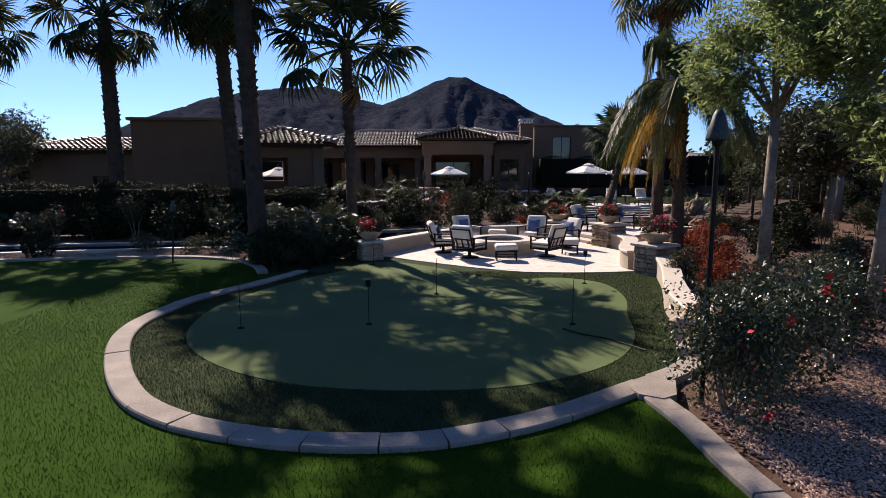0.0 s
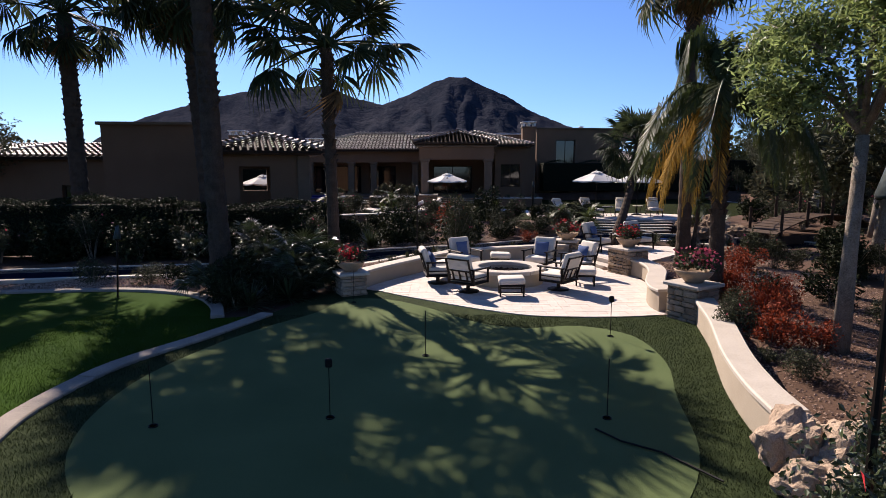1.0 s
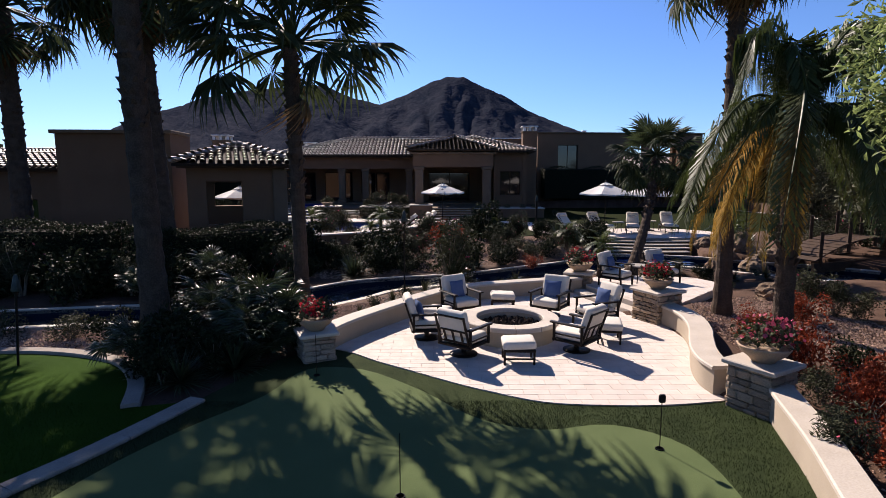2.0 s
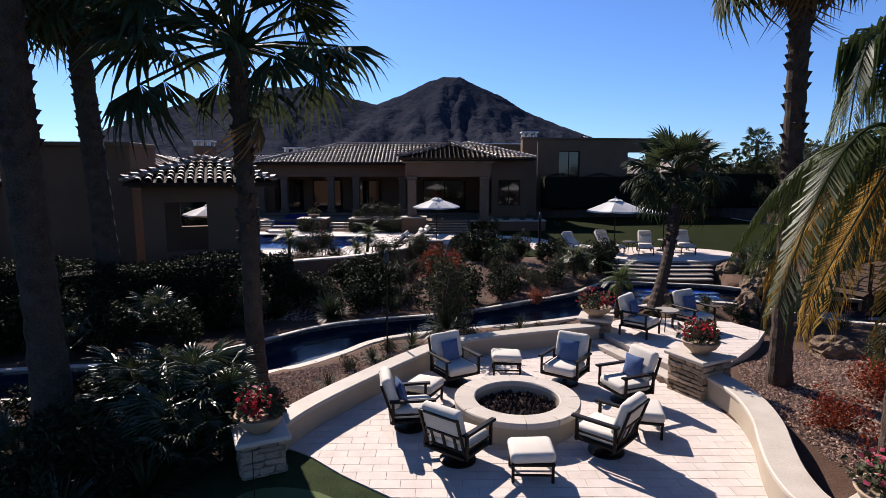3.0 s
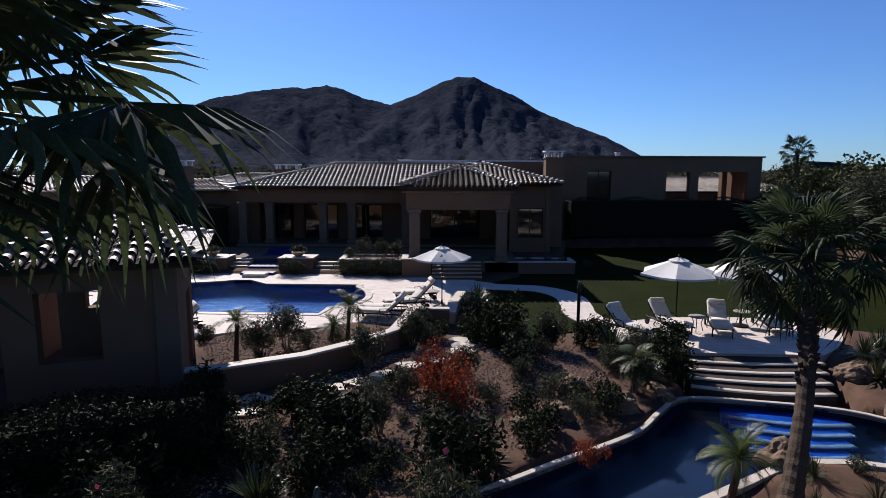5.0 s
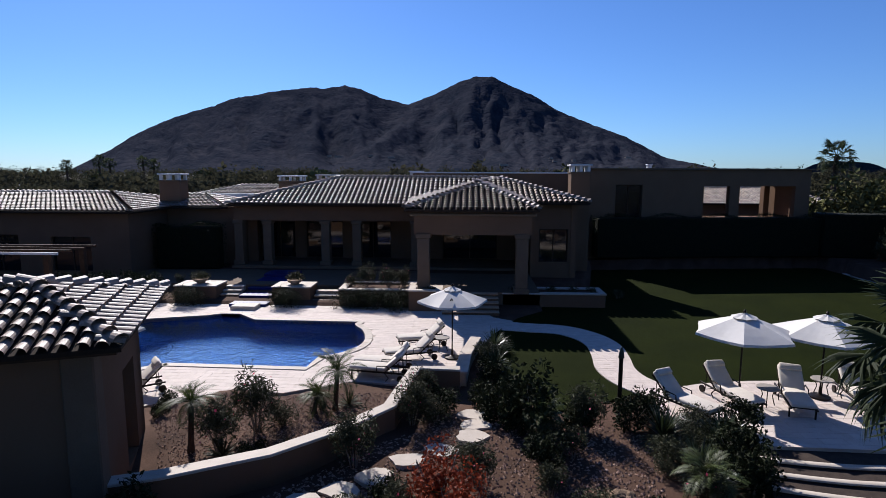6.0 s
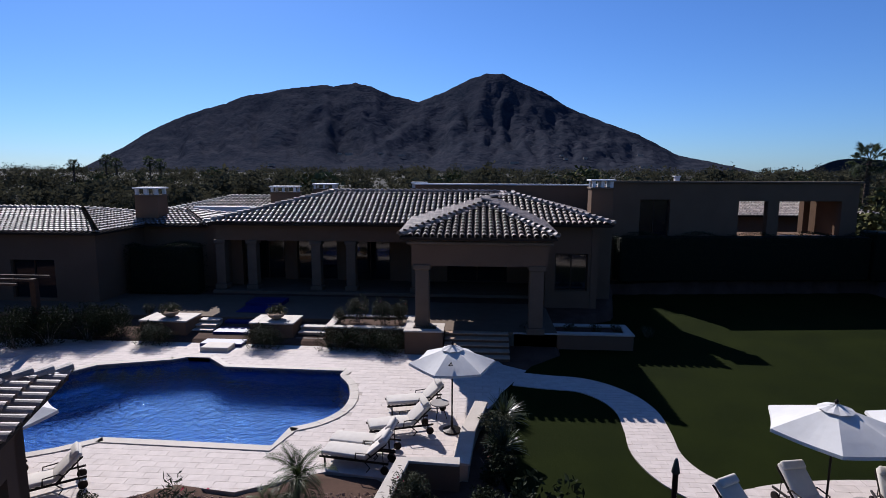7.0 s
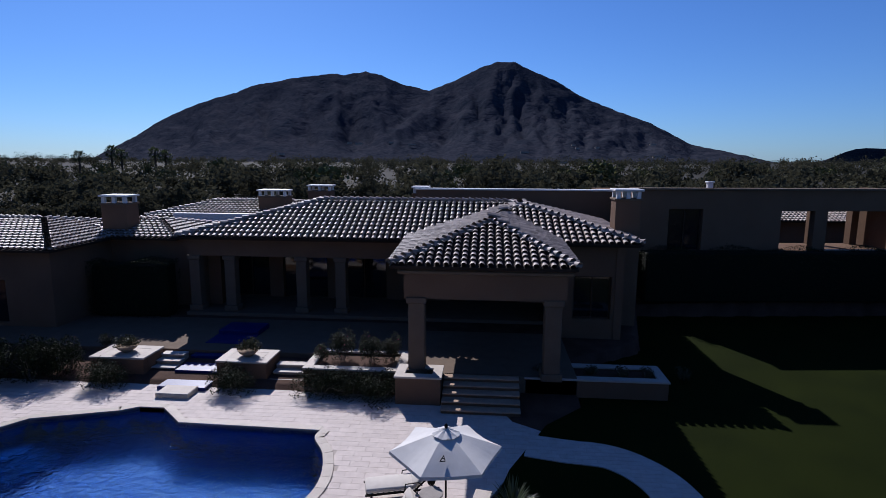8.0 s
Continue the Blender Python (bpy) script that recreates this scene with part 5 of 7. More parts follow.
tree(20.0, 33.0, 5.2, 3.2, "olive-green desert tree beyond the terrace", LEAFG, BARK, 26, 18000, 0.14, 1.6, 0.18)
tree(25.0, 40.0, 5.5, 3.5, "rounded dark garden tree beside the back lawn", LEAFG, BARK, 27, 20000, 0.14, 1.4, 0.18)
tree(29.5, 52.0, 6.0, 3.6, "rounded dark garden tree beside the wing", LEAFG, BARK, 28, 20000, 0.15, 1.4, 0.18)
tree(-24.6, 31.5, 6.4, 3.2, "grey-green round-crowned tree behind the casita", LEAFG, BARK, 29, 20000, 0.14, 1.8, 0.18)
tree(-29.0, 36.0, 6.5, 4.0, "grey-green round-crowned tree behind the casita", LEAFG, BARK, 30, 20000, 0.15, 1.8, 0.2)

# ---- hedges ----
def hedge(x0, y0, x1, y1, w, h, n, label, material=LEAF):
    t = thing("hedge", label, "hedge")
    d = Vector((x1 - x0, y1 - y0))
    L = d.length
    d.normalize()
    m = pose((x0 + x1) / 2, (y0 + y1) / 2, float(rise((x0 + x1) / 2, (y0 + y1) / 2)), 0, 0, math.degrees(math.atan2(d.y, d.x)))
    t.matrix_basis = m
    # solid filler whose near-black colour stands for the shade deep in the foliage
    part("core", boxes((0, 0, 0, L - 0.3, w - 0.35, h - 0.25), bevel=0.08), mat("hedge_core_shade", (0.012, 0.014, 0.008), (0.008, 0.009, 0.006), 0.95), t)
    u = RNG.uniform(-1, 1, (n, 3))
    P = np.c_[u[:, 0] * L / 2, u[:, 1] * w / 2, (u[:, 2] + 1) / 2 * h]
    face = RNG.uniform(size=n)
    P[face < 0.4, 2] = h * (0.94 + 0.06 * np.sin(P[face < 0.4, 0] * 1.7)) + RNG.normal(0, 0.05, (face < 0.4).sum())
    q = (face >= 0.4) & (face < 0.9)
    P[q, 1] = -w / 2 + RNG.normal(0, 0.06, q.sum())
    q = face >= 0.9
    P[q, 0] = np.sign(P[q, 0]) * L / 2
    leaf_object("foliage", *leaves(P, 0.075, aspect=0.55), material, t)
    return t


hedge(-24, 21.6, -9.3, 23.2, 1.4, 1.95, 30000, "long clipped dark green hedge before the casita")
hedge(-9.3, 23.4, -4.0, 26.3, 1.3, 1.75, 13000, "clipped dark green hedge beside the cabana")
hedge(9.9, 58.9, 26.2, 60.6, 1.5, 3.0, 10000, "dark vine-covered hedge along the wing's base")
hedge(26.2, 60.9, 45, 58, 2.5, 3.3, 6000, "dark tall hedge closing the back lawn")
hedge(-18.8, 54.4, -14.6, 54.6, 1.3, 2.9, 6000, "tall dark leafy screen before the recessed court")

# ---- beds ----
def scatter(kinds, region, count, seed, lo=0.7, hi=1.25, avoid=()):
    rnd = random.Random(seed)
    xs, ys = [p[0] for p in region], [p[1] for p in region]
    made, tries = 0, 0
    spots = []
    while made < count and tries < 4000:
        tries += 1
        x, y = rnd.uniform(min(xs), max(xs)), rnd.uniform(min(ys), max(ys))
        if not inside(region, np.array([x]), np.array([y]))[0]:
            continue
        if any(inside(a, np.array([x]), np.array([y]))[0] for a in avoid):
            continue
        if any((x - a) ** 2 + (y - b) ** 2 < 0.42 for a, b in spots):
            continue
        spots.append((x, y))
        k, f = kinds[rnd.randrange(len(kinds))]
        put(k, f, x, y, None, rnd.uniform(lo, hi), rnd.uniform(0, 360))
        made += 1


# named plants first
put("red", red_shrub, 0.6, 30.0, s=1.35, sz=1.5)
put("red", red_shrub, 0.95, 29.0, s=1.1, sz=1.4)
put("red", red_shrub, 6.7, 15.6, s=0.85, sz=1.1)
put("red", red_shrub, 6.2, 13.3, s=0.75, sz=1.0)
put("red", red_shrub, 5.7, 12.2, s=0.85)
put("red", red_shrub, 6.9, 17.3, s=0.75)
put("red", red_shrub, 7.0, 14.3, s=0.8)
put("red", red_shrub, 3.9, 26.6, s=0.6)
put("rose", rose_shrub, 3.12, 6.32, s=0.85, rz=20, sz=1.05)
put("rose", rose_shrub, 3.95, 6.95, s=0.95, rz=130, sz=1.1)
put("rose", rose_shrub, 5.2, 8.0, s=0.95, rz=70)
put("sotol", sotol, 0.9, 22.85, z=0.2, s=0.9, sz=1.1)
put("tallol", olean_shrub, 0.75, 22.85, z=0.05, s=1.25, sz=1.5)
put("bigdark", dark_shrub, 1.0, 25.9, z=0.05, s=1.3, label="large dark bushy shrub between patio wall and stream")
put("bigdark", dark_shrub, 2.85, 33.4, s=1.2, sz=1.5)
put("bigdark", dark_shrub, 2.1, 34.2, s=0.9)
put("olean", olean_shrub, -4.3, 33.1, s=1.15)
put("grey", grey_shrub, -3.7, 33.4, s=0.9)
put("olean", olean_shrub, -4.8, 31.9, s=0.95)
put("grey", grey_shrub, 2.0, 39.0, z=0.25, s=1.1)
put("sotol", sotol, 2.2, 40.2, z=0.3, s=1.0)
put("sotol", sotol, 2.1, 38.2, z=0.3, s=0.85)
put("dark", dark_shrub, 1.9, 36.6, s=0.8)
put("dark", dark_shrub, 4.1, 33.4, s=0.8)
put("dark", dark_shrub, 5.4, 33.6, s=0.75)
for x, y, s in ((-3.0, 48.3, 0.9), (-4.2, 48.4, 0.95), (-2.2, 48.5, 0.8), (-5.0, 48.2, 0.6)):
    put("olean", olean_shrub, x, y, z=0.85, s=s)
for x, y in ((-13.1, 47.0), (-8.0, 46.95), (-4.6, 46.7), (-3.4, 46.6), (-2.2, 46.6)):
    put("mound", mound_shrub, x, y, z=0.2, s=1.15, sz=1.05)
for x, y in ((-14.9, 49.5), (-0.7, 46.7)):
    put("lowgrey", low_shrub, x, y, z=0.9, s=1.25)
for x in (3.6, 5.5, 6.6, 7.5):
    put("lowgrey", low_shrub, x, 48.1, z=0.8, s=1.1)
put("lowgrey", low_shrub, 9.3, 49.5, z=0.25, s=1.3)
for x, y, q in ((-4.6, 15.6, 0.6), (-4.2, 15.3, 0.5), (-3.6, 16.0, 0.6), (-3.0, 16.6, 0.55)):
    put("dark", dark_shrub, x, y, z=0.0, s=q)
for x, y, q in ((-2.75, 17.5, 1.2), (-3.35, 18.0, 1.4), (-3.3, 17.0, 1.05), (-4.3, 18.1, 1.25), (-2.75, 16.75, 0.85)):
    put("palmetto", palmetto, x, y, s=q)
# big dark mounds added at the deck's left end, standing in for shade there
for x, y, q in ((-17.6, 46.3, 1.9), (-16.3, 47.0, 1.8), (-15.3, 47.7, 1.6), (-18.8, 45.8, 1.9)):
    put("mound", mound_shrub, x, y, z=0.2, s=q * 0.75, sz=q)
# left beds
LEFTBED = [(-20, 19.6), (-9, 20.9), (-5.6, 21.5), (-4.2, 23.0), (-4.5, 25.0), (-9, 22.6), (-20, 21.0)]
scatter([("dark", dark_shrub), ("palmetto", palmetto), ("olean", olean_shrub), ("bigdark", dark_shrub)], LEFTBED, 26, 1, 0.8, 1.2, (CHANNEL,))
NEARBED = [(-22, 15.4), (-12, 16.8), (-8.5, 17.2), (-6, 17.0), (-5.5, 18.6), (-8.5, 18.3), (-12.5, 17.4), (-22, 16.2)]
scatter([("lowgrey", low_shrub), ("grey", grey_shrub), ("dark2", dark_shrub2)], NEARBED, 9, 2, 0.5, 0.9, (CHANNEL,))
PALMBED = [(-5.4, 16.2), (-4.2, 14.8), (-3.0, 15.6), (-2.4, 16.6), (-2.3, 18.4), (-1.4, 20.6), (-2.6, 19.9), (-5.0, 18.9)]
scatter([("palmetto", palmetto), ("dark", dark_shrub), ("palmetto", palmetto), ("sotol", sotol)], PALMBED, 17, 3, 0.6, 1.0, (CHANNEL, TURF, PATIO, [(-3.6, 17.6), (-1.0, 17.6), (-1.0, 21.5), (-3.6, 20.5)]))
STRIP = [(-2.0, 18.6), (-1.1, 20.9), (0.6, 22.9), (4.0, 24.0), (4.6, 23.3), (1.2, 22.3), (-0.8, 19.9)]
scatter([("lowgrey", low_shrub), ("lowgrey", low_shrub), ("grassy", grassy)], STRIP, 12, 4, 0.6, 0.9, (CHANNEL, PATIO))
MID = [(-5.2, 23.2), (-2.6, 24.6), (0.5, 25.6), (3.0, 27.0), (5.0, 28.6), (6.2, 29.8), (6.4, 32.6), (4.5, 34.2), (2.2, 34.6), (1.6, 36.0), (-0.2, 35.8), (-0.7, 33.1), (-1.8, 31.7), (-3.4, 30.3), (-5.0, 29.3), (-5.6, 26.5)]
STEPPATH = [(-3.6, 29.2), (-2.0, 29.2), (0.0, 31.0), (2.2, 32.6), (2.2, 34.4), (0.9, 34.2), (0.6, 32.6), (-1.0, 31.2), (-3.2, 30.2)]
scatter([("dark", dark_shrub), ("grey", grey_shrub), ("dark2", dark_shrub2), ("lowgrey", low_shrub), ("yucca", yucca), ("olean", olean_shrub), ("grey", grey_shrub)], MID, 52, 5, 0.55, 1.0, (CHANNEL, STEPPATH))
LEFTMID = [(-5.2, 23.4), (-2.2, 24.9), (-1.2, 26.4), (-1.8, 28.6), (-5.0, 28.2)]
scatter([("dark", dark_shrub), ("dark2", dark_shrub2), ("bigdark", dark_shrub), ("sotol", sotol)], LEFTMID, 14, 44, 0.8, 1.2, (CHANNEL,))
INNER = [(-8.3, 35.0), (-5.5, 35.3), (-3.0, 35.6), (-0.7, 35.9), (-1.1, 33.4), (-2.2, 32.4), (-3.4, 31.2), (-4.6, 30.6)]
scatter([("lowgrey", low_shrub), ("grassy", grassy), ("dark2", dark_shrub2), ("yucca", yucca)], INNER, 9, 6, 0.45, 0.75)
RIGHTBED = [(4.4, 11.5), (5.0, 9.0), (9.5, 6.5), (12, 12), (11, 20), (8.2, 19.6), (6.7, 17.5), (6.0, 15.9), (5.9, 13.6)]
scatter([("lowgrey", low_shrub), ("grey", grey_shrub), ("dark2", dark_shrub2), ("red", red_shrub), ("olean", olean_shrub)], RIGHTBED, 26, 7, 0.55, 0.9)
BACKRIGHT = [(9.5, 19.8), (12, 20.5), (16, 21.5), (18, 24), (17, 28), (14, 30.2), (16, 33.5), (22, 35.5), (24, 22), (14, 16), (10, 17)]
scatter([("dark", dark_shrub), ("olean", olean_shrub), ("grey", grey_shrub), ("sotol", sotol), ("dark2", dark_shrub2)], BACKRIGHT, 46, 8, 0.8, 1.3, (CHANNEL, B_PATIO))
FARBED = [(21.5, 36.6), (25.2, 39.6), (28.0, 44.5), (28.4, 49.0), (27.4, 53.5), (27.6, 58.5), (33, 58), (34, 46), (29, 38)]
scatter([("olean", olean_shrub), ("grey", grey_shrub), ("red", red_shrub), ("dark", dark_shrub), ("rose", rose_shrub)], FARBED, 44, 12, 0.9, 1.6)
FRONT = [(5.9, 34.3), (6.6, 33.6), (8.2, 33.4), (8.0, 32.4), (7.4, 31.0), (6.9, 30.4), (6.0, 31.5)]
scatter([("dark", dark_shrub), ("sotol", sotol), ("grey", grey_shrub)], FRONT, 12, 19, 0.75, 1.1, (TERRACE, STEPS_AREA))
STEPSIDE = [(12.3, 30.3), (13.8, 29.6), (15.0, 31.5), (14.9, 33.2), (13.6, 32.6)]
scatter([("sotol", sotol), ("dark", dark_shrub), ("yucca", yucca)], STEPSIDE, 6, 9, 0.8, 1.1)
POND = [(6.0, 24.3), (8.6, 24.0), (9.4, 22.8), (11.6, 23.2), (10.6, 25.4), (9.6, 26.3), (8.2, 26.2), (7.4, 25.4)]
scatter([("lowgrey", low_shrub), ("grassy", grassy), ("dark2", dark_shrub2)], POND, 16, 10, 0.6, 0.95, (B_PATIO, CHANNEL))

# ---- far trees and roofs on the plain: too many to count ----
def far_trees(n, x0, x1, y0, y1, size, material, name, label, seed, per=55, fine=0.17):
    rg = np.random.default_rng(seed)
    Vs, Fs, o = [], [], 0
    for _ in range(n):
        x, y = rg.uniform(x0, x1), rg.uniform(y0, y1)
        s = size * rg.uniform(0.6, 1.35)
        P = clumps(int(per * 3), s, s * 0.9, s * rg.uniform(0.75, 1.25), 8)
        P += np.array([x, y, float(rise(0, y)) - 0.3])
        V, F = leaves(P, min(s * fine, 1.35), aspect=0.6)
        Vs.append(V)
        Fs.append(F + o)
        o += len(V)
    ob = leaf_object(name, np.concatenate(Vs), np.concatenate(Fs), material, None, label, "stuff")
    ob["category"] = "trees"
    return ob


far_trees(220, -130, 150, 92, 170, 4.6, FARLEAF, "distant_trees", "belt of dark distant desert trees behind the house", 31, 190)
far_trees(420, -420, 420, 160, 420, 5.0, FARLEAF, "distant_trees", "wooded suburban plain below the mountain", 32, 110)
far_trees(60, -250, 300, 120, 300, 5.2, FARLEAFY, "distant_olive_trees", "sunlit olive-green distant desert trees", 33, 150)
far_trees(1000, -1200, 1200, 380, 1250, 8.5, FARLEAF, "distant_trees", "hazy dark woods at the mountain's foot", 34, 60)
far_trees(60, 33, 80, 42, 95, 4.6, FARLEAFY, "side_trees", "olive-green tree screen beyond the back lawn", 35, 900, 0.09)
far_trees(50, -80, -32, 28, 90, 4.0, FARLEAF, "side_trees", "dark tree screen beyond the casita", 36, 700, 0.1)
far_trees(40, 20, 48, 8, 40, 2.6, FARLEAF, "side_trees", "dark garden trees beyond the bridge", 37, 700, 0.1)
hb = bmesh.new()
rg = random.Random(5)
for _ in range(24):
    x, y = rg.uniform(-480, 420), rg.uniform(900, 1700)
    t = max(0.0, (y - 1250) / 1350)
    box(hb, x * y / 1300, y, 380 * t ** 1.55 * 0.8 + 3, rg.uniform(10, 26), 8, rg.uniform(3, 5))
tagged(part("distant_houses", hb, mat("far_wall", (0.3, 0.26, 0.22), (0.2, 0.17, 0.15), 0.9), None), "tiny pale houses on the mountain's lower slope", "houses", kind="stuff")
for x, y, h, s in ((55, 105, 9.5, 1.0), (-110, 215, 9.5, 0.9), (-118, 222, 10.5, 0.9), (-128, 218, 9.8, 0.9), (-140, 230, 10.8, 1.0), (-150, 226, 9.2, 0.9)):
    fan_palm((x, y, 0.5), (x, y, h), 0.35, 0.3, "distant fan palm on the skyline", 24, 1.5 * s, 0, seed=int(x * 3 + 500))


# ---- fire pit and patio furniture ----
def facing(x, y, tx, ty, z=0.0):
    """The pose of a thing whose front is +y, turned to face (tx, ty)."""
    return pose(x, y, z, 0, 0, math.degrees(math.atan2(ty - y, tx - x)) - 90)


def soft_box(cx, cy, cz, sx, sy, sz, bevel=0.05, m=None, puff=0.02):
    bm = bmesh.new()
    box(bm, cx, cy, cz, sx, sy, sz, bevel, m=m, seg=3)
    if puff:
        for v in bm.verts:
            v.co += Vector((0, 0, puff * math.sin(v.co.x * 19 + v.co.y * 13) * 0.5))
    return bm


PIT = (2.0, 18.05)
Z_P = 0.033
pit = thing("fire_pit", "round stucco fire pit with pale rim and lava rock", "fire pit", pose(*PIT, Z_P - 0.02))
raw("pit_wall", *lathe([(1.0, 0.0), (1.0, 0.34), (0.72, 0.34), (0.72, 0.02)], 48), STUCCO_W, pit)
for i in range(12):
    a0, a1 = 2 * math.pi * i / 12 + 0.0015, 2 * math.pi * (i + 1) / 12 - 0.0015
    line = [(0.885 * math.cos(a), 0.885 * math.sin(a), 0) for a in np.linspace(a0, a1, 7)]
    raw("rim_stone", *strip(line, -0.175, 0.175, 0.34, 0.43, chamfer=0.018), COPING, pit)
raw("pit_bed", *lathe([(0.74, 0.05), (0.74, 0.2), (0.4, 0.24), (0.02, 0.25)], 30), LAVA, pit)
V, F = [], []
for i in range(420):
    a, r = RNG.uniform(0, 2 * math.pi), 0.67 * math.sqrt(RNG.uniform())
    s = RNG.uniform(0.025, 0.06)
    c = np.array([r * math.cos(a), r * math.sin(a), 0.22 + RNG.uniform(0, 0.05)])
    k = len(V)
    V += [tuple(c + np.array(d) * s * RNG.uniform(0.7, 1.2)) for d in ((1, 0, 0), (-1, 0, 0), (0, 1, 0), (0, -1, 0), (0, 0, 1), (0, 0, -1))]
    F += [(k + a_, k + b_, k + c_) for a_, b_, c_ in ((0, 2, 4), (2, 1, 4), (1, 3, 4), (3, 0, 4), (2, 0, 5), (1, 2, 5), (3, 1, 5), (0, 3, 5))]
tagged(raw("lava_rocks", V, F, LAVA, pit), kind="stuff")


def bar(*pts, r=0.018, sides=6):
    return tube(pts, r, sides)


def club_chair(m, swivel=True, label="dark bronze patio club chair with cream cushions"):
    c = thing("club_chair", label, "chair", m, group="patio club chairs")
    w, d = 0.37, 0.36
    if swivel:
        raw("swivel_base", *join(lathe([(0.27, 0.0), (0.27, 0.025), (0.22, 0.04), (0.05, 0.05), (0.045, 0.2), (0.16, 0.23)], 20)), DARKMETAL, c, smooth=False)
    else:
        for sx in (-1, 1):
            for sy in (-1, 1):
                part("leg", boxes((sx * w, sy * (d - 0.02), 0, 0.045, 0.045, 0.26), bevel=0.006), DARKMETAL, c)
    part("seat_frame", boxes((0, 0, 0.22, 0.74, 0.7, 0.05), bevel=0.012), DARKMETAL, c)
    for sx in (-1, 1):
        part("arm_frame", boxes((sx * w, 0.3, 0.22, 0.045, 0.045, 0.36), (sx * w, -0.3, 0.22, 0.045, 0.045, 0.36), (sx * w, 0.0, 0.36, 0.03, 0.6, 0.03), bevel=0.006), DARKMETAL, c)
        raw("armrest", *strip([(sx * w, 0.38, 0), (sx * w, 0.15, 0), (sx * w, -0.35, 0)], -0.045, 0.045, 0.58, 0.615, chamfer=0.012), DARKMETAL, c)
    tilt = pose(0, -0.27, 0.28, 18, 0, 0)
    bm = bmesh.new()
    for x in (-0.33, 0.33):
        box(bm, x, -0.02, 0, 0.04, 0.04, 0.62, 0.006, m=tilt)
    for z in (0.03, 0.28, 0.58):
        box(bm, 0, -0.02, z, 0.62, 0.03, 0.035, 0.005, m=tilt)
    part("back_frame", bm, DARKMETAL, c)
    for x in (-0.2, 0.0, 0.2):
        bm = bmesh.new()
        box(bm, x, -0.02, 0.06, 0.05, 0.018, 0.22, 0.004, m=tilt)
        part("back_slat", bm, DARKMETAL, c)
    part("seat_cushion", soft_box(0, 0.03, 0.27, 0.64, 0.66, 0.17, 0.06), CUSHION, c, "plump cream seat cushion", smooth=True)
    part("back_cushion", soft_box(0, 0.07, 0.14, 0.66, 0.17, 0.54, 0.07, tilt), CUSHION, c, "plump cream back cushion", smooth=True)
    return c


def pillow(m):
    p = thing("throw_pillow", "square soft blue throw pillow leaning on the chair back", "pillow", m, group="blue throw pillows")
    V, F, n = [], [], 8
    for s in (1, -1):
        for i in range(n + 1):
            for j in range(n + 1):
                u, v = i / n * 2 - 1, j / n * 2 - 1
                t = 0.075 * (1 - u * u) ** 0.5 * (1 - v * v) ** 0.5
                pin = 1 - 0.07 * (1 - abs(u)) * abs(v) - 0.07 * (1 - abs(v)) * abs(u)
                V.append((0.21 * u * pin, s * t, 0.21 * v * pin + 0.21))
    k = (n + 1) ** 2
    for i in range(n):
        for j in range(n):
            a = i * (n + 1) + j
            F += [(a, a + 1, a + n + 2, a + n + 1), (k + a, k + a + n + 1, k + a + n + 2, k + a + 1)]
    raw("cover", V, F, BLUE, p, smooth=True)
    return p


def ottoman(m):
    o = thing("ottoman", "bronze-framed ottoman with a cream cushion", "ottoman", m, group="patio ottomans")
    for sx in (-1, 1):
        for sy in (-1, 1):
            part("leg", boxes((sx * 0.27, sy * 0.22, 0, 0.04, 0.04, 0.27), bevel=0.006), DARKMETAL, o)
    part("frame", boxes((0, 0, 0.24, 0.6, 0.5, 0.045), bevel=0.01), DARKMETAL, o)
    for sy in (-1, 1):
        part("stretcher", boxes((0, sy * 0.22, 0.1, 0.52, 0.025, 0.025)), DARKMETAL, o)
    part("cushion", soft_box(0, 0, 0.285, 0.62, 0.54, 0.16, 0.065), CUSHION, o, "plump cream cushion", smooth=True)
    return o


def place_all(proto, poses):
    for m in poses:
        copy_thing(proto, m)


chairs_at = [(0.2, 17.8), (0.95, 16.72), (3.2, 16.95), (1.0, 19.75), (3.2, 19.72), (4.12, 18.85)]
poses = [facing(x, y, *PIT, z=Z_P) for x, y in chairs_at]
c0 = club_chair(poses[0])
place_all(c0, poses[1:])
CH1, CH2 = facing(5.65, 22.4, 6.6, 21.5, 0.253), facing(7.2, 22.85, 7.75, 21.75, 0.253)
cb = club_chair(CH1, False, "bronze patio armchair with cream cushions on the raised patio")
copy_thing(cb, CH2)
pm = [m @ pose(0, -0.1, 0.43, 14, 0, 8) for m in (poses[0], poses[3], poses[4], poses[5])] + [CH1 @ pose(0, -0.1, 0.43, 14, 0, 5), CH2 @ pose(0, -0.1, 0.43, 14, 0, -6)]
p0 = pillow(pm[0])
place_all(p0, pm[1:])
o0 = ottoman(facing(1.95, 16.3, *PIT, z=Z_P))
place_all(o0, [facing(2.1, 20.35, *PIT, z=Z_P), facing(4.02, 17.6, *PIT, z=Z_P), facing(0.42, 18.75, *PIT, z=Z_P)])
tb = thing("side_table", "small round bronze side table between the armchairs", "table", pose(6.45, 22.75, 0.253))
raw("tabletop", *lathe([(0.29, 0.5), (0.3, 0.51), (0.3, 0.53), (0.285, 0.54)], 24), mat("table_stone", (0.3, 0.27, 0.24), (0.22, 0.2, 0.18), 0.7, 6, 60, 0.1), tb)
for i in range(3):
    a = 2.1 * i
    raw("leg", *bar((0.22 * math.cos(a), 0.22 * math.sin(a), 0), (0.14 * math.cos(a), 0.14 * math.sin(a), 0.28), (0.22 * math.cos(a), 0.22 * math.sin(a), 0.5), r=0.014), DARKMETAL, tb)


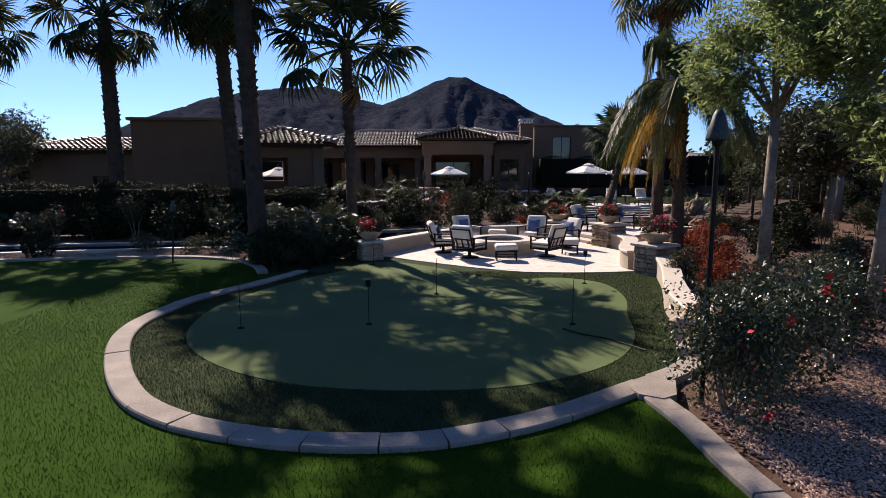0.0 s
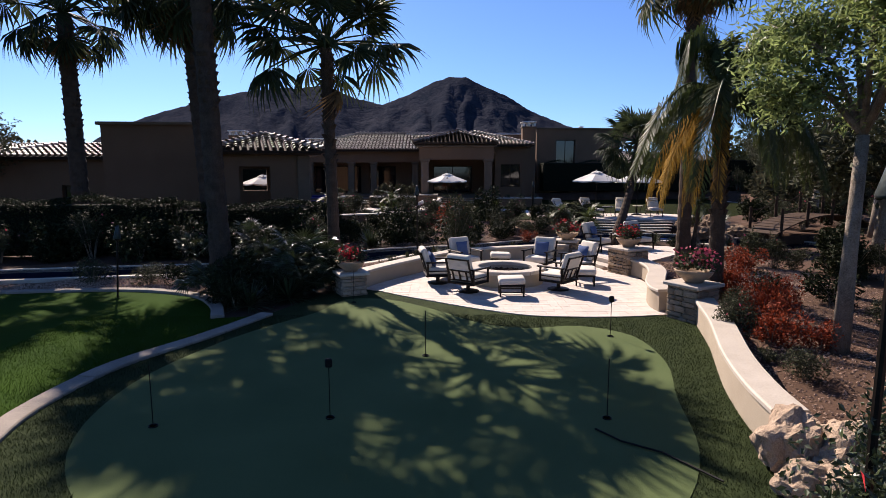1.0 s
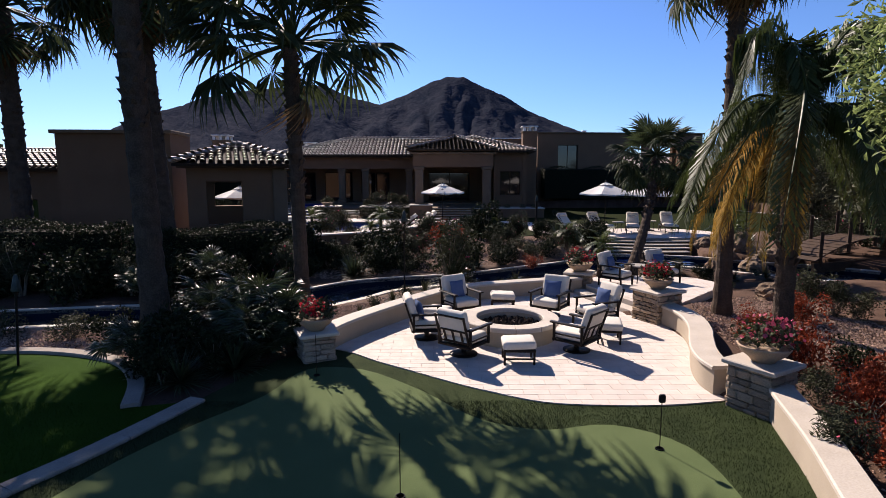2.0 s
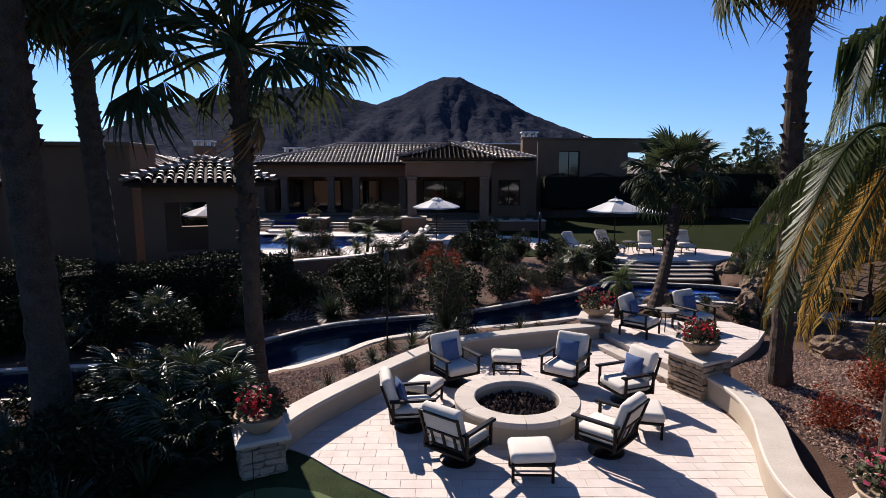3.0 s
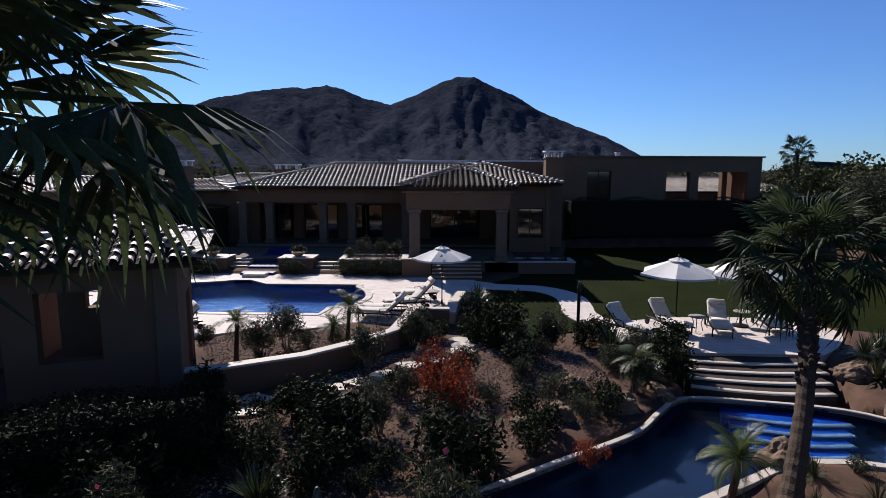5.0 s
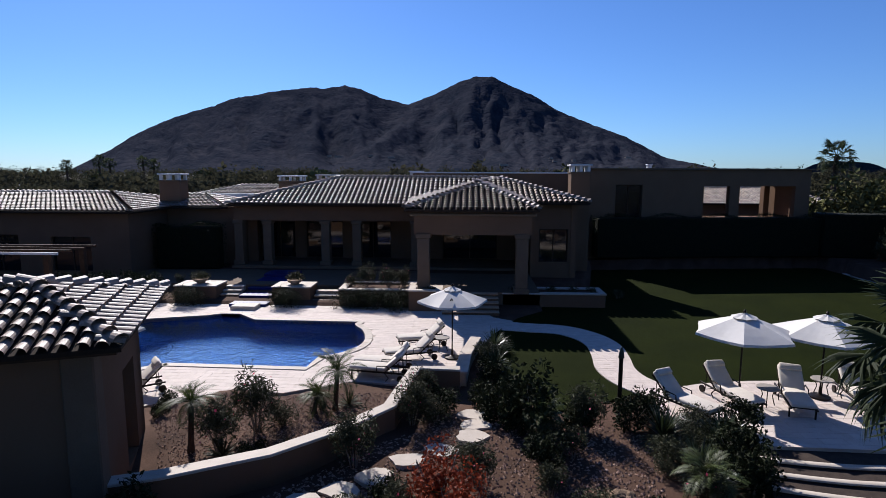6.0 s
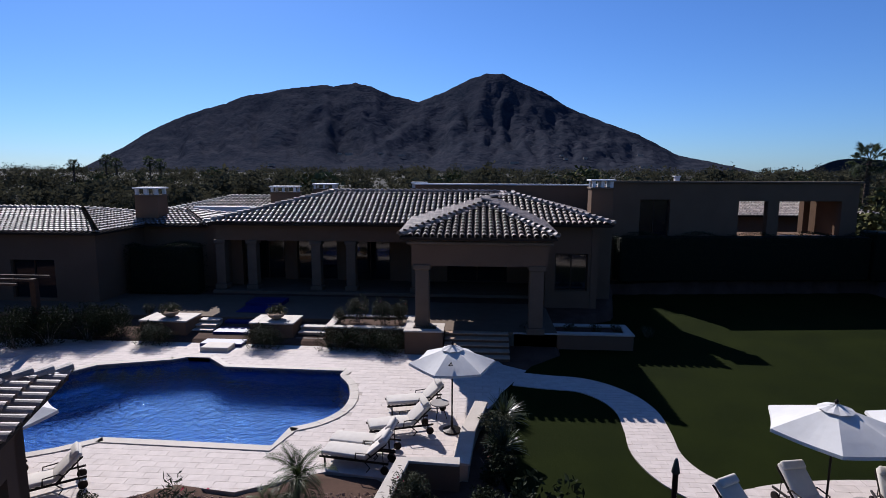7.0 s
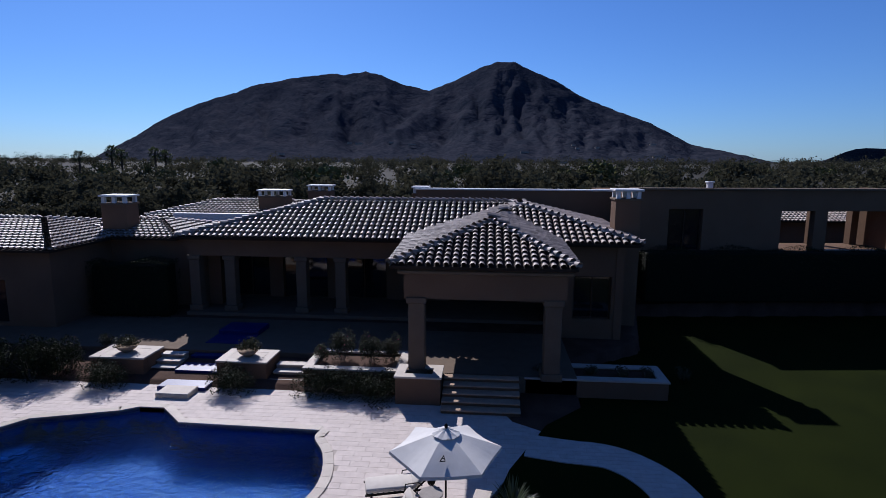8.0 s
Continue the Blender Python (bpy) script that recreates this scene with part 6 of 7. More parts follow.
def chaise(m, label="bronze chaise longue with a cream cushion, back raised"):
    c = thing("chaise_longue", label, "lounger", m, group="poolside chaises longues")
    for sx in (-1, 1):
        raw("side_rail", *strip([(sx * 0.31, 1.0, 0), (sx * 0.31, -0.9, 0)], -0.02, 0.02, 0.27, 0.32, chamfer=0.006), DARKMETAL, c)
        part("leg", boxes((sx * 0.31, 0.85, 0, 0.04, 0.04, 0.28)), DARKMETAL, c)
        raw("scroll_leg", *bar((sx * 0.31, -0.25, 0.28), (sx * 0.31, -0.4, 0.12), (sx * 0.31, -0.3, 0.0), r=0.016), DARKMETAL, c)
        wv, wf = tube([(sx * 0.29, -0.8, 0.11), (sx * 0.34, -0.8, 0.11)], 0.11, 14)
        raw("wheel", wv, wf, DARKMETAL, c)
        raw("armrest", *bar((sx * 0.33, 0.0, 0.3), (sx * 0.33, -0.02, 0.5), (sx * 0.33, -0.35, 0.52), (sx * 0.33, -0.45, 0.42), r=0.018), DARKMETAL, c)
    part("slat_bed", boxes(*[(0, 0.95 - 0.14 * i, 0.3, 0.6, 0.05, 0.02) for i in range(9)]), DARKMETAL, c)
    t = pose(0, -0.28, 0.3, -42, 0, 0)
    bm = bmesh.new()
    for x in (-0.3, 0.3):
        box(bm, x, -0.38, -0.01, 0.035, 0.78, 0.03, m=t)
    for i in range(4):
        box(bm, 0, -0.1 - 0.2 * i, -0.005, 0.58, 0.04, 0.02, m=t)
    part("back_frame", bm, DARKMETAL, c)
    raw("back_prop", *bar((-0.25, -0.72, 0.62), (-0.25, -0.75, 0.1), (0.25, -0.75, 0.1), (0.25, -0.72, 0.62), r=0.012), DARKMETAL, c)
    part("seat_cushion", soft_box(0, 0.36, 0.32, 0.62, 1.24, 0.12, 0.05), CUSHION, c, "plump cream seat cushion", smooth=True)
    part("back_cushion", soft_box(0, -0.4, 0.02, 0.62, 0.82, 0.12, 0.05, t), CUSHION, c, "plump cream back cushion", smooth=True)
    part("head_roll", soft_box(0, -0.72, 0.12, 0.58, 0.2, 0.1, 0.045, t), CUSHION, c, smooth=True)
    return c


def lie(hx, hy, fx, fy, z):
    cx, cy = (hx + fx) / 2, (hy + fy) / 2
    return facing(cx, cy, fx, fy, z)


ZD = Z_DECK + 0.003
ch0 = chaise(lie(0.2, 41.0, -1.4, 40.55, ZD))
place_all(ch0, [lie(-0.1, 39.35, -1.65, 38.8, ZD), lie(-0.85, 37.75, -2.5, 37.95, ZD), lie(-0.95, 37.05, -2.5, 37.3, ZD), lie(-8.6, 35.7, -9.5, 35.0, ZD), lie(-10.7, 36.2, -11.4, 35.5, ZD),
                lie(8.5, 36.0, 8.95, 34.3, Z_TERR + 0.003), lie(10.65, 35.8, 10.15, 34.1, Z_TERR + 0.003), lie(12.5, 36.0, 12.2, 34.4, Z_TERR + 0.003), lie(6.8, 35.0, 7.5, 33.9, Z_TERR + 0.003)])
for x, y, z in ((0.2, 40.1, ZD), (9.65, 34.95, Z_TERR + 0.003), (11.6, 35.7, Z_TERR + 0.003)):
    copy_thing(tb, pose(x, y, z))


def umbrella(x, y, z, top, r, label, turn=0.0):
    u = thing("umbrella", label, "umbrella", pose(x, y, z, 0, 0, turn), group="white garden umbrellas")
    h = top - z
    raw("base_weight", *lathe([(0.28, 0.0), (0.28, 0.05), (0.1, 0.09), (0.04, 0.12), (0.04, 0.32)], 24), DARKMETAL, u)
    raw("pole", *bar((0, 0, 0.1), (0, 0, h - 0.05), r=0.024, sides=10), DARKMETAL, u)
    n, drop, vent = 6, r * 0.4, 0.2
    V, F = [], []
    rows = [(vent, 0.10), (0.5, None), (0.75, None), (1.0, None)]
    seg = 6
    m = n * seg
    for f, _ in rows:
        for j in range(m):
            a = 2 * math.pi * j / m
            k = (j % seg) / seg
            chord = math.cos(math.pi / n) / math.cos((k - 0.5) * 2 * math.pi / n)
            sag = math.sin(math.pi * k)
            rr = r * f * (chord * (1 - 0.035 * sag * f))
            zz = h - 0.05 - (drop - 0.05) * f ** 1.06 - 0.03 * sag * f * (0.4 + f)
            V.append((rr * math.cos(a), rr * math.sin(a), zz))
    for q in range(len(rows) - 1):
        for j in range(m):
            j2 = (j + 1) % m
            F.append((q * m + j, q * m + j2, (q + 1) * m + j2, (q + 1) * m + j))
    canopy = raw("canopy", V, F, CANVAS, u, label="white canvas canopy with six panels")
    k = len(V) - m
    VV, FF = [], []
    for j in range(m):
        p, q = V[k + j], V[k + (j + 1) % m]
        o = len(VV)
        VV += [p, q, (q[0] * 1.01, q[1] * 1.01, q[2] - 0.07), (p[0] * 1.01, p[1] * 1.01, p[2] - 0.07)]
        FF.append((o, o + 3, o + 2, o + 1))
    raw("valance", VV, FF, CANVAS, canopy)
    V, F = [], []
    for f, dz in ((0.02, 0.0), (vent * 0.7, -0.06), (vent * 1.25, -0.115)):
        for j in range(16):
            a = 2 * math.pi * j / 16
            V.append((r * f * math.cos(a), r * f * math.sin(a), h + dz - (0.02 if j % 2 else 0)))
    for q in range(2):
        for j in range(16):
            F.append((q * 16 + j, q * 16 + (j + 1) % 16, (q + 1) * 16 + (j + 1) % 16, (q + 1) * 16 + j))
    raw("vent", V, F, CANVAS, canopy)
    raw("finial", *lathe([(0.03, h - 0.02), (0.045, h + 0.05), (0.01, h + 0.1)], 10), DARKMETAL, u)
    for i in range(n):
        a = 2 * math.pi * i / n
        rb = raw("rib", *bar((0.04 * math.cos(a), 0.04 * math.sin(a), h - 0.09), (0.97 * r * math.cos(a), 0.97 * r * math.sin(a), h - 0.1 - drop * 0.93), r=0.009, sides=4), DARKMETAL, u)
        raw("strut", *bar((0.05 * math.cos(a), 0.05 * math.sin(a), h - 0.75), (0.5 * r * math.cos(a), 0.5 * r * math.sin(a), h - 0.14 - drop * 0.47), r=0.008, sides=4), DARKMETAL, rb)
    return u


pool_umbrella = umbrella(0.62, 39.3, ZD, 2.93, 1.28, "white canvas umbrella with a small dark emblem beside the pool", 10)
EM = []
for (x0, z0, x1, z1) in ((-0.2, 0.0, -0.12, 0.13), (-0.12, 0.13, -0.1, -0.02), (-0.22, -0.02, -0.1, -0.02), (-0.17, 0.06, -0.11, 0.05)):
    EM.append(bar((x0, -0.8 + z0 * 0.9, 2.34 + z0 * 0.36), (x1, -0.8 + z1 * 0.9, 2.34 + z1 * 0.36), r=0.012, sides=4))
raw("emblem", *join(*EM), BLACK, pool_umbrella, label="small dark scribbled emblem printed on canvas")
umbrella(-9.75, 35.0, ZD, 2.85, 1.28, "white canvas umbrella on the far side of the pool", 20)
umbrella(9.1, 35.45, Z_TERR + 0.003, 3.05, 1.4, "white canvas umbrella on the sun terrace", 5)
umbrella(11.5, 35.6, Z_TERR + 0.003, 3.0, 1.4, "white canvas umbrella on the sun terrace", 17)


# ---- stone pedestals with planted bowls ----
STONE_ME = []
for k in range(6):
    bm = bmesh.new()
    box(bm, 0, 0, -0.5, 1, 1, 1, 0.12)
    for v in bm.verts:
        v.co += Vector([random.uniform(-0.05, 0.05) for _ in range(3)])
    me = bpy.data.meshes.new("mesh")
    bm.to_mesh(me)
    bm.free()
    me.materials.append(STONE)
    STONE_ME.append(me)


def pedestal(x, y, z, w, d, h, rz, label, seed):
    rnd = random.Random(seed)
    p = thing("stone_pedestal", label, "pedestal", pose(x, y, z, 0, 0, rz), group="stone planter pedestals")
    part("core", boxes((0, 0, 0, w - 0.12, d - 0.12, h - 0.06)), GROUT, p)
    for sx, sy, L in ((0, -1, w), (1, 0, d), (-1, 0, d), (0, 1, w)):
        zz = 0.0
        while zz < h - 0.1:
            hh = min(rnd.uniform(0.07, 0.14), h - 0.06 - zz)
            u = -L / 2
            while u < L / 2 - 0.02:
                ll = min(rnd.uniform(0.16, 0.38), L / 2 - u)
                ob = new("stone", rnd.choice(STONE_ME))
                ob.parent = p
                cu, t = u + ll / 2, rnd.uniform(0.1, 0.15)
                px, py = (cu, sy * (d / 2 - 0.05)) if sy else (sx * (w / 2 - 0.05), cu)
                ob.matrix_basis = pose(px, py, zz + hh / 2, 0, 0, 0 if sy else 90) @ Matrix.Diagonal((ll - 0.012, t, hh - 0.012, 1))
                u += ll
            zz += hh
    part("cap", boxes((0, 0, h - 0.06, w + 0.14, d + 0.14, 0.07), bevel=0.015), COPING, p, "pale stone cap slab")
    return p


def flower_bowl(x, y, z, r, label, petals, seed, square=False):
    b = thing("flower_bowl", label, "planter", pose(x, y, z), group="planted bowls")
    raw("bowl", *lathe([(r * 0.45, 0.0), (r * 0.55, 0.05), (r * 0.85, 0.13), (r, 0.22), (r * 1.04, 0.25), (r * 0.95, 0.25), (r * 0.85, 0.18), (0.02, 0.18)], 26), TERRA, b, smooth=True)
    P = clumps(620, r * 1.4, r * 1.4, 0.4, 11, 0.2)
    leaf_object("foliage", *leaves(P, 0.085, aspect=0.6), LEAFG, b)
    P = clumps(190, r * 1.35, r * 1.35, 0.4, 11, 0.24, 0.0)
    leaf_object("blossom", *leaves(P, 0.065, aspect=0.95), petals, b, "dense red and pink blossoms")
    return b


pedestal(5.3, 14.22, -0.02, 0.68, 0.68, 0.76, 30, "square ledge-stone pedestal between patio and green", 1)
flower_bowl(5.3, 14.22, 0.75, 0.36, "stone bowl of pink and red flowers on a pedestal", PINK, 1)
pedestal(5.68, 19.3, 0.0, 0.78, 0.78, 0.78, 25, "square ledge-stone pedestal at the patio steps", 2)
flower_bowl(5.68, 19.3, 0.79, 0.34, "stone bowl of red flowers on a pedestal", PETAL, 2)
pedestal(4.72, 22.95, 0.0, 0.72, 0.66, 0.56, -22, "square ledge-stone pedestal at the wall's end", 3)
flower_bowl(4.72, 22.95, 0.57, 0.38, "stone bowl of bright red flowers at the wall's end", PETAL, 3)
pedestal(-1.88, 16.6, -0.05, 0.6, 0.6, 0.6, 25, "square ledge-stone pedestal at the seat wall's end", 4)
flower_bowl(-1.88, 16.6, 0.56, 0.34, "stone bowl of red flowers at the seat wall's end", PETAL, 4)
for x, y in ((-13.1, 48.3), (-8.0, 48.3)):
    flower_bowl(x, y, 1.1, 0.4, "stone bowl of pale foliage on a house planter", LEAFG, 5)

# steps from the patio to the raised patio
st = thing("patio_steps", "two broad pale stone steps up to the raised patio", "steps", kind="structure")
EDGE = [(5.35, 19.38, 0), (4.5, 21.8, 0), (4.42, 22.3, 0)]
raw("step", *strip(EDGE, -0.34, 0.0, 0.0, 0.14, chamfer=0.012), COPING, st)
raw("step", *strip([(5.66, 19.72, 0), (5.12, 21.3, 0), (4.8, 22.35, 0)], -0.2, 0.0, 0.0, 0.256, chamfer=0.012), COPING, st)

# curved terrace steps down to the pond, the last of them under water
ts = thing("terrace_steps", "broad curved garden steps with pale nosings down to the pond", "steps", kind="structure")
AGG = mat("dark_aggregate", (0.06, 0.045, 0.036), (0.03, 0.023, 0.02), 0.9, 6, 70, 0.4)
for k in range(8):
    wet = k > 3
    y0, z = (32.05 - 0.5 * k, 0.42 - 0.08 * k) if not wet else (29.35 - 0.45 * (k - 4), -0.16 - 0.1 * (k - 4))
    xl, xr = (7.75 - 0.04 * k, 12.1 - 0.28 * k) if not wet else (7.9, 10.9 - 0.25 * (k - 4))
    line = [(x, y0 - (0.06 + 0.03 * min(k, 4)) * (x - xl) - 0.22 * math.sin(math.pi * (x - xl) / (xr - xl)), 0) for x in np.linspace(xl, xr, 13)]
    raw("tread", *strip(line, 0.17, 0.9, -0.5, z - 0.006, chamfer=0.004), POOLTILE if wet else AGG, ts)
    raw("riser", *strip(line, 0.03, 0.17, -0.5, z - 0.045, chamfer=0.004), POOLTILE if wet else AGG, ts)
    raw("nosing", *strip(line, 0.0, 0.18, z - 0.045, z, chamfer=0.012), mat("wet_nosing", (0.1, 0.15, 0.19), (0.07, 0.1, 0.13), 0.8) if wet else COPING, ts, "pale stone step nosing")


# ---- torches ----
def torch(x, y, z, h, label, lean=0.0, thick=0.022, head=0.7):
    t = thing("garden_torch", label, "torch", pose(x, y, z, 0, lean, 0), group="garden torches")
    raw("pole", *bar((0, 0, -0.1), (0, 0, h - 0.3), r=thick, sides=8), DARKMETAL, t)
    raw("collar", *lathe([(0.03, h - 0.36), (0.055, h - 0.33), (0.055, h - 0.27), (0.03, h - 0.25)], 12), DARKMETAL, t)
    raw("flame_cone", *lathe([(0.11 * head, h - 0.3), (0.115 * head, h - 0.28), (0.085 * head, h - 0.16), (0.055 * head, h - 0.05), (0.03 * head, h)], 16), mat("aged_copper", (0.06, 0.075, 0.07), (0.03, 0.035, 0.035), 0.5, 8, 40, 0.1, metal=0.5), t, "dull conical burner head")
    return t


torch(2.92, 6.5, 0.0, 3.04, "tall dark metal garden torch beside the kerb", head=1.0, thick=0.027)
torch(-0.5, 21.5, 0.1, 2.4, "dark metal garden torch behind the patio wall")
torch(5.25, 33.95, 0.25, 2.2, "dark metal garden torch beside the lawn", thick=0.055)
torch(-7.3, 16.2, 0.0, 1.7, "thin dark garden torch leaning on the lawn", 4)
torch(15.2, 33.0, 0.3, 2.3, "dark metal garden torch beside the sun terrace")


# ---- putting green pins ----
def pin(x, y, h, label, flag):
    p = thing("golf_pin", label, "golf pin", pose(x, y, 0.028), group="putting green pins")
    raw("stick", *bar((0, 0, -0.02), (0, 0, h), r=0.006, sides=6), DARKMETAL, p)
    raw("cup_rim", *lathe([(0.054, -0.01), (0.054, 0.003), (0.046, 0.003), (0.046, -0.01)], 16), BLACK, p)
    if flag:
        part("marker", boxes((0.0, 0, h - 0.11, 0.085, 0.05, 0.11), bevel=0.015), BLACK, p, "small dark marker head")
    return p


for x, y, flag in ((2.27, 9.6, 0), (-1.0, 9.62, 1), (-2.98, 9.4, 0), (0.06, 11.9, 0), (-1.66, 15.6, 0), (3.3, 12.95, 1)):
    pin(x, y, 0.72, "short dark practice pin standing in the putting green", flag)
hose = thing("putting_line", "thin dark cord lying across the putting green", "cord")
raw("cord", *tube([(2.05, 9.3, 0.035), (2.25, 9.0, 0.036), (2.6, 8.75, 0.036), (2.95, 8.2, 0.036)], 0.012, 6), BLACK, hose)


# ---- boulders ----
def boulder(x, y, z, sx, sy, sz, seed, label="weathered tan boulder"):
    bm = bmesh.new()
    bmesh.ops.create_icosphere(bm, subdivisions=4, radius=1.0)
    for v in bm.verts:
        p = v.co.copy()
        n1 = noise.noise(p * 1.3 + Vector((seed * 3.1, 0, 0)))
        n2 = noise.noise(p * 3.7 + Vector((0, seed * 2.3, 0)))
        n3 = abs(noise.noise(p * 2.4 + Vector((seed, seed * 1.7, 0))))
        v.co = p * (1.05 + 0.3 * n1 + 0.14 * n2 - 0.28 * n3 + 0.05 * noise.noise(p * 11))
        if v.co.z < -0.35:
            v.co.z = -0.35
    ob = part("boulder", bm, BOULDERL if seed < 6 else BOULDER, None)
    ob.matrix_basis = pose(x, y, z, 0, 0, seed * 37) @ Matrix.Diagonal((sx, sy, sz, 1))
    return tagged(ob, label, "boulder", "garden boulders")


ROCKS = ((3.78, 8.5, 0.2, 0.36, 0.32, 0.4), (4.1, 8.3, 0.2, 0.36, 0.32, 0.38), (3.85, 7.95, 0.1, 0.32, 0.28, 0.27), (3.58, 8.0, 0.1, 0.26, 0.22, 0.22), (4.35, 8.65, 0.14, 0.28, 0.25, 0.24),
         (12.9, 29.3, 0.3, 0.65, 0.55, 0.75), (12.0, 28.6, 0.1, 0.55, 0.45, 0.42), (13.4, 28.3, 0.2, 0.6, 0.5, 0.4), (12.5, 31.0, 0.3, 0.55, 0.45, 0.4), (7.9, 26.75, -0.05, 0.5, 0.42, 0.5),
         (10.6, 26.4, -0.05, 0.5, 0.42, 0.45), (12.1, 26.6, 0.0, 0.6, 0.5, 0.4), (3.6, 28.6, 0.2, 0.4, 0.32, 0.28), (2.7, 28.0, 0.15, 0.35, 0.3, 0.24), (5.2, 29.2, 0.2, 0.5, 0.4, 0.34), (4.3, 30.2, 0.25, 0.5, 0.4, 0.32),
         (6.6, 30.1, 0.1, 0.45, 0.35, 0.3), (-0.8, 27.0, 0.1, 0.3, 0.24, 0.2), (9.7, 21.2, 0.2, 0.5, 0.4, 0.32))
for i, (x, y, z, sx, sy, sz) in enumerate(ROCKS):
    boulder(x, y, z, sx, sy, sz, i + 1, "sunlit weathered tan boulder" if i < 5 else "brown weathered garden boulder in the planting")

# stepping stones
for i, (x, y) in enumerate(((-4.1, 28.75), (-4.05, 29.45), (-3.05, 29.75), (-2.2, 30.05), (-1.5, 30.5), (-0.87, 31.05), (-0.2, 31.75), (0.55, 32.3), (1.3, 32.95), (1.4, 33.6), (1.35, 34.3))):
    n = 11
    poly = [(x + (0.42 + 0.07 * math.sin(3 * a + i) + 0.04 * math.sin(7 * a + 2 * i)) * math.cos(a), y + (0.33 + 0.06 * math.cos(2 * a + 2 * i)) * math.sin(a)) for a in np.linspace(0, 2 * math.pi, n, False)]
    z = float(rise(x, y))
    s = raw("stepping_stone", *slab(poly, z - 0.06, z + 0.05), COPING)
    tagged(s, "irregular pale flagstone stepping stone in gravel", "stepping stone", "flagstone path")

# ---- wooden bridge over the pond's far arm ----
br = thing("footbridge", "dark arched wooden footbridge with rope-strung posts", "bridge", pose(16.5, 27.6, 0.0, 0, 0, 22))
for i in range(22):
    u = -3.3 + 0.3 * i + 0.15
    z = 0.35 + 0.75 * (1 - (u / 3.4) ** 2)
    bm = bmesh.new()
    box(bm, 0, 0, 0, 0.27, 1.5, 0.05, 0.008, m=pose(u, 0, z, 0, math.degrees(math.atan(2 * 0.75 * u / 3.4 ** 2)), 0))
    part("plank", bm, WOODD, br)
for sy in (-1, 1):
    raw("beam", *strip([(-3.35, sy * 0.7, 0), (3.35, sy * 0.7, 0)], -0.05, 0.05, 0.0, 0.34, chamfer=0.01), WOODD, br)
    tops = []
    for i in range(5):
        u = -3.0 + 1.5 * i
        z = 0.35 + 0.75 * (1 - (u / 3.4) ** 2)
        raw("post", *bar((u, sy * 0.72, z - 0.3), (u, sy * 0.72, z + 0.95), r=0.06, sides=8), WOODD, br)
        tops.append((u, z + 0.85))
    for (u0, z0), (u1, z1) in zip(tops[:-1], tops[1:]):
        raw("rope", *tube([(u0 + (u1 - u0) * f, sy * 0.72, z0 + (z1 - z0) * f - 0.18 * math.sin(math.pi * f)) for f in np.linspace(0, 1, 7)], 0.02, 5), WOODD, br)

# ---- gravel in the beds ----
def gravel(region, n, name, label, lo=0.012, hi=0.035):
    xs, ys = [p[0] for p in region], [p[1] for p in region]
    P = np.c_[RNG.uniform(min(xs), max(xs), n * 2), RNG.uniform(min(ys), max(ys), n * 2)]
    P = P[inside(region, P[:, 0], P[:, 1])][:n]
    z = rise(P[:, 0], P[:, 1]) - 0.015
    s = RNG.uniform(lo, hi, len(P))
    D = np.array([(1, 0, 0), (-1, 0, 0), (0, 1, 0), (0, -1, 0), (0, 0, 0.8), (0, 0, -0.5)])
    V = np.c_[P, z][:, None, :] + D[None] * s[:, None, None] * RNG.uniform(0.6, 1.4, (len(P), 6, 1))
    T = np.array([(0, 2, 4), (2, 1, 4), (1, 3, 4), (3, 0, 4)])
    F = (np.arange(len(P)) * 6)[:, None, None] + T[None]
    ob = leaf_object(name, V.reshape(-1, 3), F.reshape(-1, 3), GRAVEL, None, label, "stuff")
    ob["category"] = "gravel"


gravel([(2.8, 6.6), (2.95, 4.0), (3.4, 0.5), (9, 0.5), (11, 8), (10.5, 18), (6.8, 18.5), (6.2, 16.2), (6.3, 14.0), (5.0, 12.0), (4.4, 9.2), (3.6, 7.2)], 26000, "bed_gravel", "loose brown gravel and mulch in the side bed", 0.01, 0.024)
gravel([(2.85, 6.6), (2.98, 4.0), (3.4, 2.2), (6.5, 2.2), (6.5, 8.6), (4.5, 9.0), (3.6, 7.2)], 60000, "fine_gravel", "fine pale brown crushed gravel beside the kerb", 0.007, 0.017)
gravel([(6.2, 16.4), (6.3, 18.5), (6.9, 20.2), (8.3, 21.5), (10.4, 21.6), (10, 17), (8, 15.5)], 9000, "patio_gravel", "loose brown gravel beside the raised patio")
gravel([(-4.8, 18.4), (-2.4, 17.4), (-1.5, 19.6), (-1.3, 20.9), (-2.6, 20.1), (-5.0, 19.1)], 5000, "bank_gravel", "loose brown gravel along the stream bank")
gravel([(-2.4, 18.6), (-1.1, 21.6), (1.0, 23.0), (4.4, 24.2), (4.7, 23.2), (1.0, 22.0), (-1.0, 19.4)], 6000, "strip_gravel", "loose brown gravel between patio wall and stream")
gravel([(-8.3, 35.2), (-0.6, 36.0), (-1.0, 33.4), (-3.3, 31.1), (-5.2, 30.0)], 5000, "inner_gravel", "loose tan gravel in the palm bed")
gravel([(-13, 16.9), (-8.5, 17.2), (-5.6, 17.0), (-5.2, 18.9), (-8.5, 18.4), (-13, 17.4)], 5000, "side_gravel", "loose grey-brown gravel beside the stream")
gravel([(-5, 24), (1, 26), (5, 29), (6, 33), (2, 35.8), (-0.5, 33), (-3, 30.4), (-5, 28.5)], 9000, "garden_gravel", "loose tan gravel among the shrubs", 0.015, 0.045)


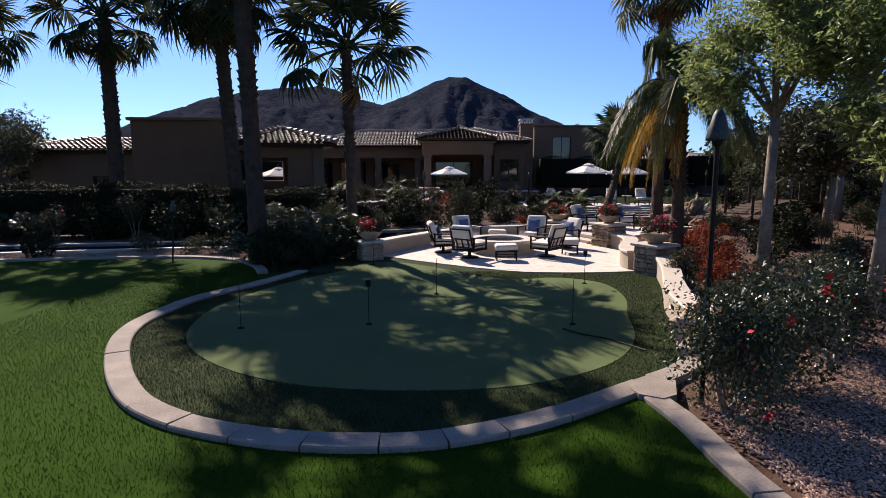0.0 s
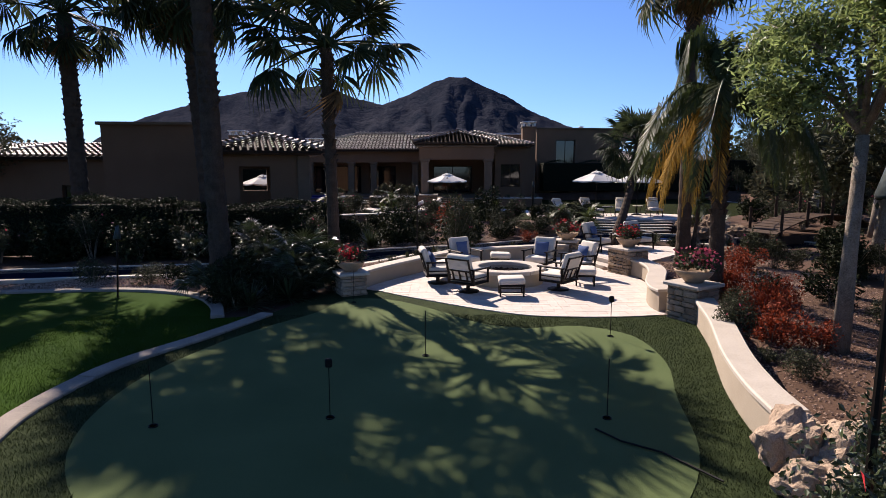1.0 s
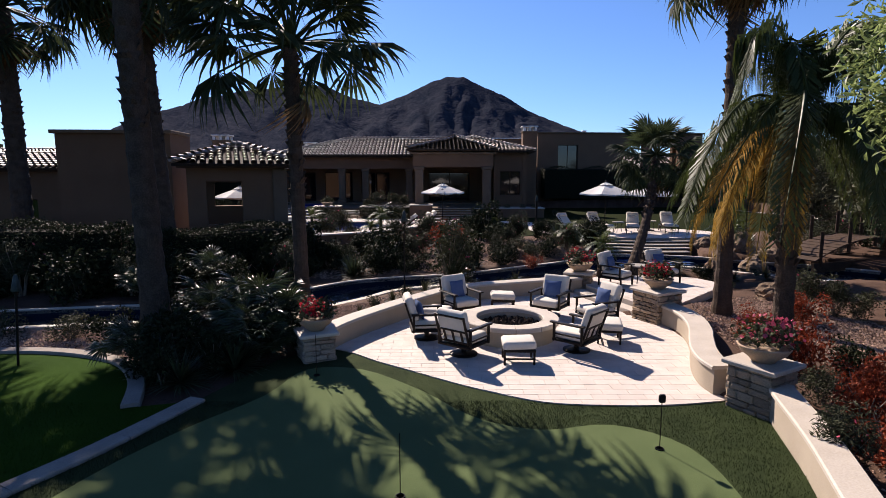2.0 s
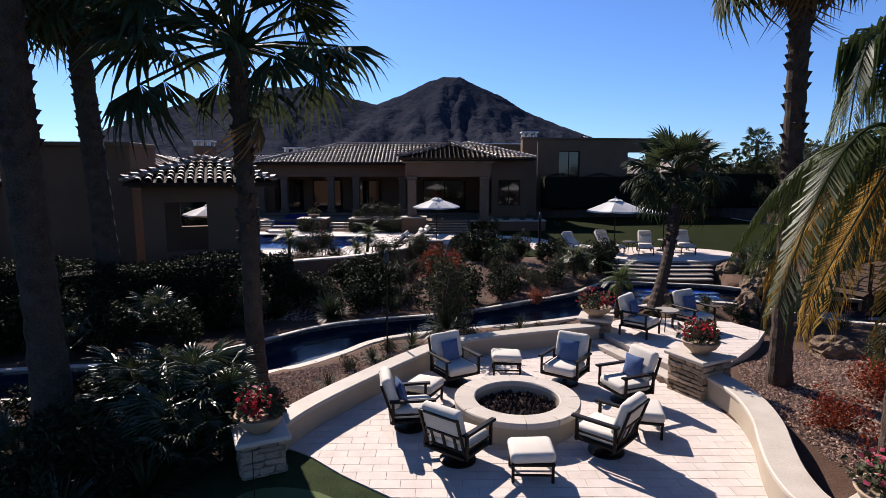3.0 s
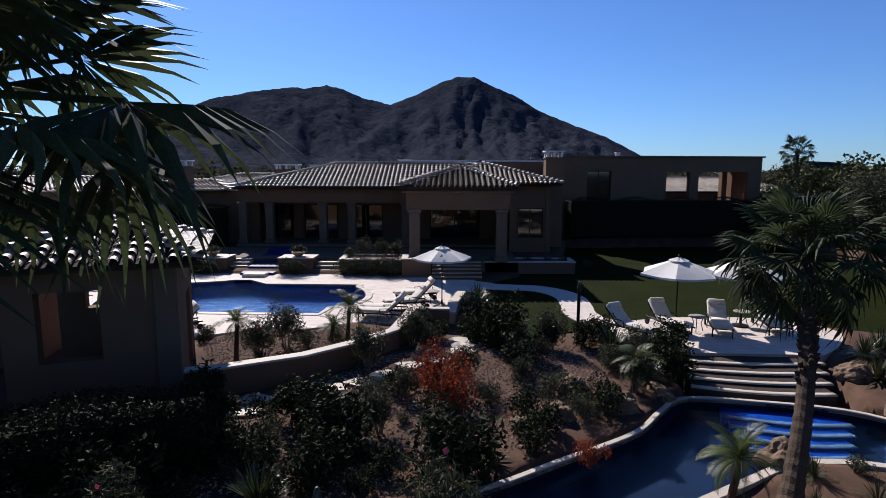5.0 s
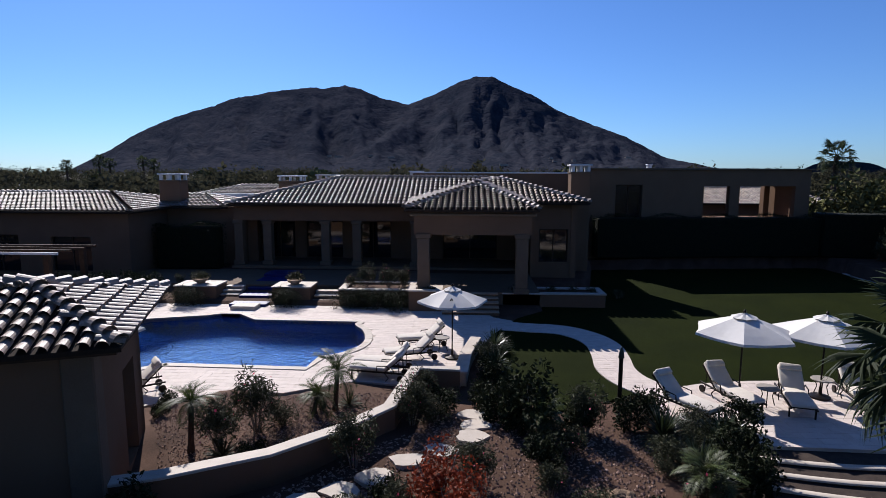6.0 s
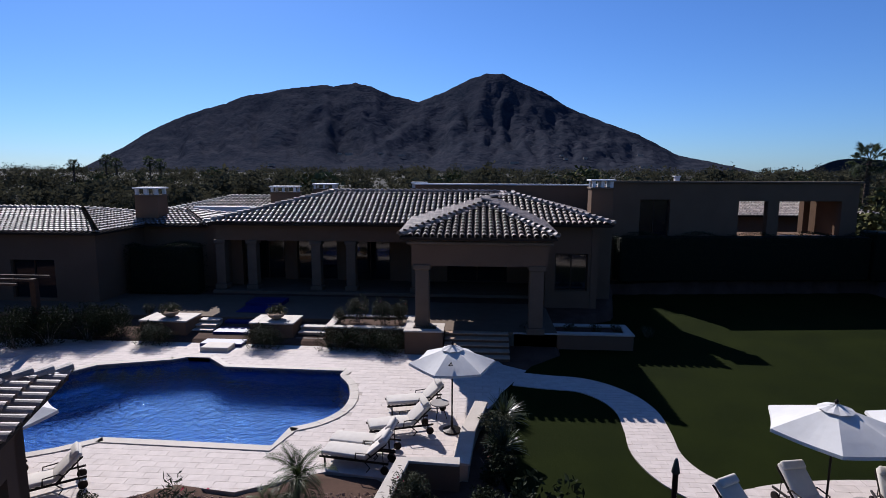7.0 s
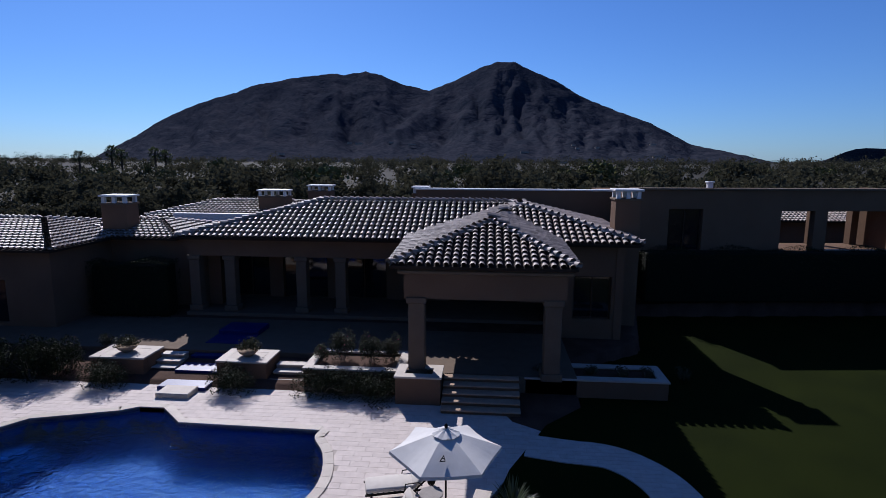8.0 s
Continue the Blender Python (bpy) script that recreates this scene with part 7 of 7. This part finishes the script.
# ---- grass blades where the camera passes nearest ----
def blades(region, holes, n, h, material, name, label, z0):
    xs, ys = [p[0] for p in region], [p[1] for p in region]
    P = np.c_[RNG.uniform(max(min(xs), -7), min(max(xs), 5.5), n), RNG.uniform(max(min(ys), 2.2), min(max(ys), 14.5), n)]
    ok = inside(region, P[:, 0], P[:, 1])
    for q in holes:
        ok &= ~inside(q, P[:, 0], P[:, 1])
    P = P[ok]
    k = len(P)
    a = RNG.uniform(0, 2 * math.pi, k)
    H = h * RNG.uniform(0.5, 1.2, k)
    W = np.c_[np.cos(a), np.sin(a), np.zeros(k)] * 0.0045
    B = np.c_[P, np.full(k, z0)]
    T = B + np.c_[RNG.normal(0, 0.35, (k, 2)) * H[:, None], H]
    V = np.stack([B - W, B + W, T], 1).reshape(-1, 3)
    F = np.arange(3 * k).reshape(-1, 3)
    ob = leaf_object(name, V, F, material, None, label, "stuff")
    ob["category"] = "grass"


blades(TURF, [GREEN_OUT], 150000, 0.035, FRINGE_B, "fringe_grass", "longer dark green grass blades round the putting green", 0.008)
blades(LAWN_FRONT, [], 170000, 0.03, LAWN_B, "lawn_grass", "short bright green mown grass blades", -0.002)


# ---- paving, last: its pieces are many ----
pave(PATIO, 0.03, [], "sunlit cream travertine patio round the fire pit", "patio", 0.42, 0.21, 420, (-3, 13, 7, 23), PAVER, PAVERJ)
pave(B_PATIO, 0.253, [], "raised cream travertine sitting area above two steps", "upper_patio", 0.42, 0.21, 100, (5, 19.5, 8, 23), PAVER, PAVERJ, 0.4)
pave(DECK, Z_DECK, [POOL], "sunlit pale travertine pool deck in running bond", "pool_deck", 0.56, 0.28, 330, (-4.2, 36, 2.5, 44), PAVER, PAVERJ, 0.2)
pave(TERRACE, Z_TERR, [], "pale paved sun terrace at the head of the steps", "sun_terrace", 0.61, 0.305, 60, (7, 33, 11, 37), PAVER, PAVERJ, 0.4)
WALK = [p[:2] for p in offset(WALK_MID, 0.68)] + [p[:2] for p in offset(WALK_MID, -0.68)[::-1]]
pave(WALK, Z_LAWN2 + 0.03, [], "curving pale brick-paved garden walk across the lawn", "garden_walk", 0.42, 0.21, 150, (4.8, 36, 7.5, 43), PAVER, PAVERJ, 0.1)
